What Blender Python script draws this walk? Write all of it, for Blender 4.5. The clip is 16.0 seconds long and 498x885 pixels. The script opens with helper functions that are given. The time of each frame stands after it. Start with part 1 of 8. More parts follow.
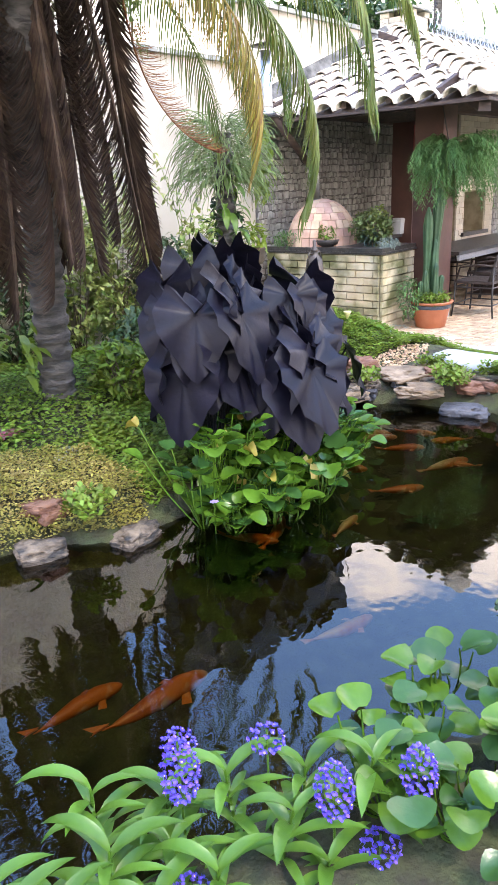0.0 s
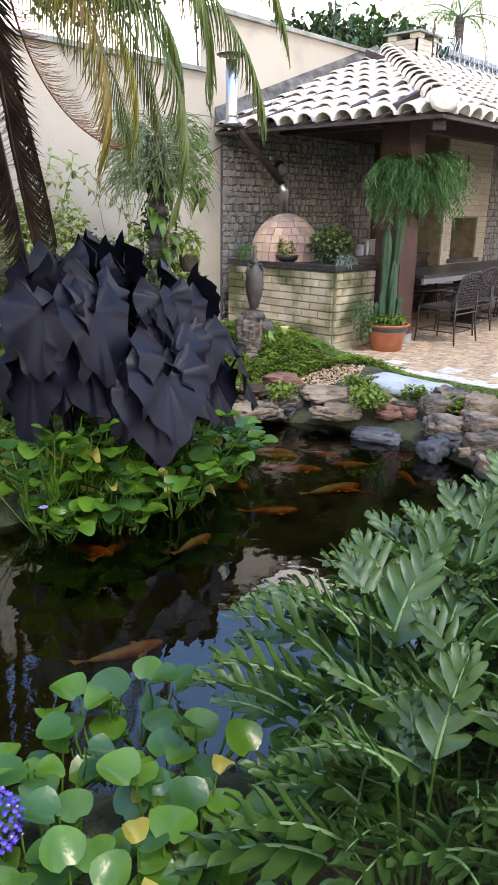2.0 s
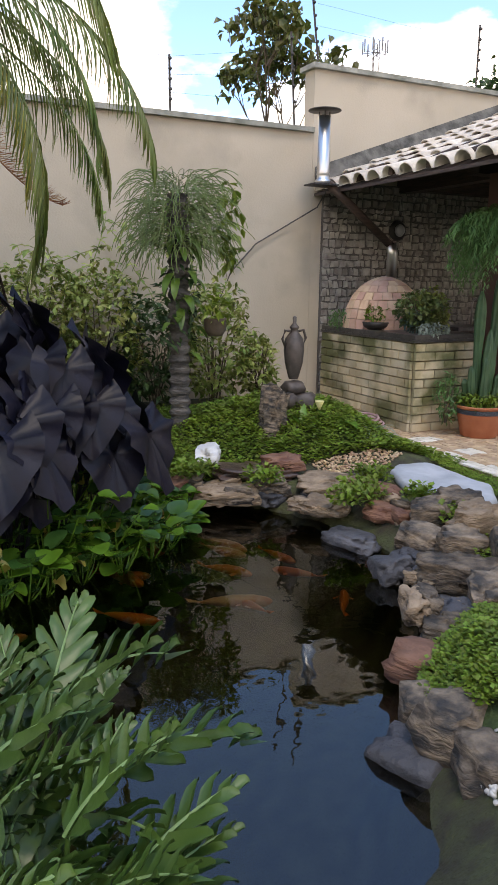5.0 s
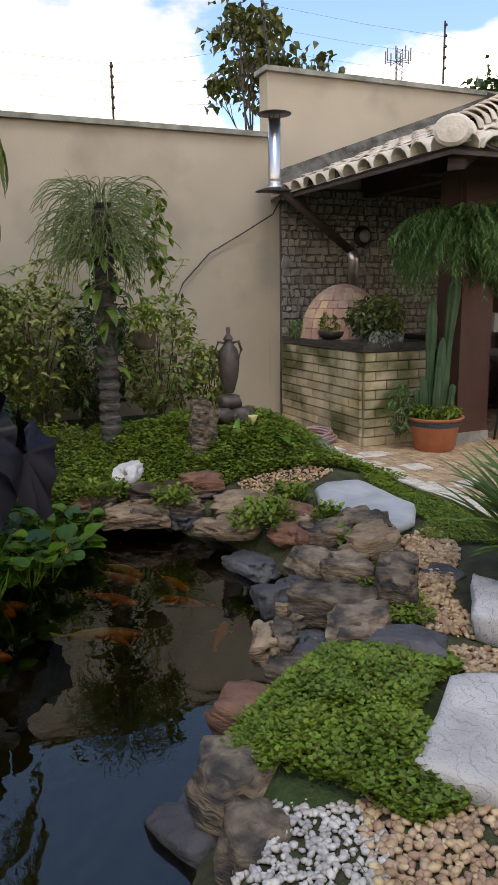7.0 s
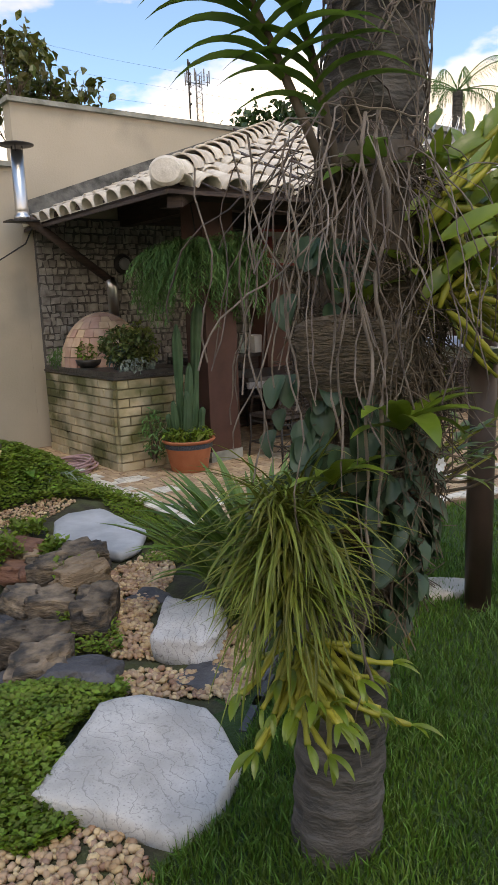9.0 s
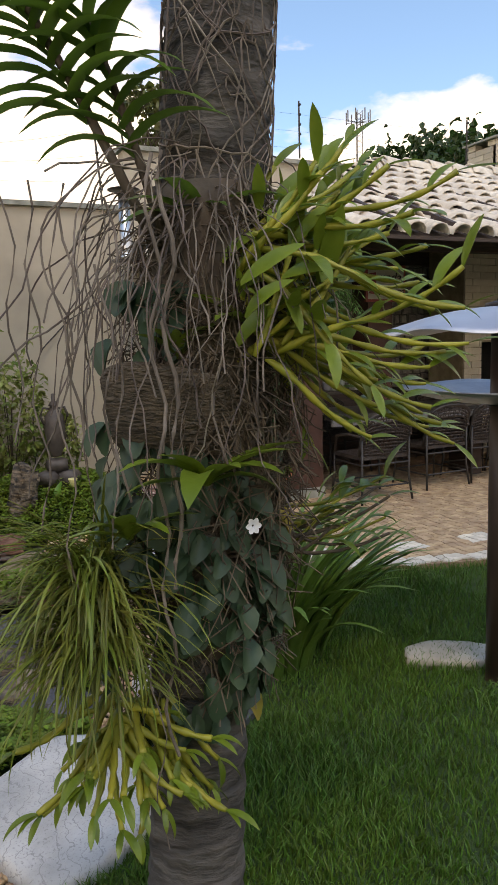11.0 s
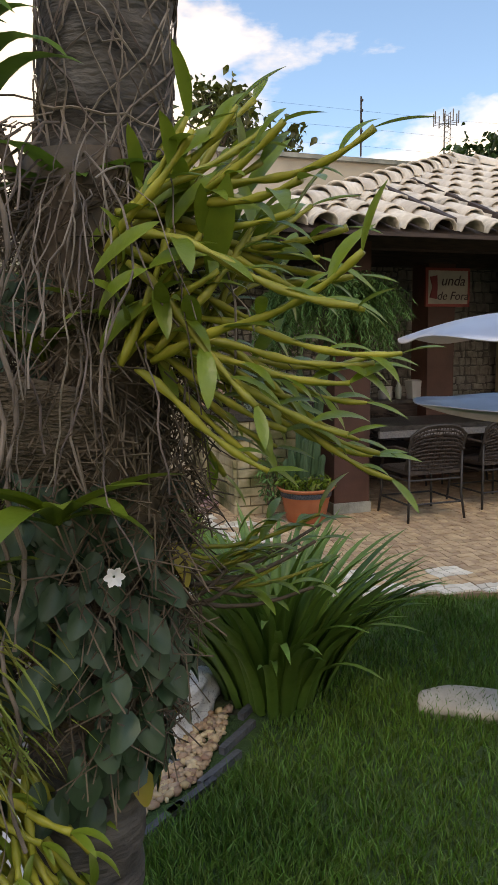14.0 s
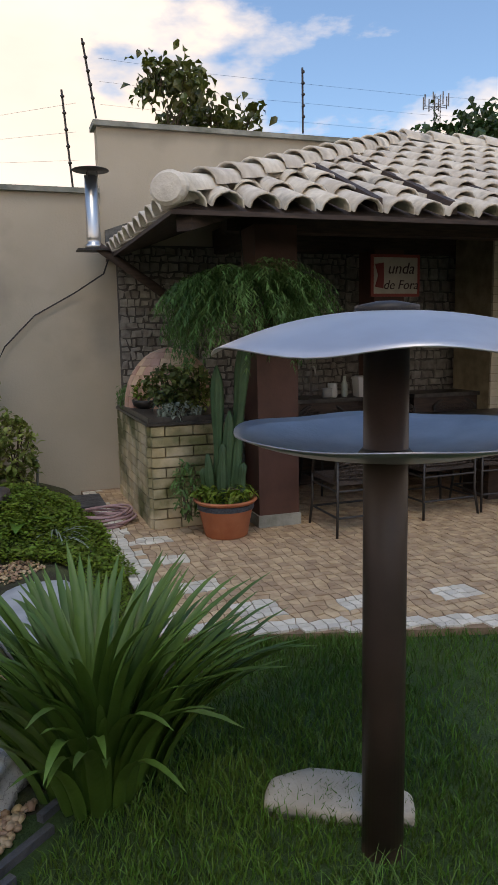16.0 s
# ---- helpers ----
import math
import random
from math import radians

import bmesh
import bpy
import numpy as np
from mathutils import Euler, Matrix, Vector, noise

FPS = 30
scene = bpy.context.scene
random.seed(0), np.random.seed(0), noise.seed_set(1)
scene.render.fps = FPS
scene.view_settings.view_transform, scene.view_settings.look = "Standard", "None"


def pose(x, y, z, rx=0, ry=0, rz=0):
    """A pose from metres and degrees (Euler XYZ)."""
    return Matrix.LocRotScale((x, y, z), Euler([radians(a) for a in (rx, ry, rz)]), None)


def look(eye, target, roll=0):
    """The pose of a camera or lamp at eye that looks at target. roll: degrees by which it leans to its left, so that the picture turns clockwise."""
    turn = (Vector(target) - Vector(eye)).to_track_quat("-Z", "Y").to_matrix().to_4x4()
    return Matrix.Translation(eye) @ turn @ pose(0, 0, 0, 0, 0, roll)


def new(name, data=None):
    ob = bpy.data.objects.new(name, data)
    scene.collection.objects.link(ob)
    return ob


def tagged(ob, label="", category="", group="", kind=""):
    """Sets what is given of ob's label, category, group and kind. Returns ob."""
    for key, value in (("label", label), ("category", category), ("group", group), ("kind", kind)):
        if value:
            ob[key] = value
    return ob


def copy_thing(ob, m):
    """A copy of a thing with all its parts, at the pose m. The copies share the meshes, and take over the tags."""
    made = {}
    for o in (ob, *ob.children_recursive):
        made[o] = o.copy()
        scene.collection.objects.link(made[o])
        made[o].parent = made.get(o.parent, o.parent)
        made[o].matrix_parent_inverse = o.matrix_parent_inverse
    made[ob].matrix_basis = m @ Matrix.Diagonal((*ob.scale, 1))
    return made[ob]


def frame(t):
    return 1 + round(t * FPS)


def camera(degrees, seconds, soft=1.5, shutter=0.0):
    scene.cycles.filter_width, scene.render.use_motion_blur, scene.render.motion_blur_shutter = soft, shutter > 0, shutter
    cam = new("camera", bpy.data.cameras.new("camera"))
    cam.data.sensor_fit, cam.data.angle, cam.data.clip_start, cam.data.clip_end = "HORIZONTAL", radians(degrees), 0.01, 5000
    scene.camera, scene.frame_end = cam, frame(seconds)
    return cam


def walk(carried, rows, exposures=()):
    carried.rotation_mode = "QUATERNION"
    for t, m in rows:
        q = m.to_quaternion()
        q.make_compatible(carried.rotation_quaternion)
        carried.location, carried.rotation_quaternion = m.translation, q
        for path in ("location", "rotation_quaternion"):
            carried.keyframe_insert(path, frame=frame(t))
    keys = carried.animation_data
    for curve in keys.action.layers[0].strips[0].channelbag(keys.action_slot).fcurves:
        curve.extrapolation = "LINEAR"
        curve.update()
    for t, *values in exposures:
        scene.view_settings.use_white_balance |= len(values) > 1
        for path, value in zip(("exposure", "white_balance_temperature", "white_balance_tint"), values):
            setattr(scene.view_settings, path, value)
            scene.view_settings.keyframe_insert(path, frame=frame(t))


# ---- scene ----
cam = camera(37.8, 16.0)
PATH = [
    (0, (0.452, 0.387, 1.636), (1.891, 1.607, 0.974), -2.5),
    (0.5, (0.636, 0.247, 1.632), (2.109, 1.436, 0.986), -1.8),
    (1, (0.924, 0.152, 1.569), (2.393, 1.359, 0.947), -0.8),
    (1.5, (1.127, -0.037, 1.534), (2.558, 1.219, 0.92), 0.2),
    (2, (1.28, -0.24, 1.5), (2.677, 1.054, 0.89), 0.8),
    (2.5, (1.587, -0.376, 1.465), (2.941, 0.972, 0.873), 0.8),
    (3, (1.894, -0.539, 1.456), (3.184, 0.888, 0.908), 0.5),
    (3.5, (2.181, -0.636, 1.456), (3.393, 0.872, 0.947), 0.1),
    (6, (4.129, -0.962, 1.4), (4.842, 0.858, 0.978), 0.3),
    (6.5, (4.276, -0.978, 1.421), (4.985, 0.845, 1.004), -0.2),
    (7, (4.34, -0.958, 1.395), (5.115, 0.841, 0.99), -0.8),
    (7.5, (4.373, -0.975, 1.422), (5.291, 0.75, 0.998), -1.4),
    (8, (4.459, -1.039, 1.429), (5.517, 0.605, 1.004), -1.6),
    (8.5, (4.668, -1.244, 1.465), (5.8, 0.351, 1.047), -2.1),
    (9, (4.872, -1.419, 1.509), (6.044, 0.157, 1.131), -2.1),
    (9.5, (5.043, -1.511, 1.536), (6.187, 0.093, 1.19), -2.5),
    (10, (5.248, -1.644, 1.464), (6.309, 0.021, 1.142), -2.2),
    (12.5, (5.69, -1.738, 1.598), (6.194, 0.185, 1.379), -1.5),
    (13, (5.762, -1.764, 1.59), (6.235, 0.168, 1.378), -1.6),
    (13.5, (5.833, -1.682, 1.523), (6.358, 0.234, 1.296), -1.3),
    (14, (5.939, -1.558, 1.508), (6.562, 0.325, 1.249), -0.7),
    (14.5, (6.081, -1.404, 1.516), (6.762, 0.456, 1.24), -0.6),
    (15, (6.269, -1.302, 1.531), (6.93, 0.565, 1.256), -1.0),
    (15.5, (6.569, -1.248, 1.564), (7.184, 0.635, 1.286), -1.6),
    (16, (6.761, -1.173, 1.569), (7.391, 0.702, 1.277), -1.1),
]
walk(cam, [(t, look(eye, target, roll)) for t, eye, target, roll in PATH], [(0.0, 1.25, 7500, 22), (1.0, 0.62, 7600, 22), (2.0, 0.50, 7700, 20), (3.5, 0.06, 7800, 20), (6.0, -0.46, 8900, 20), (8.0, -0.76, 9300, 19), (10.0, -0.70, 9300, 18), (12.5, -0.84, 9600, 18), (14.5, -0.80, 9700, 18), (16.0, -1.20, 8500, 18)])
# ---- light ----
world = bpy.data.worlds.new("sky")
scene.world = world
world.use_nodes = True
SUN_EL, SUN_AZ = 62.0, 250.0


def build_sky():
    nt = world.node_tree
    nt.nodes.clear()
    N, L = nt.nodes.new, nt.links.new
    out, bg = N("ShaderNodeOutputWorld"), N("ShaderNodeBackground")
    sky = N("ShaderNodeTexSky")
    sky.sky_type, sky.sun_disc = "NISHITA", False
    sky.sun_elevation, sky.sun_rotation = radians(SUN_EL), radians(90 - SUN_AZ)
    tc, mp = N("ShaderNodeTexCoord"), N("ShaderNodeMapping")
    mp.inputs["Scale"].default_value = (1, 1, 2.2)
    mp.inputs["Location"].default_value = (0.35, 0.1, 0.2)
    no = N("ShaderNodeTexNoise")
    no.inputs["Scale"].default_value, no.inputs["Detail"].default_value, no.inputs["Roughness"].default_value = 1.9, 9, 0.55
    ramp = N("ShaderNodeValToRGB")
    ramp.color_ramp.elements[0].position, ramp.color_ramp.elements[1].position = 0.46, 0.53
    shade = N("ShaderNodeTexNoise")
    shade.inputs["Scale"].default_value, shade.inputs["Detail"].default_value = 3.5, 6
    tone = N("ShaderNodeMix")
    tone.data_type = "RGBA"
    tone.inputs["A"].default_value, tone.inputs["B"].default_value = (17, 17.5, 18.5, 1), (34, 34, 34, 1)
    mix = N("ShaderNodeMix")
    mix.data_type = "RGBA"
    L(tc.outputs["Generated"], mp.inputs["Vector"])
    L(mp.outputs["Vector"], no.inputs["Vector"])
    L(mp.outputs["Vector"], shade.inputs["Vector"])
    sp, ad, ml = N("ShaderNodeSeparateXYZ"), N("ShaderNodeMath"), N("ShaderNodeMath")
    L(tc.outputs["Generated"], sp.inputs["Vector"])
    ml.operation, ad.operation = "MULTIPLY_ADD", "ADD"
    ml.inputs[1].default_value, ml.inputs[2].default_value = -0.80, 0.33
    L(sp.outputs["Z"], ml.inputs[0])
    L(ml.outputs["Value"], ad.inputs[0])
    L(no.outputs["Fac"], ad.inputs[1])
    L(ad.outputs["Value"], ramp.inputs["Fac"])
    L(shade.outputs["Fac"], tone.inputs["Factor"])
    L(ramp.outputs["Color"], mix.inputs["Factor"])
    boost = N("ShaderNodeMix")
    boost.data_type, boost.blend_type = "RGBA", "MULTIPLY"
    boost.inputs["Factor"].default_value = 1.0
    boost.inputs["B"].default_value = (3.1, 4.5, 5.6, 1)
    L(sky.outputs["Color"], boost.inputs["A"])
    L(boost.outputs["Result"], mix.inputs["A"])
    L(tone.outputs["Result"], mix.inputs["B"])
    L(mix.outputs["Result"], bg.inputs["Color"])
    bg.inputs["Strength"].default_value = 0.1
    L(bg.outputs["Background"], out.inputs["Surface"])


build_sky()
sun = new("sun", bpy.data.lights.new("sun", "SUN"))
sun.data.energy, sun.data.angle, sun.data.color = 1.3, radians(10), (1, 0.95, 0.87)
sun.matrix_world = look((0, 0, 0), (-math.cos(radians(SUN_EL)) * math.cos(radians(SUN_AZ)), -math.cos(radians(SUN_EL)) * math.sin(radians(SUN_AZ)), -math.sin(radians(SUN_EL))))

# ---- materials ----


def mat(name, c1, c2=None, rough=0.7, scale=8.0, metal=0.0, bump=0.2, bscale=40.0, spots=None, spot_scale=1.2, spot_at=0.6, vary=0.0, island=0.0, trans=0.0, coords="Object", stretch=(1, 1, 1), spec=0.5, hue=0.03):
    """Two tones in a noise, optional larger spots, bump, and variation by object or by island."""
    m = bpy.data.materials.new(name)
    m.use_nodes = True
    nt = m.node_tree
    N, L = nt.nodes.new, nt.links.new
    b = nt.nodes["Principled BSDF"]
    b.inputs["Roughness"].default_value, b.inputs["Metallic"].default_value = rough, metal
    b.inputs["Specular IOR Level"].default_value = spec
    tc, mp = N("ShaderNodeTexCoord"), N("ShaderNodeMapping")
    mp.inputs["Scale"].default_value = stretch
    src = N("ShaderNodeNewGeometry").outputs["Position"] if coords == "World" else tc.outputs[coords]
    L(src, mp.inputs["Vector"])
    no = N("ShaderNodeTexNoise")
    no.inputs["Scale"].default_value, no.inputs["Detail"].default_value = scale, 6
    L(mp.outputs["Vector"], no.inputs["Vector"])
    ra = N("ShaderNodeValToRGB")
    ra.color_ramp.elements[0].position, ra.color_ramp.elements[1].position = 0.35, 0.65
    ra.color_ramp.elements[0].color = (*c1, 1)
    ra.color_ramp.elements[1].color = (*(c2 or c1), 1)
    L(no.outputs["Fac"], ra.inputs["Fac"])
    col = ra.outputs["Color"]
    if spots:
        n2, r2, mx = N("ShaderNodeTexNoise"), N("ShaderNodeValToRGB"), N("ShaderNodeMix")
        n2.inputs["Scale"].default_value, n2.inputs["Detail"].default_value = spot_scale, 8
        L(mp.outputs["Vector"], n2.inputs["Vector"])
        r2.color_ramp.elements[0].position, r2.color_ramp.elements[1].position = spot_at - 0.06, spot_at + 0.08
        L(n2.outputs["Fac"], r2.inputs["Fac"])
        mx.data_type = "RGBA"
        mx.inputs["B"].default_value = (*spots, 1)
        L(r2.outputs["Color"], mx.inputs["Factor"])
        L(col, mx.inputs["A"])
        col = mx.outputs["Result"]
    for amount, node, sock in ((vary, "ShaderNodeObjectInfo", "Random"), (island, "ShaderNodeNewGeometry", "Random Per Island")):
        if amount:
            src, rng, hs = N(node), N("ShaderNodeMapRange"), N("ShaderNodeHueSaturation")
            rng.inputs["To Min"].default_value, rng.inputs["To Max"].default_value = 1 - amount, 1 + amount
            L(src.outputs[sock], rng.inputs["Value"])
            L(rng.outputs["Result"], hs.inputs["Value"])
            L(col, hs.inputs["Color"])
            if island:
                r3 = N("ShaderNodeMapRange")
                r3.inputs["To Min"].default_value, r3.inputs["To Max"].default_value = 0.5 - hue, 0.5 + hue * 0.4
                L(src.outputs[sock], r3.inputs["Value"])
                L(r3.outputs["Result"], hs.inputs["Hue"])
            col = hs.outputs["Color"]
    L(col, b.inputs["Base Color"])
    if bump:
        bn, bp = N("ShaderNodeTexNoise"), N("ShaderNodeBump")
        bn.inputs["Scale"].default_value, bn.inputs["Detail"].default_value = bscale, 5
        L(mp.outputs["Vector"], bn.inputs["Vector"])
        L(bn.outputs["Fac"], bp.inputs["Height"])
        bp.inputs["Strength"].default_value, bp.inputs["Distance"].default_value = bump, 0.02
        L(bp.outputs["Normal"], b.inputs["Normal"])
    if trans:
        tr, ad = N("ShaderNodeBsdfTranslucent"), N("ShaderNodeMixShader")
        L(col, tr.inputs["Color"])
        ad.inputs[0].default_value = trans
        L(b.outputs["BSDF"], ad.inputs[1])
        L(tr.outputs["BSDF"], ad.inputs[2])
        L(ad.outputs["Shader"], nt.nodes["Material Output"].inputs["Surface"])
    return m


def water_mat():
    m = bpy.data.materials.new("pond_water")
    m.use_nodes = True
    nt = m.node_tree
    N, L = nt.nodes.new, nt.links.new
    nt.nodes.remove(nt.nodes["Principled BSDF"])
    gl, tr, mx, fr = N("ShaderNodeBsdfGlossy"), N("ShaderNodeBsdfTransparent"), N("ShaderNodeMixShader"), N("ShaderNodeFresnel")
    gl.inputs["Roughness"].default_value = 0.01
    tr.inputs["Color"].default_value = (0.42, 0.40, 0.26, 1)
    fr.inputs["IOR"].default_value = 1.85
    geo, no, bp = N("ShaderNodeNewGeometry"), N("ShaderNodeTexNoise"), N("ShaderNodeBump")
    no.inputs["Scale"].default_value, no.inputs["Detail"].default_value = 3.0, 3
    bp.inputs["Strength"].default_value, bp.inputs["Distance"].default_value = 0.2, 0.02
    L(geo.outputs["Position"], no.inputs["Vector"])
    L(no.outputs["Fac"], bp.inputs["Height"])
    L(bp.outputs["Normal"], gl.inputs["Normal"])
    L(fr.outputs["Fac"], mx.inputs["Fac"])
    L(tr.outputs["BSDF"], mx.inputs[1])
    L(gl.outputs["BSDF"], mx.inputs[2])
    L(mx.outputs["Shader"], nt.nodes["Material Output"].inputs["Surface"])
    return m


M_WATER = water_mat()
M_WALL = mat("painted_render", (0.44, 0.385, 0.30), (0.50, 0.44, 0.35), 0.9, 1.2, bump=0.15, bscale=60, spots=(0.33, 0.29, 0.23), spot_scale=0.7, spot_at=0.62)
M_COPING = mat("weathered_coping", (0.16, 0.17, 0.14), (0.36, 0.36, 0.32), 0.9, 5, bump=0.4)
M_TILE = mat("whitewashed_clay", (0.58, 0.52, 0.44), (0.76, 0.70, 0.61), 0.85, 9, bump=0.4, bscale=30, spots=(0.30, 0.28, 0.25), spot_scale=4, spot_at=0.66, island=0.12, hue=0.008)
M_TILE_DARK = mat("tile_underside", (0.10, 0.085, 0.07), (0.2, 0.17, 0.14), 0.9, 9)
M_BRICK = mat("pale_brick", (0.50, 0.40, 0.24), (0.62, 0.53, 0.37), 0.85, 5, bump=0.5, bscale=50, spots=(0.13, 0.13, 0.05), spot_scale=1.9, spot_at=0.545, vary=0.2, coords="World")
M_MORTAR = mat("mortar", (0.22, 0.18, 0.11), (0.36, 0.30, 0.20), 0.95, 6)
M_CLAD = mat("stone_mosaic", (0.26, 0.24, 0.21), (0.40, 0.38, 0.34), 0.9, 14, bump=0.6, vary=0.25, island=0.2, hue=0.01, coords="World")
M_DARK = mat("dark_stone_top", (0.025, 0.022, 0.022), (0.06, 0.055, 0.05), 0.35, 20)
M_WOOD = mat("dark_timber", (0.035, 0.022, 0.018), (0.07, 0.045, 0.035), 0.7, 6, stretch=(1, 1, 8))
M_RED = mat("red_brown_paint", (0.075, 0.031, 0.021), (0.105, 0.043, 0.03), 0.6, 5, bump=0.1)
M_PAVE = mat("tan_paving_stone", (0.44, 0.31, 0.18), (0.60, 0.45, 0.28), 0.85, 9, bump=0.3, vary=0.16, island=0.18, hue=0.008, coords="World")
M_PAVEW = mat("white_paving_stone", (0.58, 0.54, 0.46), (0.70, 0.66, 0.58), 0.85, 6, bump=0.3, vary=0.12, island=0.15, hue=0.005, coords="World")
M_JOINT = mat("sandy_joint", (0.20, 0.13, 0.08), (0.30, 0.20, 0.13), 0.95, 20)
M_SOIL = mat("soil_and_moss", (0.035, 0.03, 0.018), (0.06, 0.07, 0.025), 0.95, 9, bump=0.6, bscale=60)
M_GRASSY = mat("soil_under_grass", (0.025, 0.055, 0.012), (0.04, 0.085, 0.018), 0.95, 12, bump=0.8, bscale=90)
M_LAWN = mat("lawn_blades", (0.045, 0.125, 0.014), (0.085, 0.19, 0.024), 0.6, 1.4, bump=0, island=0.35, trans=0.25)
M_TERRA = mat("terracotta", (0.42, 0.13, 0.06), (0.50, 0.18, 0.09), 0.7, 8, bump=0.15)
M_BLUEBAND = mat("mosaic_band", (0.01, 0.015, 0.03), (0.08, 0.10, 0.12), 0.4, 90)
M_ROCK = mat("pond_rock", (0.05, 0.038, 0.028), (0.26, 0.195, 0.135), 0.85, 12, bump=1.0, bscale=30, spots=(0.032, 0.03, 0.028), spot_scale=7, spot_at=0.55, vary=0.35, stretch=(1, 1, 3))
M_SLATE = mat("grey_slate", (0.05, 0.05, 0.055), (0.10, 0.10, 0.11), 0.7, 5, bump=1.0, bscale=24, vary=0.2)
M_WHITE = mat("white_veined_stone", (0.55, 0.55, 0.53), (0.68, 0.67, 0.65), 0.7, 5, bump=0.6, bscale=16, spots=(0.22, 0.20, 0.18), spot_scale=3.5, spot_at=0.62, stretch=(1, 1, 1))
M_FLAG = mat("blue_grey_flagstone", (0.30, 0.32, 0.34), (0.44, 0.46, 0.48), 0.7, 5, bump=0.4, bscale=16)
M_METAL = mat("galvanised_steel", (0.55, 0.55, 0.54), (0.62, 0.62, 0.61), 0.32, 6, metal=1.0, bump=0.05)
M_IRON = mat("dark_iron", (0.02, 0.018, 0.017), (0.035, 0.03, 0.028), 0.5, 10)
M_BARK = mat("palm_bark", (0.042, 0.038, 0.035), (0.125, 0.112, 0.10), 0.95, 7, bump=1.0, bscale=14, stretch=(1, 1, 3))

# ---- mesh helpers ----


class Geo:
    """Collects vertices and faces, then becomes one mesh."""

    def __init__(self):
        self.v, self.f, self.mi = [], [], []

    def add(self, verts, faces, mi=0):
        n = len(self.v)
        self.v.extend(tuple(p) for p in verts)
        self.f.extend(tuple(i + n for i in f) for f in faces)
        self.mi.extend([mi] * len(faces))

    def box(self, x0, y0, z0, x1, y1, z1, mi=0, m=None):
        p = [(x, y, z) for z in (z0, z1) for y in (y0, y1) for x in (x0, x1)]
        if m:
            p = [m @ Vector(q) for q in p]
        self.add(p, [(0, 2, 3, 1), (4, 5, 7, 6), (0, 1, 5, 4), (2, 6, 7, 3), (0, 4, 6, 2), (1, 3, 7, 5)], mi)

    def tube(self, pts, radii, sides=8, cap=True, mi=0):
        pts = [Vector(p) for p in pts]
        if not hasattr(radii, "__len__"):
            radii = [radii] * len(pts)
        verts, ref = [], Vector((0.013, 0.021, 1))
        for i, p in enumerate(pts):
            d = (pts[min(i + 1, len(pts) - 1)] - pts[max(i - 1, 0)]).normalized()
            if abs(d.dot(ref.normalized())) > 0.98:
                a = d.cross(Vector((1, 0.1, 0))).normalized()
            else:
                a = d.cross(ref).normalized()
            b = d.cross(a)
            for k in range(sides):
                t = 2 * math.pi * k / sides
                verts.append(p + (a * math.cos(t) + b * math.sin(t)) * radii[i])
        faces = [(i * sides + k, i * sides + (k + 1) % sides, (i + 1) * sides + (k + 1) % sides, (i + 1) * sides + k) for i in range(len(pts) - 1) for k in range(sides)]
        if cap:
            faces += [tuple(range(sides))[::-1], tuple(range((len(pts) - 1) * sides, len(pts) * sides))]
        self.add(verts, faces, mi)

    def lathe(self, profile, sides=24, centre=(0, 0, 0), mi=0, m=None):
        verts = []
        for r, z in profile:
            for k in range(sides):
                t = 2 * math.pi * k / sides
                verts.append(Vector((centre[0] + r * math.cos(t), centre[1] + r * math.sin(t), centre[2] + z)))
        if m:
            verts = [m @ p for p in verts]
        n = len(profile)
        faces = [(i * sides + k, i * sides + (k + 1) % sides, (i + 1) * sides + (k + 1) % sides, (i + 1) * sides + k) for i in range(n - 1) for k in range(sides)]
        faces += [tuple(range(sides))[::-1], tuple(range((n - 1) * sides, n * sides))]
        self.add(verts, faces, mi)

    def mesh(self, name, mats, smooth=False):
        me = bpy.data.meshes.new(name)
        me.from_pydata(self.v, [], self.f)
        for m in (mats if isinstance(mats, (list, tuple)) else [mats]):
            me.materials.append(m)
        if any(self.mi):
            me.polygons.foreach_set("material_index", self.mi)
        if smooth:
            me.polygons.foreach_set("use_smooth", [True] * len(me.polygons))
        me.update()
        return me


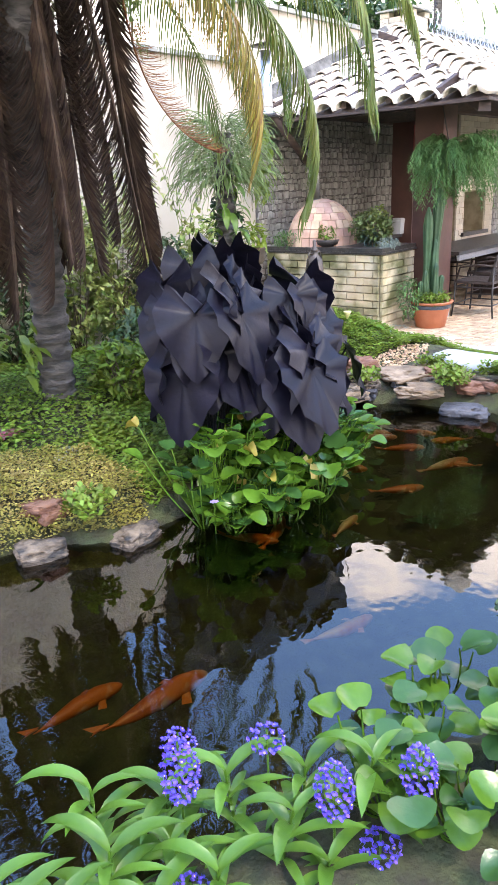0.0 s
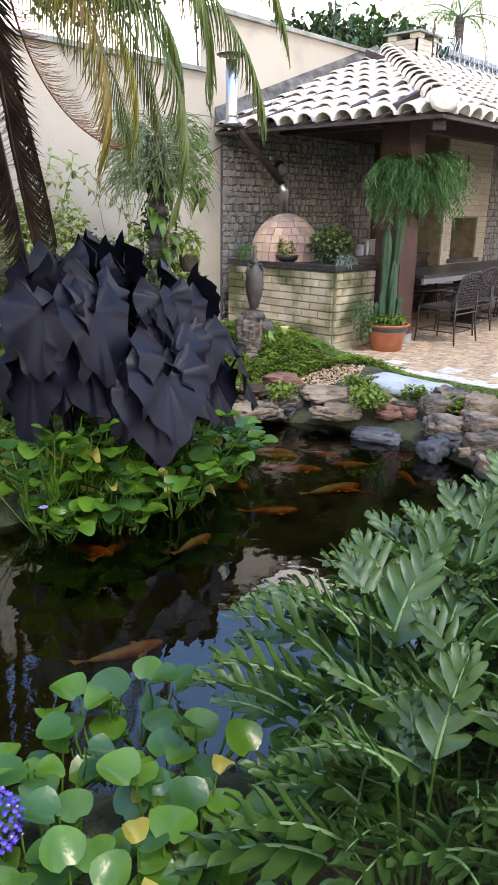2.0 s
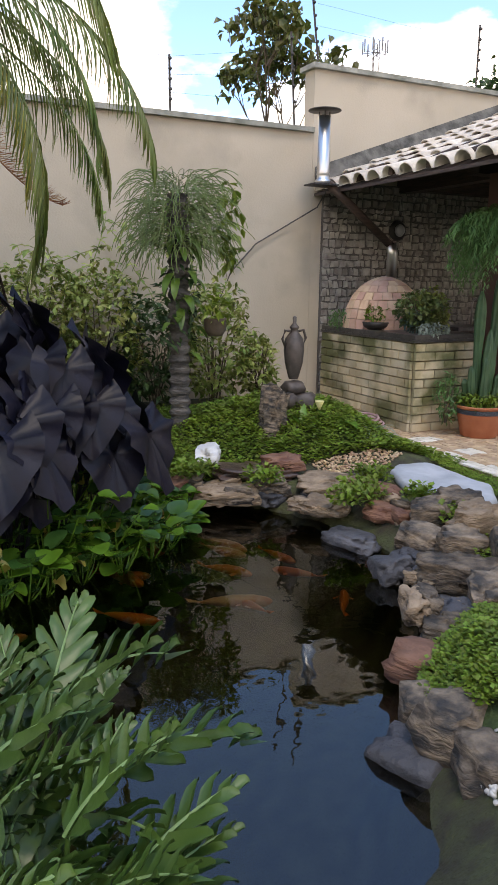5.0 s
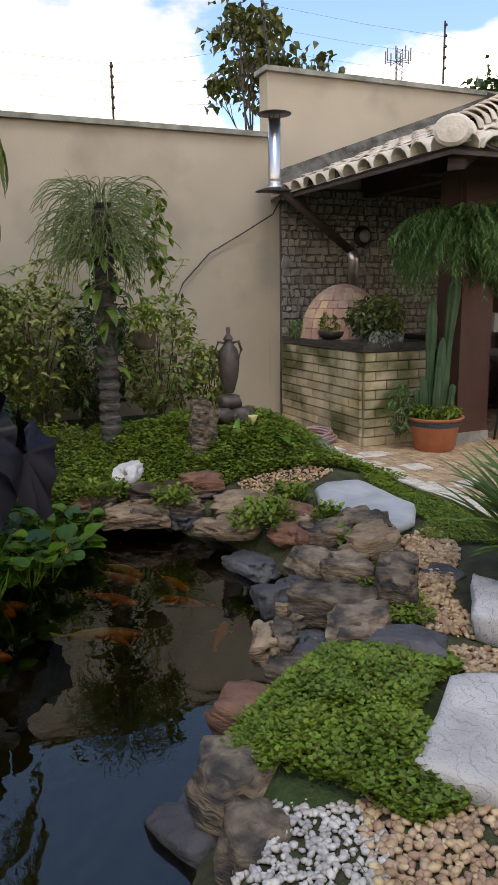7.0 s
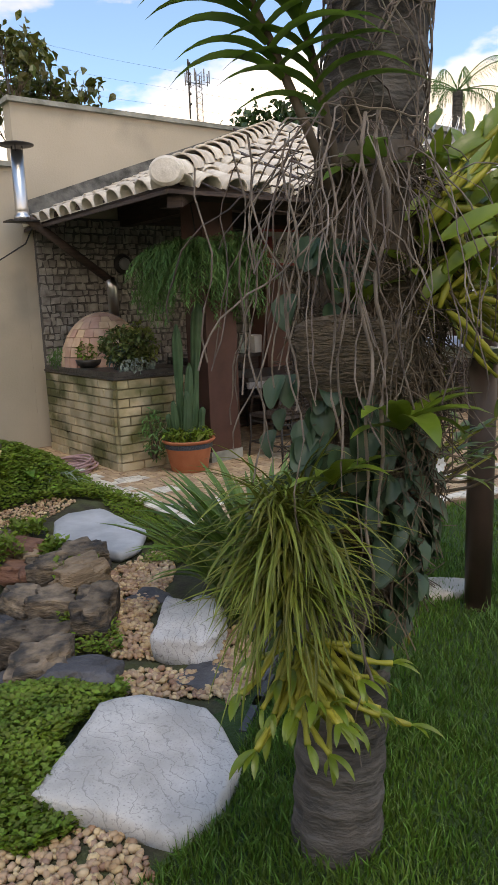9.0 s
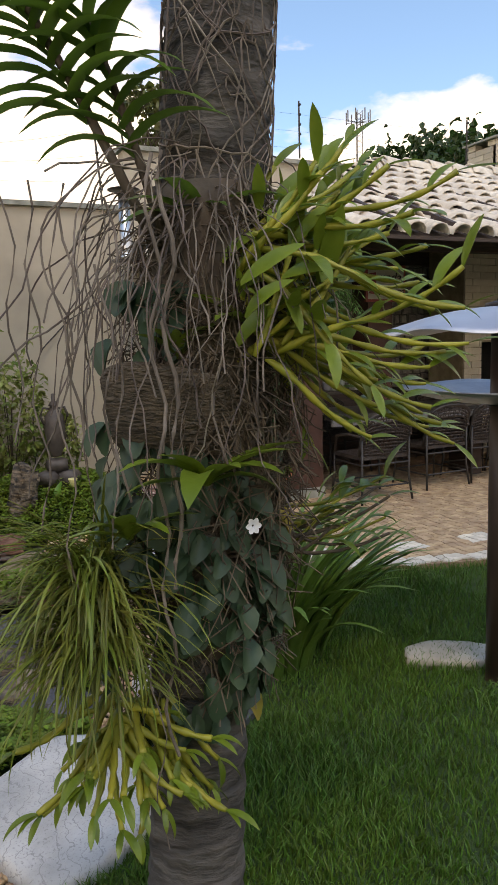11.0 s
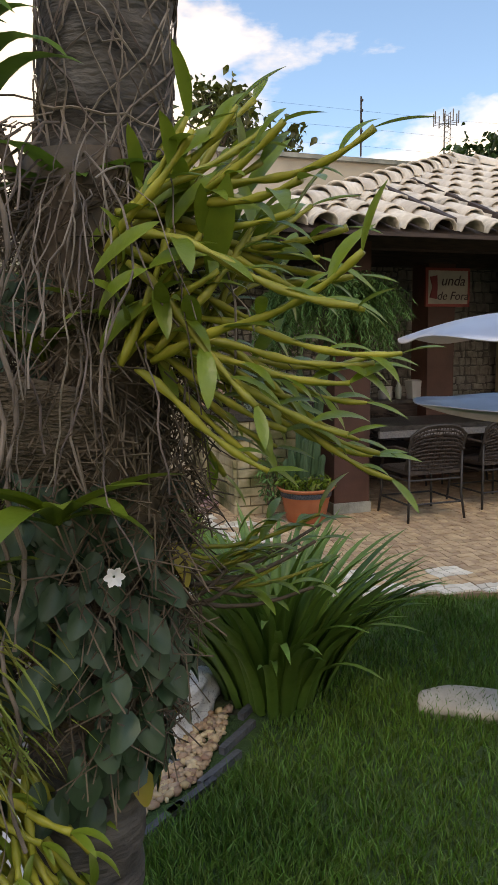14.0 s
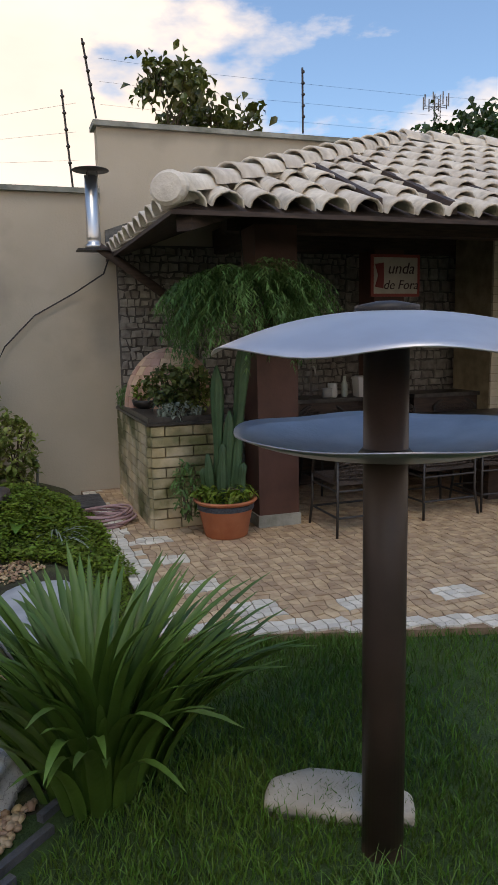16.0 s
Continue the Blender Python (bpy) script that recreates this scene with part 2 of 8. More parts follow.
# the plan's corrections, as (x, y, dx, dy): whatever is set out below is moved by the nearest ones
SURVEY = [(1.0, 0.8, 0.50, 0.38), (1.7, 0.5, 0.55, 0.40), (2.5, 0.0, 0.54, 0.44), (3.0, 0.1, 0.54, 0.42), (4.6, 0.2, 0.44, 0.40),
          (5.0, 0.9, 0.28, 0.28), (5.5, 0.3, 0.38, 0.31), (5.43, -0.2, 0.35, 0.32), (5.88, -0.26, 0.42, 0.39), (6.77, 1.12, 0.04, 0.27),
          (7.82, 0.29, -0.04, 0.35), (6.28, 1.05, 0.17, 0.16), (5.6, 1.5, 0.22, 0.2), (5.9, 2.7, 0.28, 0.08), (7.0, 2.5, 0.08, 0.12),
          (6.6, 2.9, 0.08, 0.05), (5.35, 3.55, 0.18, 0.12), (6.02, 4.42, 0.15, -0.05), (6.47, 4.62, 0.10, 0.0), (7.5, 4.2, -0.1, 0.0),
          (4.95, 3.4, 0.0, 0.15), (3.5, 2.5, 0.05, 0.28), (3.3, 4.7, 0.1, 0.1), (1.9, 3.5, 0.3, 0.15), (0.6, 4.3, 0.3, 0.1),
          (8.02, 4.82, -0.14, -0.2), (8.60, 4.46, -0.23, -0.24), (9.06, 4.60, -0.38, -0.29), (8.3, 5.9, -0.18, -0.2), (11.0, 5.0, -0.45, -0.3),
          (8.0, 2.3, 0.0, 0.0), (10.0, 1.0, 0.0, 0.2), (-3.0, 3.0, 0.4, 0.3), (6.0, 6.4, 0.0, 0.0), (0.0, 6.4, 0.0, 0.0), (16.0, 9.0, -0.4, -0.2)]


def settle(x, y):
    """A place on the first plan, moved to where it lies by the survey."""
    sw = sx = sy = 0.0
    for a, b, dx, dy in SURVEY:
        w = 1.0 / ((x - a) ** 2 + (y - b) ** 2 + 0.02) ** 1.5
        sw, sx, sy = sw + w, sx + w * dx, sy + w * dy
    return x + sx / sw, y + sy / sw


def area(poly):
    return [settle(x, y) for x, y in poly]


def part(name, geo, material, parent=None, label="", smooth=False, at=None, kind=""):
    me = geo if isinstance(geo, bpy.types.Mesh) else geo.mesh(name, material, smooth)
    ob = new(name, me)
    if at:
        ob.location = at if parent else (*settle(at[0], at[1]), at[2])
    if parent:
        ob.parent = parent
    return tagged(ob, label, kind=kind)


def thing(name, at, label, category, group="", rz=0.0, kind=""):
    ob = new(name)
    ob.location, ob.rotation_euler = (*settle(at[0], at[1]), at[2]), (0, 0, radians(rz))
    ob.empty_display_size = 0.1
    return tagged(ob, label, category, group, kind)


def structure(name, geo, material, label="", smooth=False, category=""):
    me = geo.mesh(name, material, smooth)
    return tagged(new(name, me), label, category, kind="structure")


RNG = random.Random(7)
U = RNG.uniform

# ---- ground, pond and water ----
POND = [(-2.6, 2.9), (-0.1, 2.15), (1.0, 1.78), (1.7, 1.5), (2.3, 1.25), (2.9, 0.85), (3.6, 0.45), (4.3, 0.25), (4.72, 0.4), (4.88, 0.65), (5.04, 0.95), (5.25, 1.2), (5.5, 1.45), (5.75, 1.65), (5.93, 2.05), (6.07, 2.5), (6.05, 2.9), (5.95, 3.25), (5.65, 3.75), (5.1, 3.95), (4.3, 3.65), (3.7, 3.4), (3.2, 3.25), (2.75, 3.3), (2.5, 3.6), (2.2, 3.75), (0.9, 4.4), (-2.6, 5.6)]
WATER_Z = -0.19


def pond_distance(x, y):
    """Metres to the pond's edge, negative inside."""
    best, inside = 1e9, False
    n = len(POND)
    for i in range(n):
        (ax, ay), (bx, by) = POND[i], POND[(i + 1) % n]
        dx, dy = bx - ax, by - ay
        t = max(0.0, min(1.0, ((x - ax) * dx + (y - ay) * dy) / (dx * dx + dy * dy)))
        best = min(best, math.hypot(x - ax - t * dx, y - ay - t * dy))
        if (ay > y) != (by > y) and x < ax + (y - ay) * dx / dy:
            inside = not inside
    return -best if inside else best


def smooth(a, b, x):
    t = max(0.0, min(1.0, (x - a) / (b - a)))
    return t * t * (3 - 2 * t)


PATIO_X = 7.46


def patio_edge(x):
    """The lawn edge of the paving, which runs askew."""
    return 2.42 - 0.30 * (x - 7.55)



def ground_z(x, y):
    if x < -6 or x > 20 or y < -8 or y > 6.6:
        return -0.03
    d = pond_distance(x, y)
    z = -0.02 - 0.5 * smooth(0.0, 0.25, -d) - 0.25 * smooth(0.3, 1.2, -d)
    z -= 0.14 * smooth(0.22, 0.0, abs(d)) if d > 0 else 0.14
    if d > 0:
        z += 0.02 * noise.noise(Vector((x * 1.5, y * 1.5, 0)))
        bank = smooth(0.2, 1.4, d) * smooth(2.9, 3.6, y) * smooth(7.5, 6.9, x)
        z += 0.16 * bank
    z += 0.07 * smooth(0.35, 0.0, math.hypot(x - 6.04, y + 0.19)) + 0.09 * smooth(0.9, -0.1, y) * smooth(4.3, 5.0, x) * smooth(7.2, 6.4, x)
    if x > PATIO_X - 0.15 and y > patio_edge(x) - 0.1:
        z = min(z, -0.05)
    return z


def build_ground():
    def line(lo, hi, step, far):
        a = list(np.arange(lo, hi + 1e-6, step))
        out, s, p = [], step, hi
        while p < far:
            s *= 1.7
            p += s
            out.append(p)
        out2, s, p = [], step, lo
        while p > -far:
            s *= 1.7
            p -= s
            out2.append(p)
        return out2[::-1] + a + out
    xs, ys = line(-3.2, 9.0, 0.1, 900), line(-3.0, 6.8, 0.1, 900)
    g = Geo()
    g.v = [(x, y, ground_z(x, y)) for y in ys for x in xs]
    w = len(xs)
    g.f = [(j * w + i, j * w + i + 1, (j + 1) * w + i + 1, (j + 1) * w + i) for j in range(len(ys) - 1) for i in range(w - 1)]
    g.mi = [0] * len(g.f)
    for k, f in enumerate(g.f):
        x, y = g.v[f[0]][0] + 0.05, g.v[f[0]][1] + 0.05
        if (x > 5.6 and y < 0.35 + (x - 5.9) * 1.0 and y < 2.5) or y < -0.6 or x > 12 or y > 7:
            g.mi[k] = 1
    structure("ground", g, [M_SOIL, M_GRASSY], "dark mossy garden soil round the pond", True, "ground")
    g = Geo()
    g.v = [(x, y, WATER_Z) for x, y in [(-3.3, -0.2), (6.35, -0.2), (6.35, 5.6), (-3.3, 5.6)]]
    g.f, g.mi = [(0, 1, 2, 3)], [0]
    structure("water", g, M_WATER, "dark still pond water with faint ripples", False, "pond")


build_ground()

# ---- walls ----
WALL_Y = 6.46


def build_walls():
    g = Geo()
    g.box(-8, WALL_Y, -0.3, 7.80, WALL_Y + 0.2, 2.99)
    structure("wall_low", g, M_WALL, "cream painted garden wall with weathered coping", category="wall")
    g = Geo()
    g.box(7.80, WALL_Y - 0.004, -0.3, 22, WALL_Y + 0.2, 3.64)
    structure("wall_high", g, M_WALL, "taller cream painted wall above the pavilion roof", category="wall")
    g = Geo()
    g.box(-8, WALL_Y - 0.05, 2.99, 7.795, WALL_Y + 0.25, 3.04)
    structure("coping_low", g, M_COPING, "stained grey coping on the low wall", category="coping")
    g = Geo()
    g.box(7.76, WALL_Y - 0.05, 3.64, 22.05, WALL_Y + 0.25, 3.69)
    structure("coping_high", g, M_COPING, "stained grey coping on the high wall", category="coping")


build_walls()

# ---- pavilion ----
EX, EY, EZ = 7.83, 3.45, 2.36
RX, RY, RZ = 11.12, 6.3, 3.60
ROOF_END = 17.0


def tile_rows(g, origin, along, up, count, length_of, width=0.25, step=0.38, radius=0.105):
    """Barrel tiles: columns side by side along `along`, each a run of overlapping half pipes up the slope `up`."""
    along, up = Vector(along).normalized(), Vector(up).normalized()
    nrm = along.cross(up).normalized()
    if nrm.z < 0:
        nrm = -nrm
    for c in range(count):
        base = Vector(origin) + along * (c + 0.5) * width
        run, k = length_of((c + 0.5) * width), 0
        s = 0.0
        while s < run - 0.08:
            e = min(s + step + 0.06, run + 0.05)
            jz, jx = RNG.uniform(-0.004, 0.006), RNG.uniform(-0.006, 0.006)
            verts = []
            for a, r, lift in ((s, radius * 1.08, 0.024), (e, radius * 0.88, 0.0)):
                for inner in (0, 0.014):
                    for q in range(7):
                        t = math.pi * q / 6
                        verts.append(base + along * (math.cos(t) * (r - inner) + jx) + up * a + nrm * (math.sin(t) * (r - inner) * 0.92 + lift + jz))
            faces = [(q, q + 1, 14 + q + 1, 14 + q) for q in range(6)] + [(7 + q + 1, 7 + q, 21 + q, 21 + q + 1) for q in range(6)] + [(q + 1, q, 7 + q, 7 + q + 1) for q in range(6)]
            g.add(verts, faces)
            s += step
            k += 1


def build_roof():
    up_f, up_l = Vector((0, RY - EY, RZ - EZ)), Vector((RX - EX, 0, RZ - EZ))
    lf, ll = up_f.length, up_l.length
    g = Geo()
    tile_rows(g, (EX, EY, EZ), (1, 0, 0), up_f, int((ROOF_END - EX) / 0.25), lambda d: lf * min(1, d / (RX - EX)))
    tagged(new("roof_tiles_front", g.mesh("roof_tiles_front", M_TILE, True)), "whitewashed clay barrel tiles on the front slope", "roof tiles", kind="structure")
    g = Geo()
    tile_rows(g, (EX, EY, EZ), (0, 1, 0), up_l, int((WALL_Y - EY) / 0.25), lambda d: ll * min(1, d / (RY - EY)))
    tagged(new("roof_tiles_side", g.mesh("roof_tiles_side", M_TILE, True)), "whitewashed clay barrel tiles on the side slope", "roof tiles", kind="structure")
    # hip and ridge caps
    g = Geo()
    a, b = Vector((EX + 0.02, EY + 0.02, EZ + 0.10)), Vector((RX, RY, RZ + 0.07))
    run = [(a, b), (b, Vector((ROOF_END, RY, RZ + 0.07)))]
    for p, q in run:
        d = (q - p)
        n = int(d.length / 0.34)
        side = d.cross(Vector((0, 0, 1))).normalized()
        top = side.cross(d).normalized()
        for i in range(n):
            verts = []
            for s, r, lift in ((i, 0.13, 0.03), (i + 1.15, 0.105, 0.0)):
                c = p + d * (s / n)
                for inner in (0, 0.016):
                    for k in range(9):
                        t = math.pi * k / 8
                        verts.append(c + side * math.cos(t) * (r - inner) + top * (math.sin(t) * (r - inner) + lift - 0.03))
            g.add(verts, [(k, k + 1, 18 + k + 1, 18 + k) for k in range(8)] + [(9 + k + 1, 9 + k, 27 + k, 27 + k + 1) for k in range(8)] + [(k + 1, k, 9 + k, 9 + k + 1) for k in range(8)])
    tagged(new("roof_ridge", g.mesh("roof_ridge", M_TILE, True)), "rounded mortar-bedded ridge tiles", "ridge tiles", kind="structure")
    # boarded underside
    g = Geo()
    t = 0.03
    e1, e2, e3, e4 = (EX, EY, EZ), (ROOF_END, EY, EZ), (ROOF_END, RY, RZ), (RX, RY, RZ)
    w1, w2 = (EX, WALL_Y, EZ), (RX, WALL_Y, RZ)
    for ring in ([e1, e2, e3, e4], [w1, e1, e4, w2], [e4, e3, (ROOF_END, WALL_Y, RZ), w2]):
        n = len(ring)
        g.add([(x, y, z) for x, y, z in ring] + [(x, y, z - t) for x, y, z in ring], [tuple(range(n)), tuple(range(2 * n - 1, n - 1, -1))] + [(i, n + i, n + (i + 1) % n, (i + 1) % n) for i in range(n)])
    structure("ceiling", g, M_WOOD, "dark boarded underside of the pavilion roof", category="ceiling")


build_roof()
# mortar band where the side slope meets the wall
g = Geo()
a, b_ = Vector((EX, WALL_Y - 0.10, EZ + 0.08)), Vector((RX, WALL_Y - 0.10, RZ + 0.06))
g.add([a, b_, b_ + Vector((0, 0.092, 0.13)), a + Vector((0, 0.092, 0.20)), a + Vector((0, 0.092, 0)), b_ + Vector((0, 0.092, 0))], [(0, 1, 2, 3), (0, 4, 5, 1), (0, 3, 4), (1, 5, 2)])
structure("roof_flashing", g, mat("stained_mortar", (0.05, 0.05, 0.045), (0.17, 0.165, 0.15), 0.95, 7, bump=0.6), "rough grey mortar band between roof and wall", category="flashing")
g = Geo()
g.lathe([(0.005, 0), (0.135, 0.0), (0.135, 0.03), (0.11, 0.05), (0.005, 0.055)], 20, m=Matrix.Translation((EX + 0.0, EY + 0.0, EZ + 0.125)) @ Matrix.Rotation(radians(-45), 4, "Z") @ Matrix.Rotation(radians(90), 4, "X") @ Matrix.Scale(0.8, 4, (0, 1, 0)))
structure("ridge_end", g, M_TILE, "mortar-filled end of the hip ridge", category="ridge tiles")


def build_column(x, y, w, name="column"):
    c = thing(name, (x, y, 0), "red-brown painted square pavilion column on a grey base", "column")
    g = Geo()
    g.box(0, 0, 0.1, w, w, 2.42)
    part("shaft", g, M_RED, c)
    g = Geo()
    g.box(-0.012, -0.012, 0, w + 0.012, w + 0.012, 0.1)
    part("base", g, M_COPING, c)
    return c


build_column(9.06, 4.60, 0.35)
build_column(13.2, 4.60, 0.35)


def brick_face(parent, origin, along, out, length, courses, course_h, brick_l, z0, material):
    """Bricks on a face, one object each; `out` is the way they stand proud."""
    along, out = Vector(along), Vector(out)
    cache = {}
    for r in range(courses):
        x = -brick_l * 0.5 * (r % 2)
        while x < length - 0.01:
            a, b = max(0, x), min(length, x + brick_l)
            if b - a > 0.02:
                key = round(b - a, 3)
                if key not in cache:
                    g = Geo()
                    w, h, d = b - a - 0.004, course_h - 0.005, 0.03
                    g.add([(0, 0, 0), (w, 0, 0), (w, 0, h), (0, 0, h), (0.004, -d, 0.004), (w - 0.004, -d, 0.004), (w - 0.004, -d, h - 0.004), (0.004, -d, h - 0.004)],
                          [(0, 3, 2, 1), (4, 5, 6, 7), (0, 1, 5, 4), (1, 2, 6, 5), (2, 3, 7, 6), (3, 0, 4, 7)])
                    cache[key] = g.mesh("brick", material)
                ob = new("brick", cache[key])
                ob.parent = parent
                p = Vector(origin) + along * (a + 0.002) + out * (0.012 + RNG.uniform(-0.004, 0.004)) + Vector((0, 0, z0 + r * course_h))
                ob.matrix_basis = Matrix.Translation(p) @ Matrix.Rotation(math.atan2(along.y, along.x), 4, "Z")
            x += brick_l


def build_counter():
    c = thing("oven_counter", (8.02, 4.82, 0), "pale yellow brick oven base stained by green moss", "counter")
    g = Geo()
    g.box(0.012, 0.012, 0, 0.73, 1.60, 0.855)
    part("core", g, M_MORTAR, c)
    g = Geo()
    g.box(-0.05, -0.05, 0.858, 0.78, 1.61, 0.88)
    g.box(-0.035, -0.035, 0.881, 0.77, 1.61, 0.925)
    part("worktop", g, M_DARK, c, "dark polished stone slab")
    brick_face(c, (0.0, 1.60, 0), (0, -1, 0), (-1, 0, 0), 1.60, 10, 0.0855, 0.235, 0.0, M_BRICK)
    brick_face(c, (-0.02, 0.0, 0), (1, 0, 0), (0, -1, 0), 0.75, 10, 0.0855, 0.235, 0.0, M_BRICK)
    return c


build_counter()


def build_oven():
    c = thing("pizza_oven", (8.46, 5.88, 0.925), "domed brick wood-fired oven on the counter", "oven")
    R, H = 0.44, 0.54
    g = Geo()
    rows = 8
    for r in range(rows):
        a0, a1 = math.pi / 2 * r / rows, math.pi / 2 * (r + 1) / rows - 0.012
        n = max(5, int(26 * math.cos(a0)))
        for k in range(n):
            t0, t1 = 2 * math.pi * (k + 0.5 * (r % 2)) / n, 2 * math.pi * (k + 1 + 0.5 * (r % 2)) / n - 0.02
            vs = []
            for s in (0.95, 1.0 + RNG.uniform(-0.004, 0.006)):
                for a in (a0, a1):
                    for t in (t0, (t0 + t1) / 2, t1):
                        vs.append((R * s * math.cos(a) * math.cos(t), R * s * math.cos(a) * math.sin(t), H * s * math.sin(a)))
            g.add(vs, [(6, 7, 10, 9), (7, 8, 11, 10), (0, 6, 9, 3), (2, 5, 11, 8), (3, 9, 10, 4), (4, 10, 11, 5), (0, 1, 7, 6), (1, 2, 8, 7)])
    part("dome_bricks", g, mat("oven_brick", (0.50, 0.33, 0.22), (0.60, 0.43, 0.30), 0.85, 8, bump=0.3, island=0.14), c, "salmon brick dome courses", kind="stuff")
    g = Geo()
    g.lathe([(R * 0.96 * math.cos(a), H * 0.975 * math.sin(a)) for a in [math.pi / 2 * i / 10 for i in range(10)]] + [(0.02, H * 0.975)], 32)
    part("dome_mortar", g, M_MORTAR, c, smooth=True)
    return c


build_oven()


def build_flue():
    c = thing("flue", (8.78, 6.2, 0), "galvanised steel oven flue with conical rain cap", "flue pipe")
    g = Geo()
    g.tube([(0, 0, 1.36), (0, 0, 1.72), (-0.03, 0, 1.82)], 0.06, 16)
    part("lower_pipe", g, M_METAL, c, smooth=True)
    g = Geo()
    g.tube([(-0.02, 0, 1.80), (-0.90, -0.03, 2.42)], 0.045, 14)
    part("sloping_pipe", g, M_WOOD, c, "sooty dark sloping pipe", smooth=True)
    g = Geo()
    g.lathe([(0.085, 2.40), (0.085, 2.44), (0.065, 2.45), (0.065, 2.49), (0.069, 2.50), (0.065, 2.52), (0.062, 3.07)], 20, (-0.94, 0.0, 0))
    part("upright_pipe", g, M_METAL, c, "shiny vertical steel stack", smooth=True)
    g = Geo()
    g.lathe([(0.17, 3.115), (0.17, 3.123), (0.10, 3.14), (0.012, 3.16)], 24, (-0.94, 0.0, 0))
    part("rain_cap", g, M_IRON, c, "dark flat rain cap", smooth=True)
    g = Geo()
    for t in (0, 2.1, 4.2):
        x, y = -0.94 + 0.06 * math.cos(t), 0.06 * math.sin(t)
        g.tube([(x, y, 3.05), (x, y, 3.12)], 0.006, 5)
    part("cap_bracket", g, M_IRON, c, kind="stuff")
    g = Geo()
    g.box(-1.10, -0.10, 2.385, -0.80, 0.12, 2.40)
    part("roof_flashing", g, M_IRON, c, "dark flat flashing plate")


build_flue()

g = Geo()
prev = Vector((7.84, 6.2, 2.38))
pts = [prev, Vector((7.78, 6.3, 2.2)), Vector((7.5, 6.42, 2.02)), Vector((7.1, 6.43, 1.8)), Vector((6.8, 6.42, 1.5)), Vector((6.65, 6.40, 1.2)), Vector((6.62, 6.3, 0.1))]
g.tube(pts, 0.008, 6)
tagged(part("cable", g, M_IRON), "thin dark cable sagging along the cream wall", "cable")

c = thing("wall_lamp", (9.10, 6.40, 2.10), "round dark wall lamp on the stone cladding", "lamp")
c.location = (8.95, WALL_Y - 0.05, 2.0)
g = Geo()
g.lathe([(0.11, 0), (0.12, 0.02), (0.10, 0.05), (0.05, 0.07)], 20, m=Matrix.Rotation(radians(90), 4, "X"))
part("housing", g, M_IRON, c, smooth=True)
g = Geo()
g.lathe([(0.075, 0.055), (0.06, 0.085), (0.02, 0.10)], 18, m=Matrix.Rotation(radians(90), 4, "X"))
part("glass", g, mat("frosted_glass", (0.25, 0.27, 0.27), rough=0.3, bump=0), c, smooth=True)


def build_cladding():
    """Irregular mosaic stones on the back wall."""
    w = tagged(new("cladding"), "grey irregular stone mosaic wall cladding", "cladding", kind="structure")
    g = Geo()
    g.box(7.93, WALL_Y - 0.03, 0, 17, WALL_Y - 0.006, 2.50)
    part("backing", g, mat("cladding_grout", (0.10, 0.09, 0.08), (0.14, 0.13, 0.12), 0.95), w)
    near, far, z, count = [], Geo(), 0.0, 0
    for lo, hi, h0 in ((7.94, 10.5, 0.085), (10.5, 17.0, 0.12)):
        z = 0.0
        while z < 2.46:
            h = h0 * RNG.uniform(0.6, 1.15)
            x = lo
            while x < hi - 0.03:
                l = h0 * RNG.uniform(0.5, 1.5)
                e = min(x + l, hi)
                d = RNG.uniform(0.006, 0.026)
                j = 0.007
                q = [RNG.uniform(-0.013, 0.013) for _ in range(8)]
                y = WALL_Y - 0.03
                zt = min(z + h, 2.48)
                v = [(x + j + q[0], y, z + j + q[1]), (e - j + q[2], y, z + j + q[3]), (e - j + q[4], y, zt - j + q[5]), (x + j + q[6], y, zt - j + q[7])]
                cx, cz = (x + e) / 2, (z + zt) / 2
                f = [(cx + (a - cx) * 0.86, y - d, cz + (b - cz) * 0.86) for a, _, b in v]
                fs = [(4, 5, 6, 7), (0, 1, 5, 4), (1, 2, 6, 5), (2, 3, 7, 6), (3, 0, 4, 7)]
                if lo < 8 and z > 0.8 and x < 9.2 and count < 300:
                    s = Geo()
                    s.add([(a - cx, b - y, c2 - cz) for a, b, c2 in v + f], fs)
                    near.append((s, (cx, y, cz)))
                    count += 1
                else:
                    far.add(v + f, fs)
                x = e
            z += h
    part("small_stones", far, M_CLAD, w, kind="stuff")
    for s, p in near:
        part("stone", s, M_CLAD, w, at=p)


def beam(name, a, b, w, h):
    g = Geo()
    a, b = Vector(a), Vector(b)
    d = (b - a).normalized()
    s = d.cross(Vector((0, 0, 1))).normalized() * w / 2
    u = Vector((0, 0, h))
    v = []
    for p in (a, b):
        v += [p - s, p + s, p + s + u, p - s + u]
    g.add(v, [(0, 1, 2, 3), (7, 6, 5, 4), (0, 4, 5, 1), (1, 5, 6, 2), (2, 6, 7, 3), (3, 7, 4, 0)])
    structure(name, g, M_WOOD, "dark timber roof beam", category="beam")


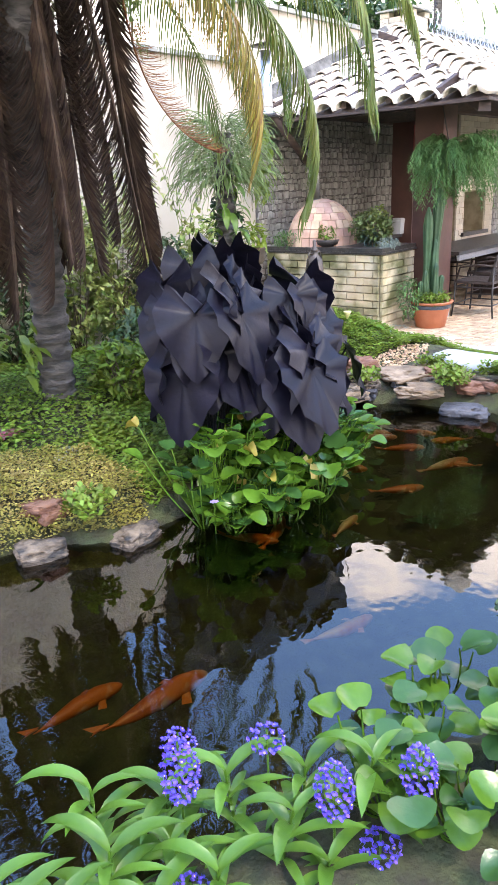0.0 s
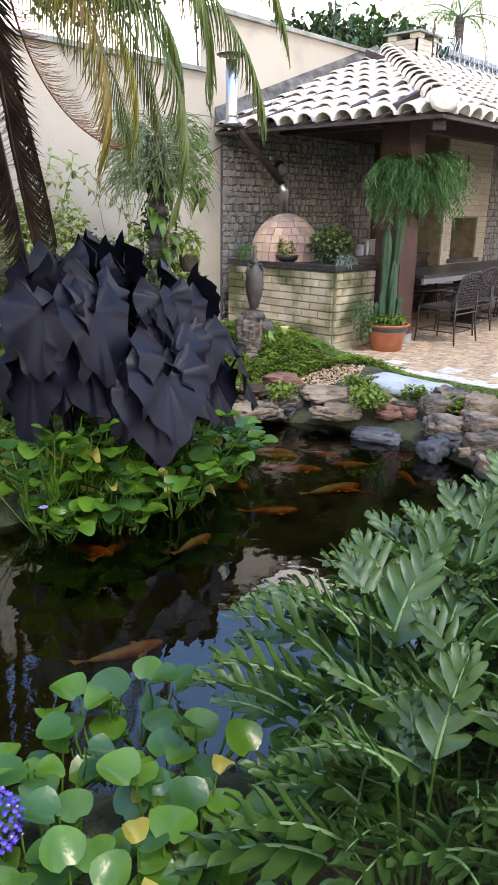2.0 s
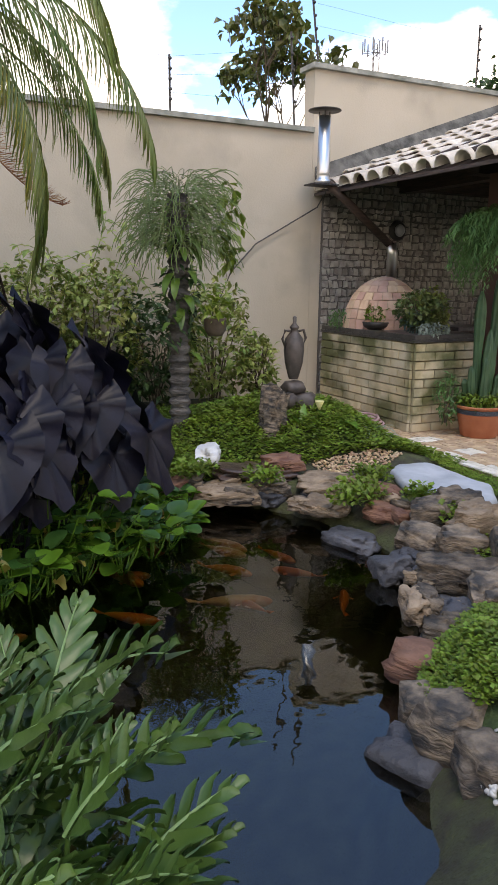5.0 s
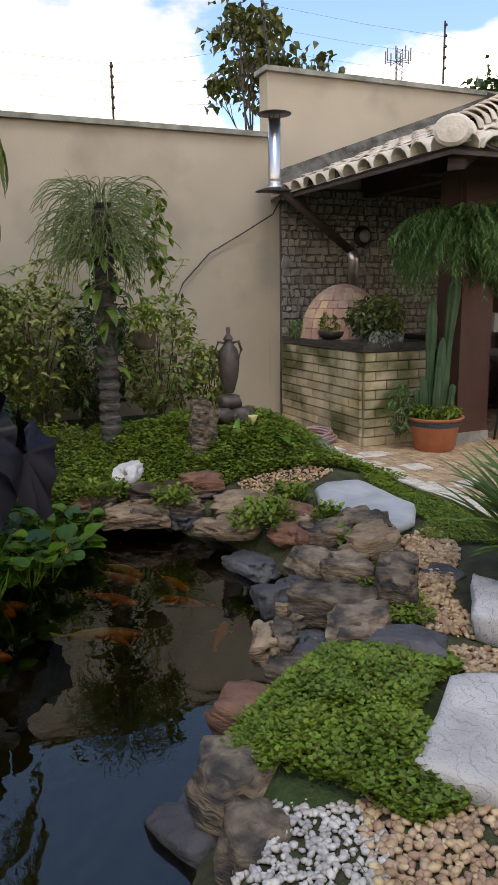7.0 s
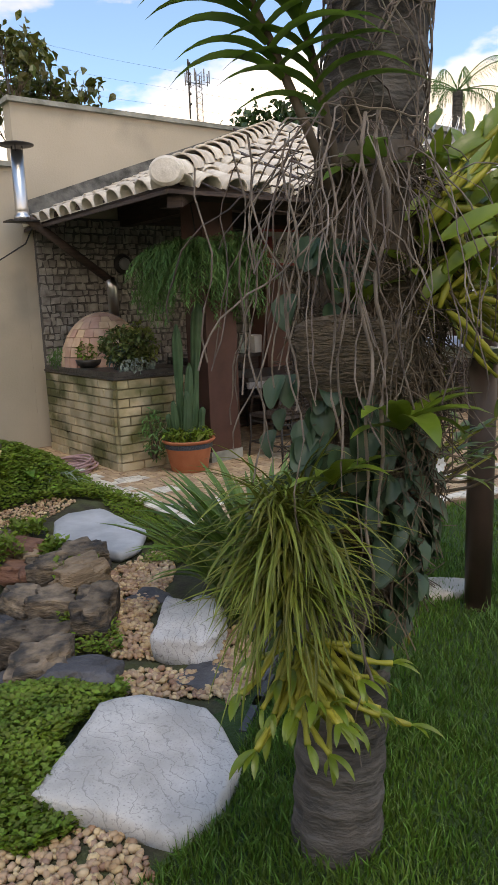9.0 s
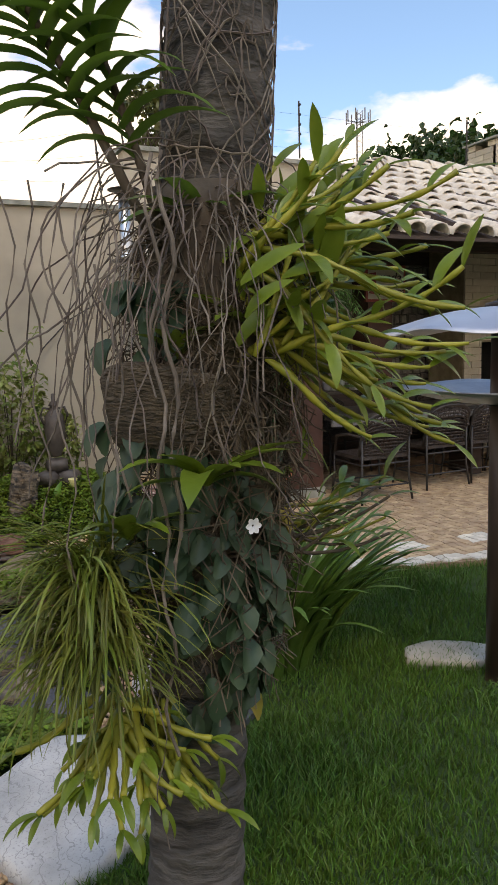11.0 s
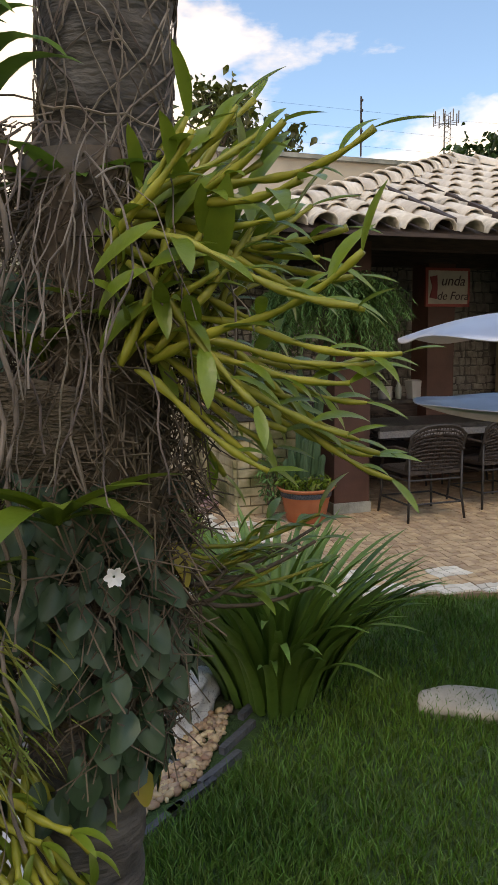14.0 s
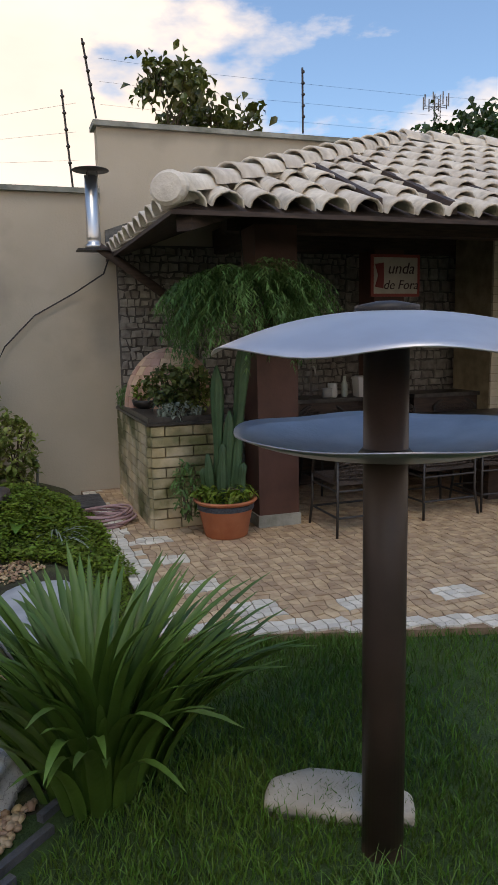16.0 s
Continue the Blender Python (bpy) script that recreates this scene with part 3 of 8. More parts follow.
beam("beam_front", (EX + 0.75, 4.78, 2.42), (ROOF_END, 4.78, 2.42), 0.16, 0.26)
beam("beam_side", (EX + 1.2, 4.78, 2.42), (EX + 1.2, WALL_Y, 2.42), 0.14, 0.24)
beam("hip_beam", (EX + 0.1, EY + 0.08, 2.24), (RX, RY, 3.44), 0.12, 0.14)
beam("beam_back", (EX + 1.2, 6.30, 2.44), (ROOF_END, 6.30, 2.44), 0.14, 0.3)
for i in range(13):
    x = 9.3 + i * 0.6
    beam("rafter", (x, EY + 0.02, 2.40), (x, RY - 0.1, 3.30 if x < 10.4 else 3.52), 0.06, 0.09) if x > 10.4 else beam("rafter", (x, EY + 0.02, 2.40), (x, EY + (x - EX) * 0.84, 2.42 + 0.34 * (x - EX)), 0.06, 0.09)
for i in range(5):
    y = 4.0 + i * 0.55
    beam("rafter", (EX + 0.02, y, 2.40), (EX + (y - EY) * 1.15, y, 2.42 + 0.40 * (y - EY)), 0.06, 0.09)

g = Geo()
g.box(10.40, 5.56, 0, 10.74, 5.90, 2.40)
tagged(part("back_post", g, M_RED), "dark red-brown square post at the back wall", "column")


def build_sign():
    c = thing("sign", (11.02, 5.80, 2.14), "worn white sign board with red border", "sign")
    g = Geo()
    g.box(-0.28, -0.012, -0.21, 0.28, 0.012, 0.21)
    part("board", g, mat("sign_red", (0.30, 0.05, 0.04), rough=0.6, bump=0), c, "faded red board edge")
    g = Geo()
    g.box(-0.25, -0.016, -0.18, 0.25, -0.0125, 0.18)
    part("panel", g, mat("sign_cream", (0.42, 0.38, 0.33), (0.50, 0.46, 0.40), 0.6), c)
    for body, x, z, size in (("unda", 0.055, 0.02, 0.16), ("de Fora", 0.055, -0.135, 0.13)):
        cu = bpy.data.curves.new("lettering", "FONT")
        cu.body, cu.size, cu.extrude, cu.align_x, cu.shear = body, size, 0.002, "CENTER", 0.25
        cu.materials.append(mat("sign_ink", (0.05, 0.02, 0.02), rough=0.6, bump=0))
        ob = new("lettering", cu)
        ob.parent, ob.location, ob.rotation_euler = c, (x, -0.019, z), (radians(90), 0, 0)
    g = Geo()
    g.tube([(-0.19, -0.018, -0.12), (-0.17, -0.018, 0.0), (-0.19, -0.018, 0.12)], [0.05, 0.035, 0.05], 10)
    m = g.mesh("emblem", mat("sign_ink_red", (0.22, 0.03, 0.03), rough=0.6, bump=0), True)
    ob = part("emblem", m, None, c, "dark red rounded emblem")
    ob.scale = (1, 0.1, 1)
    ob.location = (0, -0.016, 0)


build_sign()


def build_table():
    c = thing("bar_table", (9.44, 4.50, 0), "long dark granite bar table beside the column", "table")
    g = Geo()
    g.box(0, 0, 0.745, 3.9, 0.80, 0.785)
    part("tabletop", g, M_DARK, c, "polished dark granite top")
    g = Geo()
    g.box(0.0, -0.004, 0.68, 3.88, 0.03, 0.742)
    part("apron", g, mat("granite_edge", (0.16, 0.15, 0.15), (0.24, 0.23, 0.22), 0.4, 60), c, "grey stone apron")
    for x in (1.9, 3.6):
        g = Geo()
        g.box(x, 0.2, 0, x + 0.12, 0.6, 0.74)
        part("support", g, M_WOOD, c)


build_table()

M_WICKER = mat("dark_wicker", (0.028, 0.02, 0.017), (0.055, 0.04, 0.034), 0.6, 60, bump=0.6, bscale=120)


def build_chair():
    c = thing("wicker_chair", (9.70, 4.18, 0), "dark woven wicker chair with curved back and slim metal legs", "chair", "chairs at the bar table")
    W = 0.26
    for sx in (-1, 1):
        for back in (0, 1):
            g = Geo()
            y = -0.14 if back else 0.34
            top = 0.62 if back else 0.44
            g.tube([(sx * (W + 0.02), y - (0.03 if back else -0.02), 0), (sx * W, y, 0.22), (sx * W, y, top)], 0.011, 8)
            part("leg", g, M_IRON, c, smooth=True)
    for z in (0.36, 0.15):
        for a, b in (((-W, -0.14, z), (W, -0.14, z)), ((-W, 0.34, z), (W, 0.34, z)), ((-W, -0.14, z), (-W, 0.34, z)), ((W, -0.14, z), (W, 0.34, z))):
            g = Geo()
            g.tube([a, b], 0.009, 6)
            part("stretcher", g, M_IRON, c)
    g = Geo()
    g.box(-W, -0.13, 0.405, W, 0.34, 0.44)
    part("seat", g, M_WICKER, c, "woven wicker seat")
    # curved woven back with a rounded top
    g = Geo()
    nx, nz = 18, 12
    def bp(u, v, off=0.0):
        x = (u * 2 - 1) * (W + 0.005)
        top = 0.84 - 0.09 * abs(u * 2 - 1) ** 3
        z = 0.44 + v * (top - 0.44)
        return Vector((x, -0.14 - 0.09 * v + 0.05 * (u * 2 - 1) ** 2 + off, z))
    for i in range(nx):
        g.tube([bp((i + 0.5) / nx, v / 5, 0.004 * (-1) ** i) for v in range(6)], 0.005, 4, cap=False)
    for j in range(nz):
        g.tube([bp(u / 9, (j + 0.5) / nz, 0.005 * (-1) ** (u + j)) for u in range(10)], 0.0095, 4, cap=False)
    part("backrest", g, M_WICKER, c, "woven wicker back")
    g = Geo()
    g.tube([bp(0, v / 4) for v in range(5)] + [bp(u / 10, 1) for u in range(1, 11)] + [bp(1, 1 - v / 4) for v in range(1, 5)], 0.014, 8)
    part("back_frame", g, M_IRON, c, smooth=True)
    for sx in (-1, 1):
        g = Geo()
        g.tube([(sx * W, -0.17, 0.62), (sx * (W + 0.025), 0.05, 0.635), (sx * (W + 0.01), 0.28, 0.60), (sx * W, 0.33, 0.44)], 0.013, 8)
        part("armrest", g, M_WICKER, c, "wicker-wrapped armrest", smooth=True)
    return c


first_chair = build_chair()
for x, y, r in ((10.30, 4.18, 3), (10.93, 4.20, -4), (11.55, 4.18, 2), (12.2, 4.20, 0)):
    copy_thing(first_chair, pose(x, y, 0, 0, 0, r))
for x, r in ((9.9, 182), (10.7, 176), (11.5, 180)):
    copy_thing(first_chair, pose(x, 5.55, 0, 0, 0, r))


def build_back_counter():
    c = thing("back_counter", (9.6, 5.90, 0), "low dark stone kitchen counter under the cladding", "counter")
    g = Geo()
    g.box(0, 0, 0.86, 1.22, 0.5, 0.90)
    g.box(1.6, 0, 0.86, 2.5, 0.5, 0.90)
    part("worktop", g, M_DARK, c, "dark stone worktop")
    g = Geo()
    g.box(0.04, 0.05, 0.0, 1.2, 0.5, 0.858)
    g.box(1.62, 0.05, 0.0, 2.48, 0.5, 0.858)
    part("cabinet_body", g, M_WOOD, c, "dark timber cabinet")
    c = thing("dish_box", (10.72, 6.0, 0.903), "small white plastic lidded box on the counter", "box")
    g = Geo()
    mt = mat("white_plastic", (0.62, 0.62, 0.60), rough=0.4, bump=0)
    g.lathe([(0.095, 0), (0.115, 0.18), (0.118, 0.185)], 4, m=Matrix.Rotation(radians(45), 4, "Z"))
    part("body", g, mt, c)
    g = Geo()
    g.lathe([(0.125, 0.186), (0.125, 0.205), (0.08, 0.22)], 4, m=Matrix.Rotation(radians(45), 4, "Z"))
    part("lid", g, mt, c)
    c = thing("tap", (10.18, 6.3, 0.903), "tall chrome swan-neck tap on the counter", "tap")
    g = Geo()
    g.tube([(0, 0, 0), (0, 0, 0.26)] + [(0, -0.06 + 0.06 * math.cos(a), 0.26 + 0.06 * math.sin(a)) for a in (0.5, 1, 1.57, 2.2, 2.8)] + [(0, -0.12, 0.22)], 0.012, 8)
    part("spout", g, M_METAL, c, smooth=True)
    g = Geo()
    g.tube([(0.0, 0, 0.05), (0.08, -0.02, 0.07)], 0.007, 6)
    part("lever", g, M_METAL, c)
    for x, h, r, col, lab in ((10.35, 0.15, 0.05, (0.5, 0.5, 0.48), "white ceramic mug beside the tap"), (10.50, 0.22, 0.035, (0.35, 0.4, 0.36), "pale glass bottle on the dark counter"), (10.28, 0.10, 0.06, (0.3, 0.3, 0.3), "grey metal bowl on the dark counter")):
        g = Geo()
        g.lathe([(r * 0.8, 0), (r, 0.02), (r, h * 0.6), (r * (0.5 if h > 0.2 else 0.95), h * 0.8), (r * (0.4 if h > 0.2 else 1.0), h)], 14)
        tagged(part(("bottle" if h > 0.2 else "mug" if h > 0.12 else "bowl"), g, mat("ware", col, rough=0.3, bump=0), at=(x, 6.02, 0.903), smooth=True), lab, "tableware")


build_back_counter()


def build_barbecue():
    c = thing("barbecue", (12.15, 5.75, 0), "pale brick built-in barbecue with black firebox", "barbecue")
    mt = mat("cream_brick", (0.52, 0.45, 0.34), (0.62, 0.56, 0.45), 0.85, 4, bump=0.3, bscale=40, vary=0.1)
    g = Geo()
    g.box(0, 0.03, 0, 0.28, 0.7, 2.6)
    g.box(1.12, 0.03, 0, 1.45, 0.7, 2.6)
    g.box(0.281, 0.03, 0, 1.119, 0.7, 0.78)
    g.box(0.281, 0.03, 1.42, 1.119, 0.7, 2.6)
    part("body", g, M_MORTAR, c)
    g = Geo()
    g.box(0.281, 0.60, 0.782, 1.119, 0.69, 1.418)
    part("firebox", g, mat("soot", (0.01, 0.01, 0.01), (0.02, 0.018, 0.016), 0.95), c, "soot-blackened firebox")
    g = Geo()
    g.box(0.2, -0.05, 0.74, 1.2, 0.03, 0.80)
    part("shelf", g, M_DARK, c, "dark stone shelf")
    g = Geo()
    g.tube([(0.55, 0.0, 1.9), (0.62, 0.0, 2.15), (0.60, 0.0, 2.35)], [0.06, 0.035, 0.01], 8)
    part("hook", g, M_IRON, c)
    cache = {}
    for r in range(30):
        z = r * 0.085
        x = -0.12 * (r % 2)
        while x < 1.44:
            a, b = max(0, x), min(1.45, x + 0.24)
            segs = [(a, b)]
            if 0.76 < z < 1.40:
                segs = [(a, min(b, 0.28)), (max(a, 1.12), b)]
            for p, q in segs:
                if q - p > 0.03:
                    key = round(q - p, 2)
                    if key not in cache:
                        s = Geo()
                        s.box(0, 0, 0, key - 0.006, 0.03, 0.079)
                        cache[key] = s.mesh("brick", mt)
                    ob = new("brick", cache[key])
                    ob.parent, ob.location = c, (p + 0.003, RNG.uniform(-0.003, 0.003), z)
            x += 0.24
    c = thing("chimney", (14.4, 7.8, 0.0), "square pale brick chimney above the tile roof", "chimney")
    c.location, c.scale = (14.35, 7.75, 0.0), (1.6, 1.6, 1.0)
    g = Geo()
    g.box(0.02, 0.02, 0, 0.43, 0.40, 4.56)
    part("core", g, M_MORTAR, c)
    k = 0
    for r in range(12):
        z = 3.43 + r * 0.094
        for face in range(4):
            o, al, ln = (((0, 0), (1, 0), 0.45), ((0.45, 0), (0, 1), 0.42), ((0.45, 0.42), (-1, 0), 0.45), ((0, 0.42), (0, -1), 0.42))[face]
            x = 0.0 if r % 2 == 0 else -0.12
            while x < ln - 0.02:
                a, b = max(0, x), min(ln, x + 0.24)
                s = Geo()
                s.box(0, 0, 0, b - a - 0.006, 0.04, 0.088)
                ob = part("brick", s, mt, c)
                ob.matrix_basis = Matrix.Translation((o[0] + al[0] * a, o[1] + al[1] * a, z)) @ Matrix.Rotation(math.atan2(al[1], al[0]), 4, "Z")
                x += 0.24
    for x, y in ((0.0, 0.0), (0.33, 0.0), (0.0, 0.30), (0.33, 0.30)):
        g = Geo()
        g.box(x, y, 4.562, x + 0.12, y + 0.12, 4.65)
        part("corner_block", g, mt, c)
    g = Geo()
    g.box(-0.04, -0.04, 4.652, 0.49, 0.46, 4.685)
    part("cap", g, M_COPING, c, "stained flat chimney cap")


build_barbecue()


def build_feeder():
    c = thing("bird_feeder", (7.820, 0.292, -0.02), "tall brown steel post feeder with dished tray and scalloped domed roof", "bird feeder")
    g = Geo()
    g.tube([(0, 0, -0.05), (0, 0, 1.60)], 0.064, 28)
    part("post", g, mat("brown_steel", (0.045, 0.028, 0.022), (0.065, 0.04, 0.032), 0.45, 5, bump=0.15, bscale=12), c, smooth=True)

    def scalloped(zc, R, depth, amp, n=64, up=True):
        g = Geo()
        rings, rr = [], 12
        for side in (0, 1):
            for i in range(rr + 1):
                u = i / rr
                for k in range(n):
                    t = 2 * math.pi * k / n
                    r = R * u * (1 + 0.02 * math.sin(6 * t) * u)
                    h = depth * (1 - u ** 2.2) if up else depth * u ** 2.6
                    z = zc + h + amp * u ** 5 * math.sin(6 * t + 0.5) - side * 0.005
                    rings.append((r * math.cos(t), r * math.sin(t), z))
        off = (rr + 1) * n
        f = []
        for i in range(rr):
            for k in range(n):
                a, b, c2, d = i * n + k, i * n + (k + 1) % n, (i + 1) * n + (k + 1) % n, (i + 1) * n + k
                f.append((a, d, c2, b))
                f.append((off + a, off + b, off + c2, off + d))
        for k in range(n):
            f.append((rr * n + k, off + rr * n + k, off + rr * n + (k + 1) % n, rr * n + (k + 1) % n))
        g.add(rings, f)
        return g

    M_ALU = mat("cast_aluminium", (0.50, 0.50, 0.54), (0.60, 0.60, 0.63), 0.42, 4, metal=0.75, bump=0.1, bscale=8)
    part("roof", scalloped(1.55, 0.50, 0.10, 0.012), M_ALU, c, "brushed scalloped aluminium roof", smooth=True)
    part("tray", scalloped(1.25, 0.44, 0.07, 0.004, up=False), mat("tray_metal", (0.30, 0.31, 0.34), (0.42, 0.43, 0.46), 0.35, 5, metal=0.7, bump=0.1), c, "shallow round aluminium tray", smooth=True)
    g = Geo()
    g.lathe([(0.09, 1.648), (0.09, 1.663), (0.03, 1.675)], 20)
    part("top_disc", g, M_IRON, c, smooth=True)
    g = Geo()
    g.lathe([(0.079, 1.235), (0.079, 1.25), (0.066, 1.265)], 24)
    part("collar", g, M_IRON, c, smooth=True)


build_feeder()


def rock(name, at, size, seed, material, label, flat=0.5, rz=0.0, tilt=(0, 0), group="", category="rock", sub=3, rough=0.28, kind="", layered=0.0, local=False):
    """An irregular stone: a faceted ball pushed by noise, squashed, with worn edges and optional layering."""
    bm = bmesh.new()
    if layered and sub == 3 and max(size) > 0.2:
        sub = 4
    bmesh.ops.create_icosphere(bm, subdivisions=sub, radius=0.5)
    o = Vector((seed * 3.1, seed * 1.7, seed * 0.9))
    for v in bm.verts:
        d = v.co.normalized()
        n1 = noise.noise(d * 1.3 + o)
        n2 = noise.noise(d * 3.1 + o)
        c = noise.cell(d * 1.6 + o) - 0.5
        n3 = noise.noise(d * 7.5 + o)
        r = 0.5 * (1 + rough * 1.5 * n1 + rough * 0.9 * n2 + rough * 0.35 * c + rough * 0.35 * n3 - layered * rough * 1.1 * abs(noise.noise(d * 4.2 + o * 2)) + layered * rough * 0.5 * noise.noise(d * 15 + o) + rough * 0.18 * (noise.cell(d * 3.7 + o) - 0.5))
        p = d * r
        for ax in range(3):
            lim = 0.36 if ax < 2 else 0.30
            if abs(p[ax]) > lim:
                p[ax] = math.copysign(lim + (abs(p[ax]) - lim) * 0.25, p[ax])
        if layered:
            q = round(p.z * 9) / 9
            p.z = p.z * (1 - layered) + q * layered
            p.x *= 1 + layered * 0.12 * noise.noise(Vector((seed, 3.0, q * 9)))
            p.y *= 1 + layered * 0.12 * noise.noise(Vector((seed, 9.0, q * 9)))
        v.co = Vector((p.x * size[0] * 1.18, p.y * size[1] * 1.15, p.z * size[2] * 1.4))
    me = bpy.data.meshes.new(name)
    bm.to_mesh(me)
    bm.free()
    me.polygons.foreach_set("use_smooth", [True] * len(me.polygons))
    me.materials.append(material)
    ob = new(name, me)
    ob.location = at if local else (*settle(at[0], at[1]), at[2])
    ob.rotation_euler = (radians(tilt[0]), radians(tilt[1]), radians(rz))
    return tagged(ob, label, category, group, kind)


def build_rocks():
    M_RUST = mat("rust_red_slab", (0.13, 0.055, 0.035), (0.26, 0.13, 0.08), 0.8, 7, bump=0.8, bscale=18, stretch=(1, 1, 5))
    M_TAN = mat("tan_slab", (0.16, 0.11, 0.07), (0.36, 0.26, 0.17), 0.85, 7, bump=1.0, bscale=24, spots=(0.16, 0.12, 0.08), spot_scale=3, stretch=(1, 1, 5))
    R, G_, TN, RU, WH, FL = M_ROCK, M_SLATE, M_TAN, M_RUST, M_WHITE, M_FLAG
    brown = "brown weathered rock on the pond edge"
    slab = "flat tan layered slab on the pond edge"
    grey = "dark grey slate at the waterline"
    spec = [
        # x, y, z, sx, sy, sz, rz, material, label, layered
        (6.08, 3.30, 0.00, 0.62, 0.42, 0.09, -30, TN, slab, 0.6),
        (5.70, 3.02, -0.05, 0.46, 0.28, 0.09, -50, TN, slab, 0.6),
        (6.12, 2.98, 0.02, 0.42, 0.24, 0.09, -60, RU, "reddish layered slab on the pond edge", 0.6),
        (5.98, 2.68, -0.05, 0.36, 0.30, 0.12, -50, RU, "reddish layered slab on the pond edge", 0.5),
        (5.66, 2.62, -0.16, 0.42, 0.22, 0.10, -75, G_, grey, 0.3),
        (5.32, 3.50, -0.06, 0.50, 0.30, 0.12, -20, TN, slab, 0.6),
        (5.05, 3.72, -0.08, 0.50, 0.30, 0.12, 10, R, brown, 0.6),
        (5.62, 3.72, 0.02, 0.62, 0.40, 0.10, -10, mat("wet_dark_rock", (0.05, 0.03, 0.025), (0.10, 0.06, 0.045), 0.3, 7, bump=0.6, bscale=20), "wet dark slab below the stone fountain", 0.6),
        (5.85, 3.66, 0.09, 0.34, 0.26, 0.12, -10, RU, "rust-red stone on the wet dark slab", 0.5),
        (6.10, 2.32, 0.03, 0.30, 0.24, 0.22, -40, R, brown, 0.3),
        (6.32, 2.30, 0.05, 0.34, 0.30, 0.26, -20, R, "grey-brown cracked rock beside the gravel bed", 0.6),
        (5.86, 2.02, -0.03, 0.36, 0.24, 0.20, -60, R, brown, 0.4),
        (5.92, 1.78, 0.02, 0.30, 0.24, 0.20, -40, R, brown, 0.4),
        (6.15, 1.92, 0.07, 0.34, 0.28, 0.26, 0, TN, "pale eroded rock beside the gravel bed", 0.6),
        (5.62, 1.98, -0.13, 0.26, 0.2, 0.16, 0, G_, grey, 0.2),
        (5.70, 1.55, -0.02, 0.46, 0.28, 0.18, -55, R, brown, 0.4),
        (6.02, 1.50, 0.03, 0.22, 0.46, 0.28, -35, R, "upright rusty brown rock beside the gravel bed", 0.3),
        (5.48, 1.32, -0.10, 0.36, 0.24, 0.14, -60, G_, grey, 0.3),
        (5.62, 1.20, 0.0, 0.30, 0.36, 0.22, -30, R, brown, 0.4),
        (5.68, 1.02, 0.0, 0.42, 0.26, 0.16, -40, G_, "dark grey flat rock beside creeping plants", 0.3),
        (5.30, 1.08, -0.08, 0.34, 0.24, 0.15, -50, R, brown, 0.3),
        (5.02, 0.90, -0.10, 0.44, 0.26, 0.15, -60, RU, "smooth reddish boulder at the waterline", 0.0),
        (4.80, 0.66, -0.12, 0.28, 0.22, 0.2, -30, R, brown, 0.0),
        (4.66, 0.44, -0.06, 0.34, 0.26, 0.22, 20, R, "rounded brown boulder at the waterline", 0.0),
        (4.58, 0.20, -0.06, 0.30, 0.24, 0.18, 60, R, "rounded brown boulder beside white pebbles", 0.0),
        (4.54, 0.50, -0.20, 0.26, 0.3, 0.16, 20, G_, grey, 0.0),
        (5.46, 4.15, 0.08, 0.40, 0.20, 0.16, 60, WH, "pale striped stone beside the fern bank", 0.5),
        (6.50, 3.82, 0.0, 0.34, 0.16, 0.09, 20, R, "flat dark stone edging the planted mound", 0.4),
        (6.85, 3.62, 0.0, 0.30, 0.14, 0.08, 0, R, "flat dark stone edging the planted mound", 0.4),
        (7.10, 3.35, 0.0, 0.28, 0.10, 0.05, -20, mat("orange_brick", (0.40, 0.17, 0.08), (0.5, 0.24, 0.12), 0.85, 9, bump=0.3), "orange paving brick on the gravel edge", 0.0),
        (2.60, 3.05, -0.17, 0.30, 0.2, 0.12, 10, R, "mossy grey rock at the waterline", 0.4),
        (2.10, 3.38, -0.17, 0.30, 0.22, 0.12, -20, R, "mossy grey rock at the waterline", 0.4),
        (1.60, 3.66, -0.17, 0.34, 0.26, 0.2, 10, R, "mossy grey rock at the waterline", 0.4),
        (2.30, 3.55, -0.03, 0.30, 0.22, 0.12, 10, RU, "reddish flat stone under creeping plants", 0.5),
        (1.05, 3.95, -0.13, 0.46, 0.30, 0.2, -15, R, "mossy grey rock at the waterline", 0.3),
        (2.92, 4.02, 0.05, 0.16, 0.12, 0.1, 0, WH, "small pale stone among creeping plants", 0.3),
        (6.30, 1.95, -0.02, 0.30, 0.20, 0.04, 20, G_, "thin dark slate piece in the gravel", 0.0),
        (6.42, 2.35, -0.02, 0.30, 0.24, 0.04, 60, G_, "thin dark slate piece in the gravel", 0.0),
        (6.40, 1.62, -0.02, 0.34, 0.22, 0.04, 20, G_, "thin dark slate piece in the gravel", 0.0),
        (6.20, 0.80, -0.02, 0.30, 0.22, 0.04, 20, G_, "thin dark slate piece in the gravel", 0.0),
        (4.98, 0.10, -0.02, 0.26, 0.2, 0.04, 70, G_, "thin dark slate piece in the gravel", 0.0),
    ]
    for i, (x, y, z, sx, sy, sz, rz, m, lab, lay) in enumerate(spec):
        rock("rock", (x, y, z), (sx, sy, sz), i + 1.3, m, lab, rz=rz, tilt=(U(-6, 6), U(-6, 6)), layered=lay, group="rocks round the pond")
    rng2 = random.Random(5)
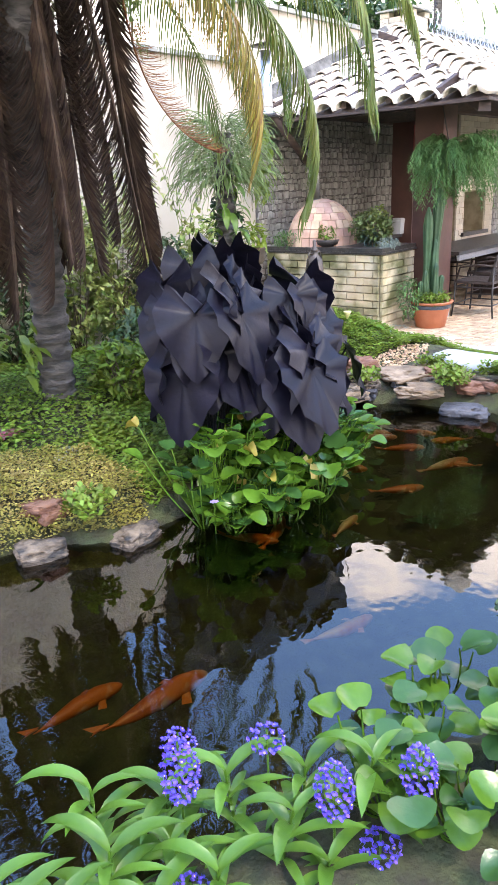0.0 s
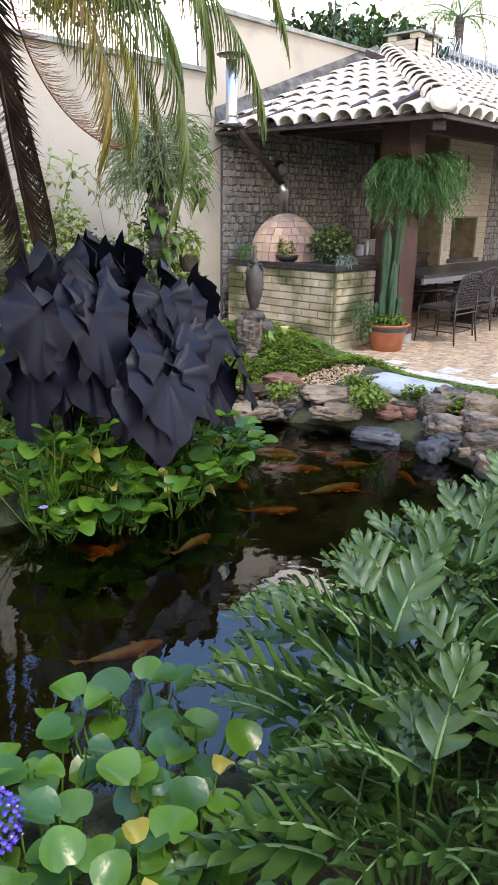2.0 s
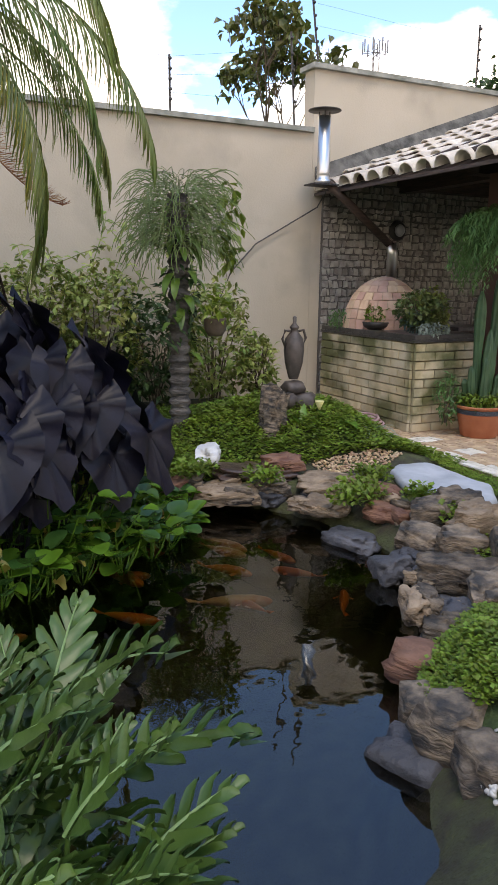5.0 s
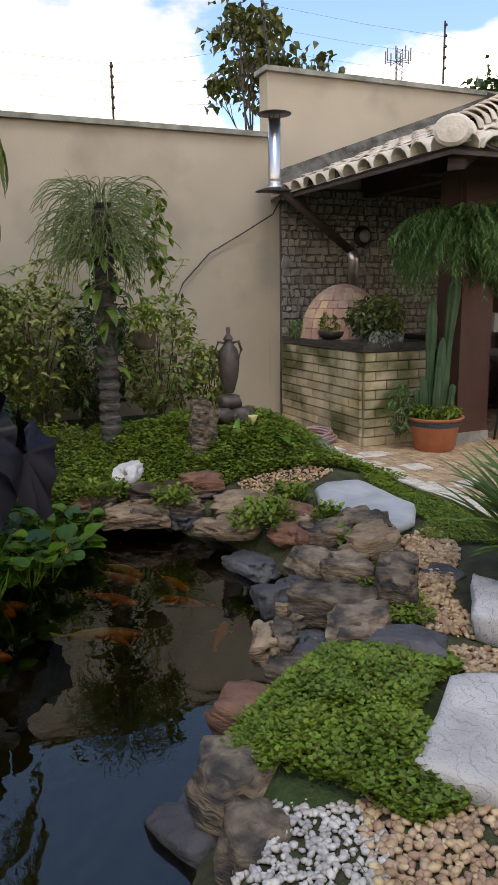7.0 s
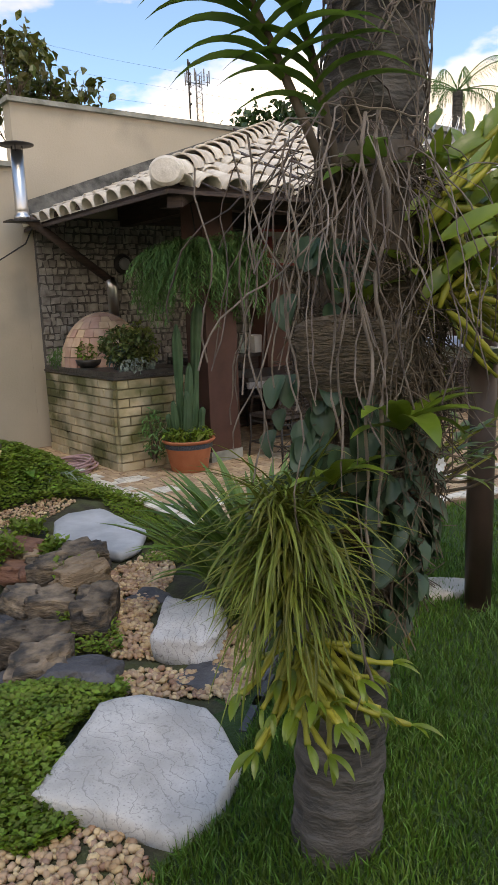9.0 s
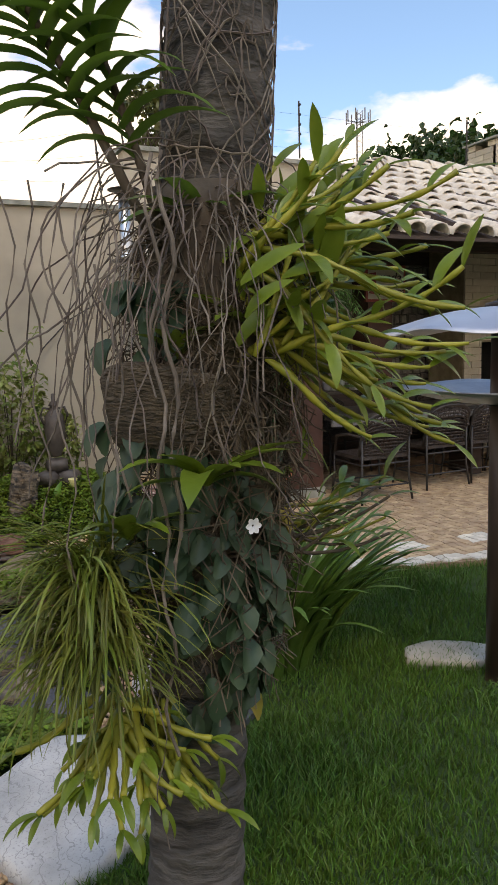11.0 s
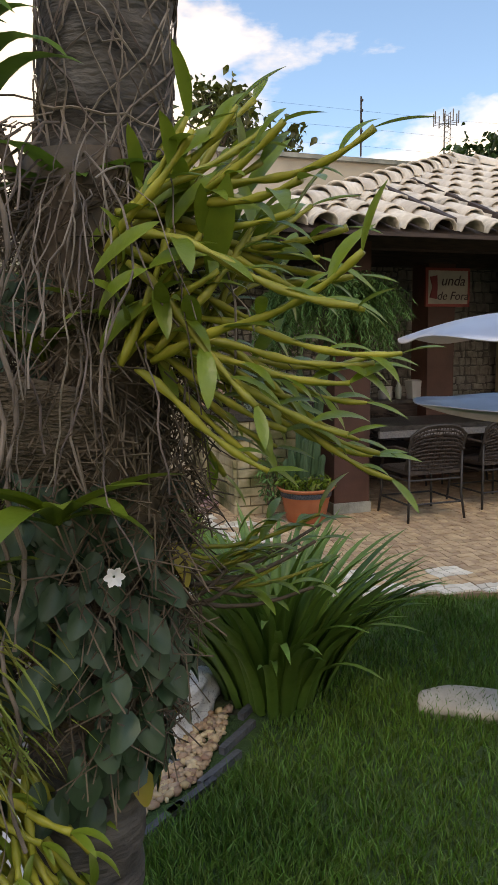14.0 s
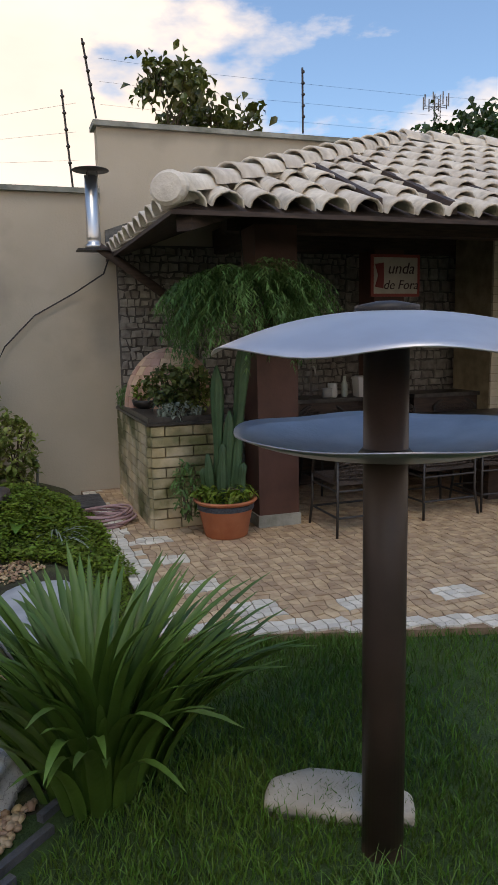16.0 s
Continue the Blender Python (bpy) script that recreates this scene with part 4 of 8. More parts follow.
    for k in range(46):
        t = rng2.random()
        path = [(4.75, 0.35), (5.15, 0.95), (5.55, 1.35), (5.8, 1.8), (5.95, 2.4), (6.1, 3.0), (5.7, 3.45), (5.1, 3.75)]
        f = t * (len(path) - 1.001)
        a, q = path[int(f)], path[int(f) + 1]
        x, y = a[0] + (q[0] - a[0]) * (f % 1) + rng2.uniform(-0.18, 0.22), a[1] + (q[1] - a[1]) * (f % 1) + rng2.uniform(-0.16, 0.16)
        s = rng2.uniform(0.14, 0.30)
        if y < 1.2 and x > 5.1:
            continue
        rock("rock", (x, y, rng2.uniform(-0.10, -0.01)), (s, s * rng2.uniform(0.5, 0.8), s * rng2.uniform(0.35, 0.6)), k + 140.7, [R, R, G_, TN, RU][k % 5], ["brown weathered rock wedged between larger stones", "brown weathered rock wedged between larger stones", "dark slate piece wedged between larger stones", "tan layered stone wedged between larger stones", "reddish stone wedged between larger stones"][k % 5], rz=rng2.uniform(0, 180), tilt=(rng2.uniform(-15, 15), rng2.uniform(-15, 15)), layered=0.4, group="rocks round the pond", rough=0.38)
    n = len(POND)
    for k in range(60):
        t = rng2.uniform(6, n)
        i = int(t) % n
        (ax, ay), (bx, by) = POND[i], POND[(i + 1) % n]
        f = t % 1
        x, y = ax + (bx - ax) * f, ay + (by - ay) * f
        if x < 0.3 or (x < 4.5 and y < 2) or (2.8 < x < 4.9 and y > 2):
            continue
        s = rng2.uniform(0.14, 0.26)
        rock("rock", (x, y, -0.17), (s, s * 0.8, s * 0.7), k + 60.2, [R, G_, R][k % 3], "small dark wet rock at the waterline", rz=rng2.uniform(0, 180), group="rocks round the pond", sub=2, layered=0.3)


def slab_thing(name, outline, z0, z1, material, label, bevel=0.02, tilt=(0, 0), rz=0.0, category="stone slab"):
    """A flat slab from a short outline, with an uneven top and worn edges."""
    cx = sum(p[0] for p in outline) / len(outline)
    cy = sum(p[1] for p in outline) / len(outline)
    pts = []
    n = len(outline)
    for i in range(n):
        p0, p1, p2, p3 = (Vector(outline[(i + k) % n]) for k in (-1, 0, 1, 2))
        for s in range(6):
            t = s / 6
            pts.append(p1.lerp(p2, t) * 0.7 + 0.15 * ((2 * p1) + (p2 - p0) * t + (2 * p0 - 5 * p1 + 4 * p2 - p3) * t * t + (3 * p1 - p0 - 3 * p2 + p3) * t ** 3))
    g = Geo()
    m, h = len(pts), z1 - z0
    rings = [(0.93, z0), (1.0, z0 + h * 0.3), (1.01, z1 - bevel * 1.3), (0.985, z1 - bevel * 0.3), (0.94, z1), (0.8, z1 + 0.004), (0.6, z1 + 0.006), (0.35, z1 + 0.004), (0.12, z1)]
    vs = []
    for s, z in rings:
        for p in pts:
            x, y = (p.x - cx) * s, (p.y - cy) * s
            e = noise.noise(Vector((x * 5 + cx, y * 5, z * 9))) * 0.012
            e2 = noise.noise(Vector((x * 14 + cx, y * 14, 2.0))) * 0.005
            vs.append((x * (1 + e * 2), y * (1 + e * 2), z + (e + e2 if z >= z1 - bevel else 0)))
    f = [(i * m + k, i * m + (k + 1) % m, (i + 1) * m + (k + 1) % m, (i + 1) * m + k) for i in range(len(rings) - 1) for k in range(m)]
    f += [tuple(range(m))[::-1], tuple(range((len(rings) - 1) * m, len(rings) * m))]
    g.add(vs, f)
    ob = part(name, g, material, smooth=True)
    ob.location = (cx, cy, 0)
    ob.rotation_euler = (radians(tilt[0]), radians(tilt[1]), radians(rz))
    return tagged(ob, label, category)


build_rocks()


def veined(name, base, base2, line, scale, pits=0.0):
    """White stone with thin wavy dark veins and pits."""
    m = mat(name, base, base2, 0.75, 6, bump=0.5, bscale=22)
    nt = m.node_tree
    N, L = nt.nodes.new, nt.links.new
    b = nt.nodes["Principled BSDF"]
    src = b.inputs["Base Color"].links[0].from_socket
    tc, w, r, mx = N("ShaderNodeTexCoord"), N("ShaderNodeTexWave"), N("ShaderNodeValToRGB"), N("ShaderNodeMix")
    w.inputs["Scale"].default_value, w.inputs["Distortion"].default_value, w.inputs["Detail"].default_value, w.inputs["Detail Scale"].default_value = scale, 14, 5, 1.3
    L(tc.outputs["Object"], w.inputs["Vector"])
    e = r.color_ramp.elements
    e[0].position, e[1].position = 0.0, 0.035
    e[0].color, e[1].color = (1, 1, 1, 1), (0, 0, 0, 1)
    L(w.outputs["Fac"], r.inputs["Fac"])
    n, r2, ma = N("ShaderNodeTexNoise"), N("ShaderNodeValToRGB"), N("ShaderNodeMath")
    n.inputs["Scale"].default_value, n.inputs["Detail"].default_value = 130, 5
    r2.color_ramp.elements[0].position, r2.color_ramp.elements[1].position = 0.56, 0.70
    L(tc.outputs["Object"], n.inputs["Vector"])
    L(n.outputs["Fac"], r2.inputs["Fac"])
    ma.operation = "MAXIMUM"
    L(r.outputs["Color"], ma.inputs[0])
    L(r2.outputs["Color"], ma.inputs[1])
    mul = N("ShaderNodeMath")
    mul.operation = "MULTIPLY"
    mul.inputs[1].default_value = 0.75
    L(ma.outputs["Value"], mul.inputs[0])
    mx.data_type = "RGBA"
    mx.inputs["B"].default_value = (*line, 1)
    L(mul.outputs["Value"], mx.inputs["Factor"])
    L(src, mx.inputs["A"])
    L(mx.outputs["Result"], b.inputs["Base Color"])
    return m


M_VEIN = veined("white_veined", (0.36, 0.355, 0.34), (0.54, 0.53, 0.51), (0.24, 0.235, 0.23), 6.5)
slab_thing("stone_slab", [(5.47, 0.53), (5.66, 0.68), (5.84, 0.84), (5.98, 0.78), (6.12, 0.56), (6.05, 0.27), (5.85, 0.12), (5.70, 0.11), (5.62, 0.30)], -0.02, 0.12, M_VEIN, "large flat white veined stone beside the palm trunk", 0.03, tilt=(2, -2))
slab_thing("stone_slab", area([(6.60, 3.30), (6.78, 3.42), (7.0, 3.40), (7.02, 3.0), (7.0, 2.62), (6.82, 2.38), (6.62, 2.30), (6.55, 2.6), (6.47, 2.95)]), -0.02, 0.06, M_FLAG, "smooth blue-grey flagstone beside the patio", 0.03)
rock("stone", (6.38, 1.14, 0.0), (0.34, 0.60, 0.24), 31.0, veined("striped_stone", (0.42, 0.42, 0.42), (0.56, 0.55, 0.54), (0.18, 0.17, 0.17), 7.0), "grey-white striped boulder beside the sword-leaf clump", rz=-40, layered=0.2)
slab_thing("stone_slab", [(7.50, 0.94), (7.57, 1.06), (7.72, 1.08), (7.90, 0.97), (7.98, 0.80), (7.93, 0.70), (7.70, 0.80)], -0.05, 0.02, mat("buff_stone", (0.34, 0.30, 0.24), (0.46, 0.42, 0.35), 0.8, 5, bump=0.3), "rounded buff stone in the lawn at the feeder", 0.04)


def build_chute():
    c = thing("plastic_gutter", (5.43, -0.20, 0.0), "short white ribbed plastic gutter piece on the grass", "gutter", rz=-62)
    g = Geo()
    g.box(0, 0, 0.0, 0.30, 0.010, 0.045)
    g.box(0, 0.010, 0.0, 0.30, 0.075, 0.008)
    g.box(0, 0.075, 0.0, 0.30, 0.085, 0.045)
    part("channel", g, mat("white_pvc", (0.66, 0.67, 0.66), (0.72, 0.72, 0.70), 0.4, 6, bump=0.05), c)
    g = Geo()
    for i in range(14):
        g.box(0.01 + i * 0.0195, -0.004, 0.006, 0.019 + i * 0.0195, 0.0, 0.034)
    part("rib", g, M_COPING, c, kind="stuff")


build_chute()


def build_hose():
    c = thing("garden_hose", (7.62, 5.15, 0.0), "coiled faded pink garden hose on the ground", "hose")
    g = Geo()
    pts = []
    for i in range(240):
        a = i / 240 * 2 * math.pi * 7
        r = 0.24 + 0.03 * math.sin(i * 0.31) + 0.02 * math.sin(i * 0.11)
        pts.append((r * math.cos(a), r * 0.9 * math.sin(a), 0.012 + 0.10 * (i / 240) + 0.012 * math.sin(i * 0.4)))
    g.tube(pts, 0.011, 6)
    part("coil", g, mat("hose_pink", (0.34, 0.21, 0.22), (0.46, 0.30, 0.30), 0.6, 20, bump=0.1), c, smooth=True)
    g = Geo()
    g.box(-0.3, 0.5, 0, 0.25, 1.05, 0.03)
    ob = part("drain_cover", g, M_SLATE, at=(7.45, 5.15, 0.0))
    tagged(ob, "grey slate lid lying at the wall foot", "drain cover")
    c = thing("garden_tap", (7.05, 6.1, 0.0), "short grey standpipe tap at the wall", "tap")
    g = Geo()
    g.tube([(0, 0, -0.02), (0.02, 0, 0.42)], 0.014, 8)
    part("pipe", g, M_COPING, c, smooth=True)
    g = Geo()
    g.tube([(0.02, 0, 0.40), (0.02, -0.07, 0.40), (0.02, -0.09, 0.36)], 0.010, 8)
    part("spout", g, M_METAL, c, smooth=True)


build_hose()


def build_pot(at, r=0.235, h=0.30):
    c = thing("plant_pot", at, "terracotta pot with a dark mosaic band by the column", "plant pot")
    g = Geo()
    g.lathe([(r * 0.66, 0), (r * 0.72, 0.01), (r * 0.90, h * 0.72), (r * 0.92, h * 0.74), (r * 0.94, h * 0.90), (r * 0.98, h * 0.90), (r * 1.08, h * 0.98), (r * 1.07, h), (r * 0.94, h), (r * 0.9, h * 0.86)], 32)
    part("body", g, M_TERRA, c, smooth=True)
    g = Geo()
    g.lathe([(r * 0.925, h * 0.74), (r * 0.95, h * 0.75), (r * 0.965, h * 0.88), (r * 0.95, h * 0.89)], 48)
    part("band", g, M_BLUEBAND, c, "dark blue and white mosaic band")
    g = Geo()
    g.lathe([(r * 0.5, h * 0.8), (r * 0.9, h * 0.87), (r * 0.3, h * 0.93)], 20)
    part("soil", g, M_SOIL, c)
    return c


POT = (8.60, 4.46, 0.0)
build_pot(POT)


def build_fountain():
    c = thing("stone_fountain", (6.02, 4.42, 0.0), "split grey boulder with a dark water bowl", "fountain")
    for a, s, seed, m, lab, nm in (((0.06, 0.0, 0.30), (0.24, 0.26, 0.56), 71.2, M_ROCK, "upright split grey boulder", "boulder"), ((0.30, -0.06, 0.12), (0.28, 0.24, 0.24), 73.1, M_IRON, "wet black stone bowl", "bowl")):
        ob = rock(nm, a, s, seed, m, lab, rz=20, layered=0.2, category="", rough=0.5, tilt=(0, 14), local=True)
        ob.parent = c
    c = thing("amphora", (6.47, 4.62, 0.0), "dark bronze amphora with handles on a pile of stones", "amphora")
    g = Geo()
    g.lathe([(0.05, 0.58), (0.06, 0.60), (0.10, 0.72), (0.115, 0.83), (0.10, 0.93), (0.05, 0.98), (0.04, 1.01), (0.055, 1.02), (0.05, 1.03), (0.02, 1.06), (0.022, 1.11), (0.01, 1.12)], 20)
    mb = mat("bronze_clay", (0.045, 0.036, 0.032), (0.09, 0.072, 0.062), 0.55, 12, bump=0.2)
    ob = part("jar", g, mb, c, smooth=True)
    ob.scale = (0.78, 0.78, 1)
    for s in (1, -1):
        g = Geo()
        g.tube([(s * 0.04, 0, 0.99), (s * 0.09, 0, 1.0), (s * 0.115, 0, 0.93), (s * 0.085, 0, 0.86)], 0.012, 6)
        part("handle", g, mb, c, smooth=True)
    for i, (x, y, z, s) in enumerate(((0, 0, 0.50, 0.20), (0.08, -0.04, 0.38, 0.24), (-0.09, -0.03, 0.40, 0.2), (0.0, 0.02, 0.22, 0.34), (0.1, -0.1, 0.12, 0.3), (-0.12, -0.08, 0.14, 0.28))):
        ob = rock("stone", (x, y, z), (s, s, s * 0.7), 80.5 + i, mb, "", rz=i * 50, sub=2, category="", local=True)
        ob.parent = c


build_fountain()


def build_masts():
    for x, y, z, h, lean in ((7.94, 6.55, 3.69, 0.72, -0.10), (7.66, 6.56, 3.04, 0.9, -0.06), (10.20, 6.55, 3.69, 0.66, 0.0), (6.18, 6.56, 3.04, 0.55, 0.0), (12.8, 6.55, 3.69, 0.7, 0.0), (4.4, 6.56, 3.04, 0.6, 0.0)):
        c = thing("fence_rod", (x, y, z), "thin dark electric fence rod on the wall top", "fence rod", "electric fence rods")
        g = Geo()
        g.tube([(0, 0, 0), (lean, 0, h)], 0.011, 6)
        part("rod", g, M_IRON, c)
        for k in range(5):
            t = 0.25 + 0.17 * k
            s = Geo()
            s.lathe([(0.012, -0.014), (0.02, -0.006), (0.02, 0.006), (0.012, 0.014)], 8)
            part("insulator", s, M_IRON, c, at=(lean * t, -0.016, h * t))
    g = Geo()
    for k in range(3):
        t = 0.25 + 0.3 * k
        for (xa, za, ha), (xb, zb, hb) in (((4.4, 3.1, 0.6), (6.18, 3.1, 0.55)), ((6.18, 3.1, 0.55), (7.62, 3.1, 0.9)), ((7.86, 3.69, 0.72), (10.15, 3.69, 0.66)), ((10.15, 3.69, 0.66), (12.8, 3.69, 0.7)), ((-4, 3.1, 0.6), (4.4, 3.1, 0.6))):
            g.tube([(xa, 6.54, za + ha * t), ((xa + xb) / 2, 6.54, (za + zb + (ha + hb) * t) / 2 - 0.02), (xb, 6.54, zb + hb * t)], 0.0013, 3, cap=False)
    tagged(part("fence_wire", g, M_IRON), "thin electric fence wires above the wall", "wire")


build_masts()


def build_tower():
    c = thing("radio_tower", (46.0, 60, 0), "thin lattice telecom tower in the distance", "tower")
    mt = mat("tower_steel", (0.22, 0.20, 0.20), rough=0.6, bump=0)
    g = Geo()
    H, w = 23.0, 0.35
    for sx, sy in ((-1, -1), (1, -1), (0, 1)):
        g.tube([(sx * w, sy * w, 0), (sx * w * 0.8, sy * w * 0.8, H)], 0.045, 4)
    for k in range(46):
        z = k * 0.5
        p = [(-w, -w), (w, -w), (0, w)]
        for i in range(3):
            a, b = p[i], p[(i + 1) % 3]
            g.tube([(a[0], a[1], z), (b[0], b[1], z + 0.5)], 0.025, 3, cap=False)
    part("mast", g, mt, c)
    g = Geo()
    for k in range(8):
        t = k * math.pi / 4
        x, y = 1.15 * math.cos(t), 1.15 * math.sin(t)
        g.tube([(x, y, 21.9), (x, y, 23.0)], 0.06, 5)
        g.tube([(0, 0, 22), (x, y, 22)], 0.03, 4)
    part("antennas", g, mt, c)


build_tower()


def build_neighbour():
    mt = mat("neighbour_wall", (0.40, 0.40, 0.41), (0.52, 0.52, 0.53), 0.9, 2, bump=0.1)
    g = Geo()
    g.box(17.6, 9, 0, 26, 14, 4.85)
    g.box(17.45, 8.85, 4.85, 26.1, 14.1, 4.95, 1)
    ob = tagged(new("neighbour_house", g.mesh("neighbour_house", [mt, M_COPING])), "plain grey rendered house with a flat roof", "house")
    g = Geo()
    for k in range(26):
        x0, r = 15.2 + k * 0.22, 0.24
        pts = [(x0 + 0.12 * (i / 10) + r * 0.3 * math.cos(i * 0.63), 8.0 + r * math.sin(i * 0.63) * 0.4, 4.4 + r + r * math.cos(i * 0.63)) for i in range(11)]
        g.tube(pts, 0.010, 3, cap=False)
    tagged(part("razor_wire", g, M_METAL), "coiled razor wire on the neighbouring wall", "razor wire")
    g = Geo()
    g.box(14.6, 7.9, 0, 22, 8.1, 4.35)
    tagged(new("wall_neighbour", g.mesh("wall_neighbour", mt)), "plain grey neighbouring wall", "wall", kind="structure")
    # low boundary behind the camera and to the sides, closing the garden
    g = Geo()
    g.box(-8, -14, -0.3, -7.8, WALL_Y - 0.01, 3.0)
    structure("wall_west", g, M_WALL, "cream painted garden wall", category="wall")
    g = Geo()
    g.box(-8, -14.2, -0.3, 22, -14.01, 3.0)
    structure("wall_south", g, M_WALL, "cream painted garden wall", category="wall")
    g = Geo()
    g.box(22, -14, -0.3, 22.2, WALL_Y - 0.01, 3.0)
    structure("wall_east", g, M_WALL, "cream painted garden wall", category="wall")


build_neighbour()


def build_fish():
    mo = mat("koi_orange", (0.62, 0.13, 0.02), (0.75, 0.22, 0.04), 0.35, 6, bump=0.05, spots=(0.75, 0.65, 0.55), spot_scale=6, spot_at=0.62)
    mw = mat("koi_pale", (0.70, 0.55, 0.40), (0.62, 0.16, 0.04), 0.35, 7, bump=0.05)
    for i, (x, y, rz, L_, m) in enumerate(((1.62, 1.94, -12, 0.50, 0), (1.44, 2.20, -8, 0.40, 0), (5.20, 3.10, -60, 0.38, 1), (5.34, 2.80, -70, 0.3, 0), (4.46, 2.85, -30, 0.32, 0), (3.41, 2.49, 20, 0.4, 0), (5.29, 2.50, 130, 0.3, 0), (4.70, 3.24, -40, 0.42, 1), (4.43, 2.83, -60, 0.38, 0), (4.80, 2.24, -20, 0.42, 1), (4.28, 2.25, -40, 0.34, 0), (5.15, 3.0, -60, 0.34, 1), (4.85, 2.16, 110, 0.26, 0), (3.26, 2.56, -70, 0.34, 0), (5.0, 2.7, -50, 0.34, 0), (3.7, 2.2, 10, 0.3, 1), (5.3, 1.98, 60, 0.3, 0), (2.5, 1.6, -20, 0.36, 1))):
        c = thing("koi", (x, y, -0.27), ("orange koi carp under the dark water" if m == 0 else "pale cream and orange koi carp under water"), "fish", "koi in the pond", rz=rz)
        mt = mw if m else mo
        g = Geo()
        ax = [(-0.5, 0.004), (-0.42, 0.012), (-0.25, 0.05), (0.0, 0.085), (0.25, 0.092), (0.4, 0.068), (0.47, 0.04), (0.5, 0.012)]
        g.tube([(a * L_, 0.03 * L_ * math.sin(a * 5 + i), 0) for a, r in ax], [r * L_ for a, r in ax], 10)
        part("body", g, mt, c, smooth=True)
        g = Geo()
        g.add([(-0.42 * L_, 0, 0), (-0.62 * L_, 0.05 * L_, 0.02), (-0.56 * L_, 0, 0.0), (-0.62 * L_, -0.06 * L_, 0.015), (-0.42 * L_, 0, 0.008)], [(0, 1, 2), (0, 2, 3), (4, 2, 1), (4, 3, 2)])
        part("tail", g, mt, c)
        for s in (1, -1):
            g = Geo()
            g.add([(0.26 * L_, s * 0.08 * L_, 0), (0.20 * L_, s * 0.2 * L_, -0.004), (0.12 * L_, s * 0.17 * L_, 0), (0.18 * L_, s * 0.085 * L_, 0.004)], [(0, 1, 2, 3), (3, 2, 1, 0)])
            part("fin", g, mt, c)


build_fish()

# ---- plants ----
def green(name, c1, c2, rough=0.45, island=0.0, vary=0.18, trans=0.25, scale=6.0, spots=None, bump=0.12):
    return mat(name, c1, c2, rough, scale, bump=bump, bscale=30, vary=vary, island=island, trans=trans, spots=spots, spot_scale=3, spot_at=0.66)


G_HYA = green("hyacinth_leaf", (0.055, 0.14, 0.013), (0.12, 0.235, 0.025), 0.24)
G_HYB = green("hyacinth_dark_leaf", (0.03, 0.095, 0.02), (0.055, 0.14, 0.03), 0.24)
G_LANCE = green("lance_leaf", (0.06, 0.155, 0.016), (0.12, 0.25, 0.03), 0.35)
G_XAN = green("lobed_leaf", (0.034, 0.080, 0.014), (0.068, 0.128, 0.024), 0.4, trans=0.12)
G_VEIN = green("pale_midrib", (0.18, 0.30, 0.10), (0.22, 0.34, 0.13), 0.5)
G_TARO = green("black_leaf", (0.004, 0.004, 0.008), (0.010, 0.009, 0.018), 0.42, trans=0.03)
G_TARO.node_tree.nodes["Principled BSDF"].inputs["Specular IOR Level"].default_value = 0.22
G_COVER = green("creeping_leaves", (0.08, 0.15, 0.012), (0.15, 0.24, 0.022), 0.6, island=0.35, vary=0)
G_GOLD = green("golden_creeping_leaves", (0.22, 0.21, 0.035), (0.36, 0.30, 0.08), 0.6, island=0.35, vary=0)
G_DARK = green("dark_foliage", (0.02, 0.06, 0.014), (0.04, 0.09, 0.02), 0.5, island=0.3, vary=0)
G_SHRUB = green("variegated_foliage", (0.09, 0.17, 0.03), (0.34, 0.38, 0.11), 0.5, island=0.4, vary=0)
G_AGAVE = green("sword_leaf", (0.055, 0.125, 0.018), (0.11, 0.20, 0.035), 0.45, trans=0.1)
G_ORCH = green("orchid_leaf", (0.12, 0.19, 0.02), (0.21, 0.28, 0.035), 0.35)
G_VANDA = green("fan_orchid_leaf", (0.085, 0.17, 0.025), (0.14, 0.25, 0.035), 0.4, trans=0.35)
G_CANE = green("yellow_cane", (0.20, 0.21, 0.02), (0.34, 0.32, 0.04), 0.5, trans=0.05, scale=14)
G_GRASS = green("grassy_orchid", (0.10, 0.15, 0.02), (0.20, 0.22, 0.04), 0.5, island=0.4, vary=0)
G_HOYA = green("round_epiphyte_leaf", (0.02, 0.05, 0.022), (0.04, 0.085, 0.04), 0.5, trans=0.08)
G_YLEAF = green("yellowing_leaf", (0.30, 0.28, 0.04), (0.42, 0.22, 0.05), 0.5)
G_PALM = green("palm_leaflets", (0.06, 0.12, 0.02), (0.12, 0.17, 0.03), 0.5, island=0.25)
G_PALMY = green("yellowing_leaflets", (0.22, 0.21, 0.03), (0.30, 0.25, 0.04), 0.5, island=0.25)
G_DEAD = mat("dead_leaflets", (0.038, 0.024, 0.016), (0.105, 0.068, 0.045), 0.9, 6, bump=0, island=0.3, trans=0.1)
G_RUSTL = mat("rusty_leaflets", (0.22, 0.09, 0.03), (0.30, 0.14, 0.05), 0.9, 6, bump=0, island=0.3, trans=0.2)
G_FERN = green("asparagus_fern", (0.06, 0.16, 0.045), (0.11, 0.24, 0.07), 0.6, island=0.3, vary=0)
G_CACT = green("cactus_skin", (0.03, 0.075, 0.03), (0.05, 0.11, 0.045), 0.6, trans=0.0)
G_BLUE = green("blue_grey_succulent", (0.06, 0.12, 0.11), (0.10, 0.17, 0.16), 0.6, island=0.2)
G_PALE = green("pale_grey_succulent", (0.22, 0.28, 0.24), (0.30, 0.36, 0.31), 0.6, island=0.2)
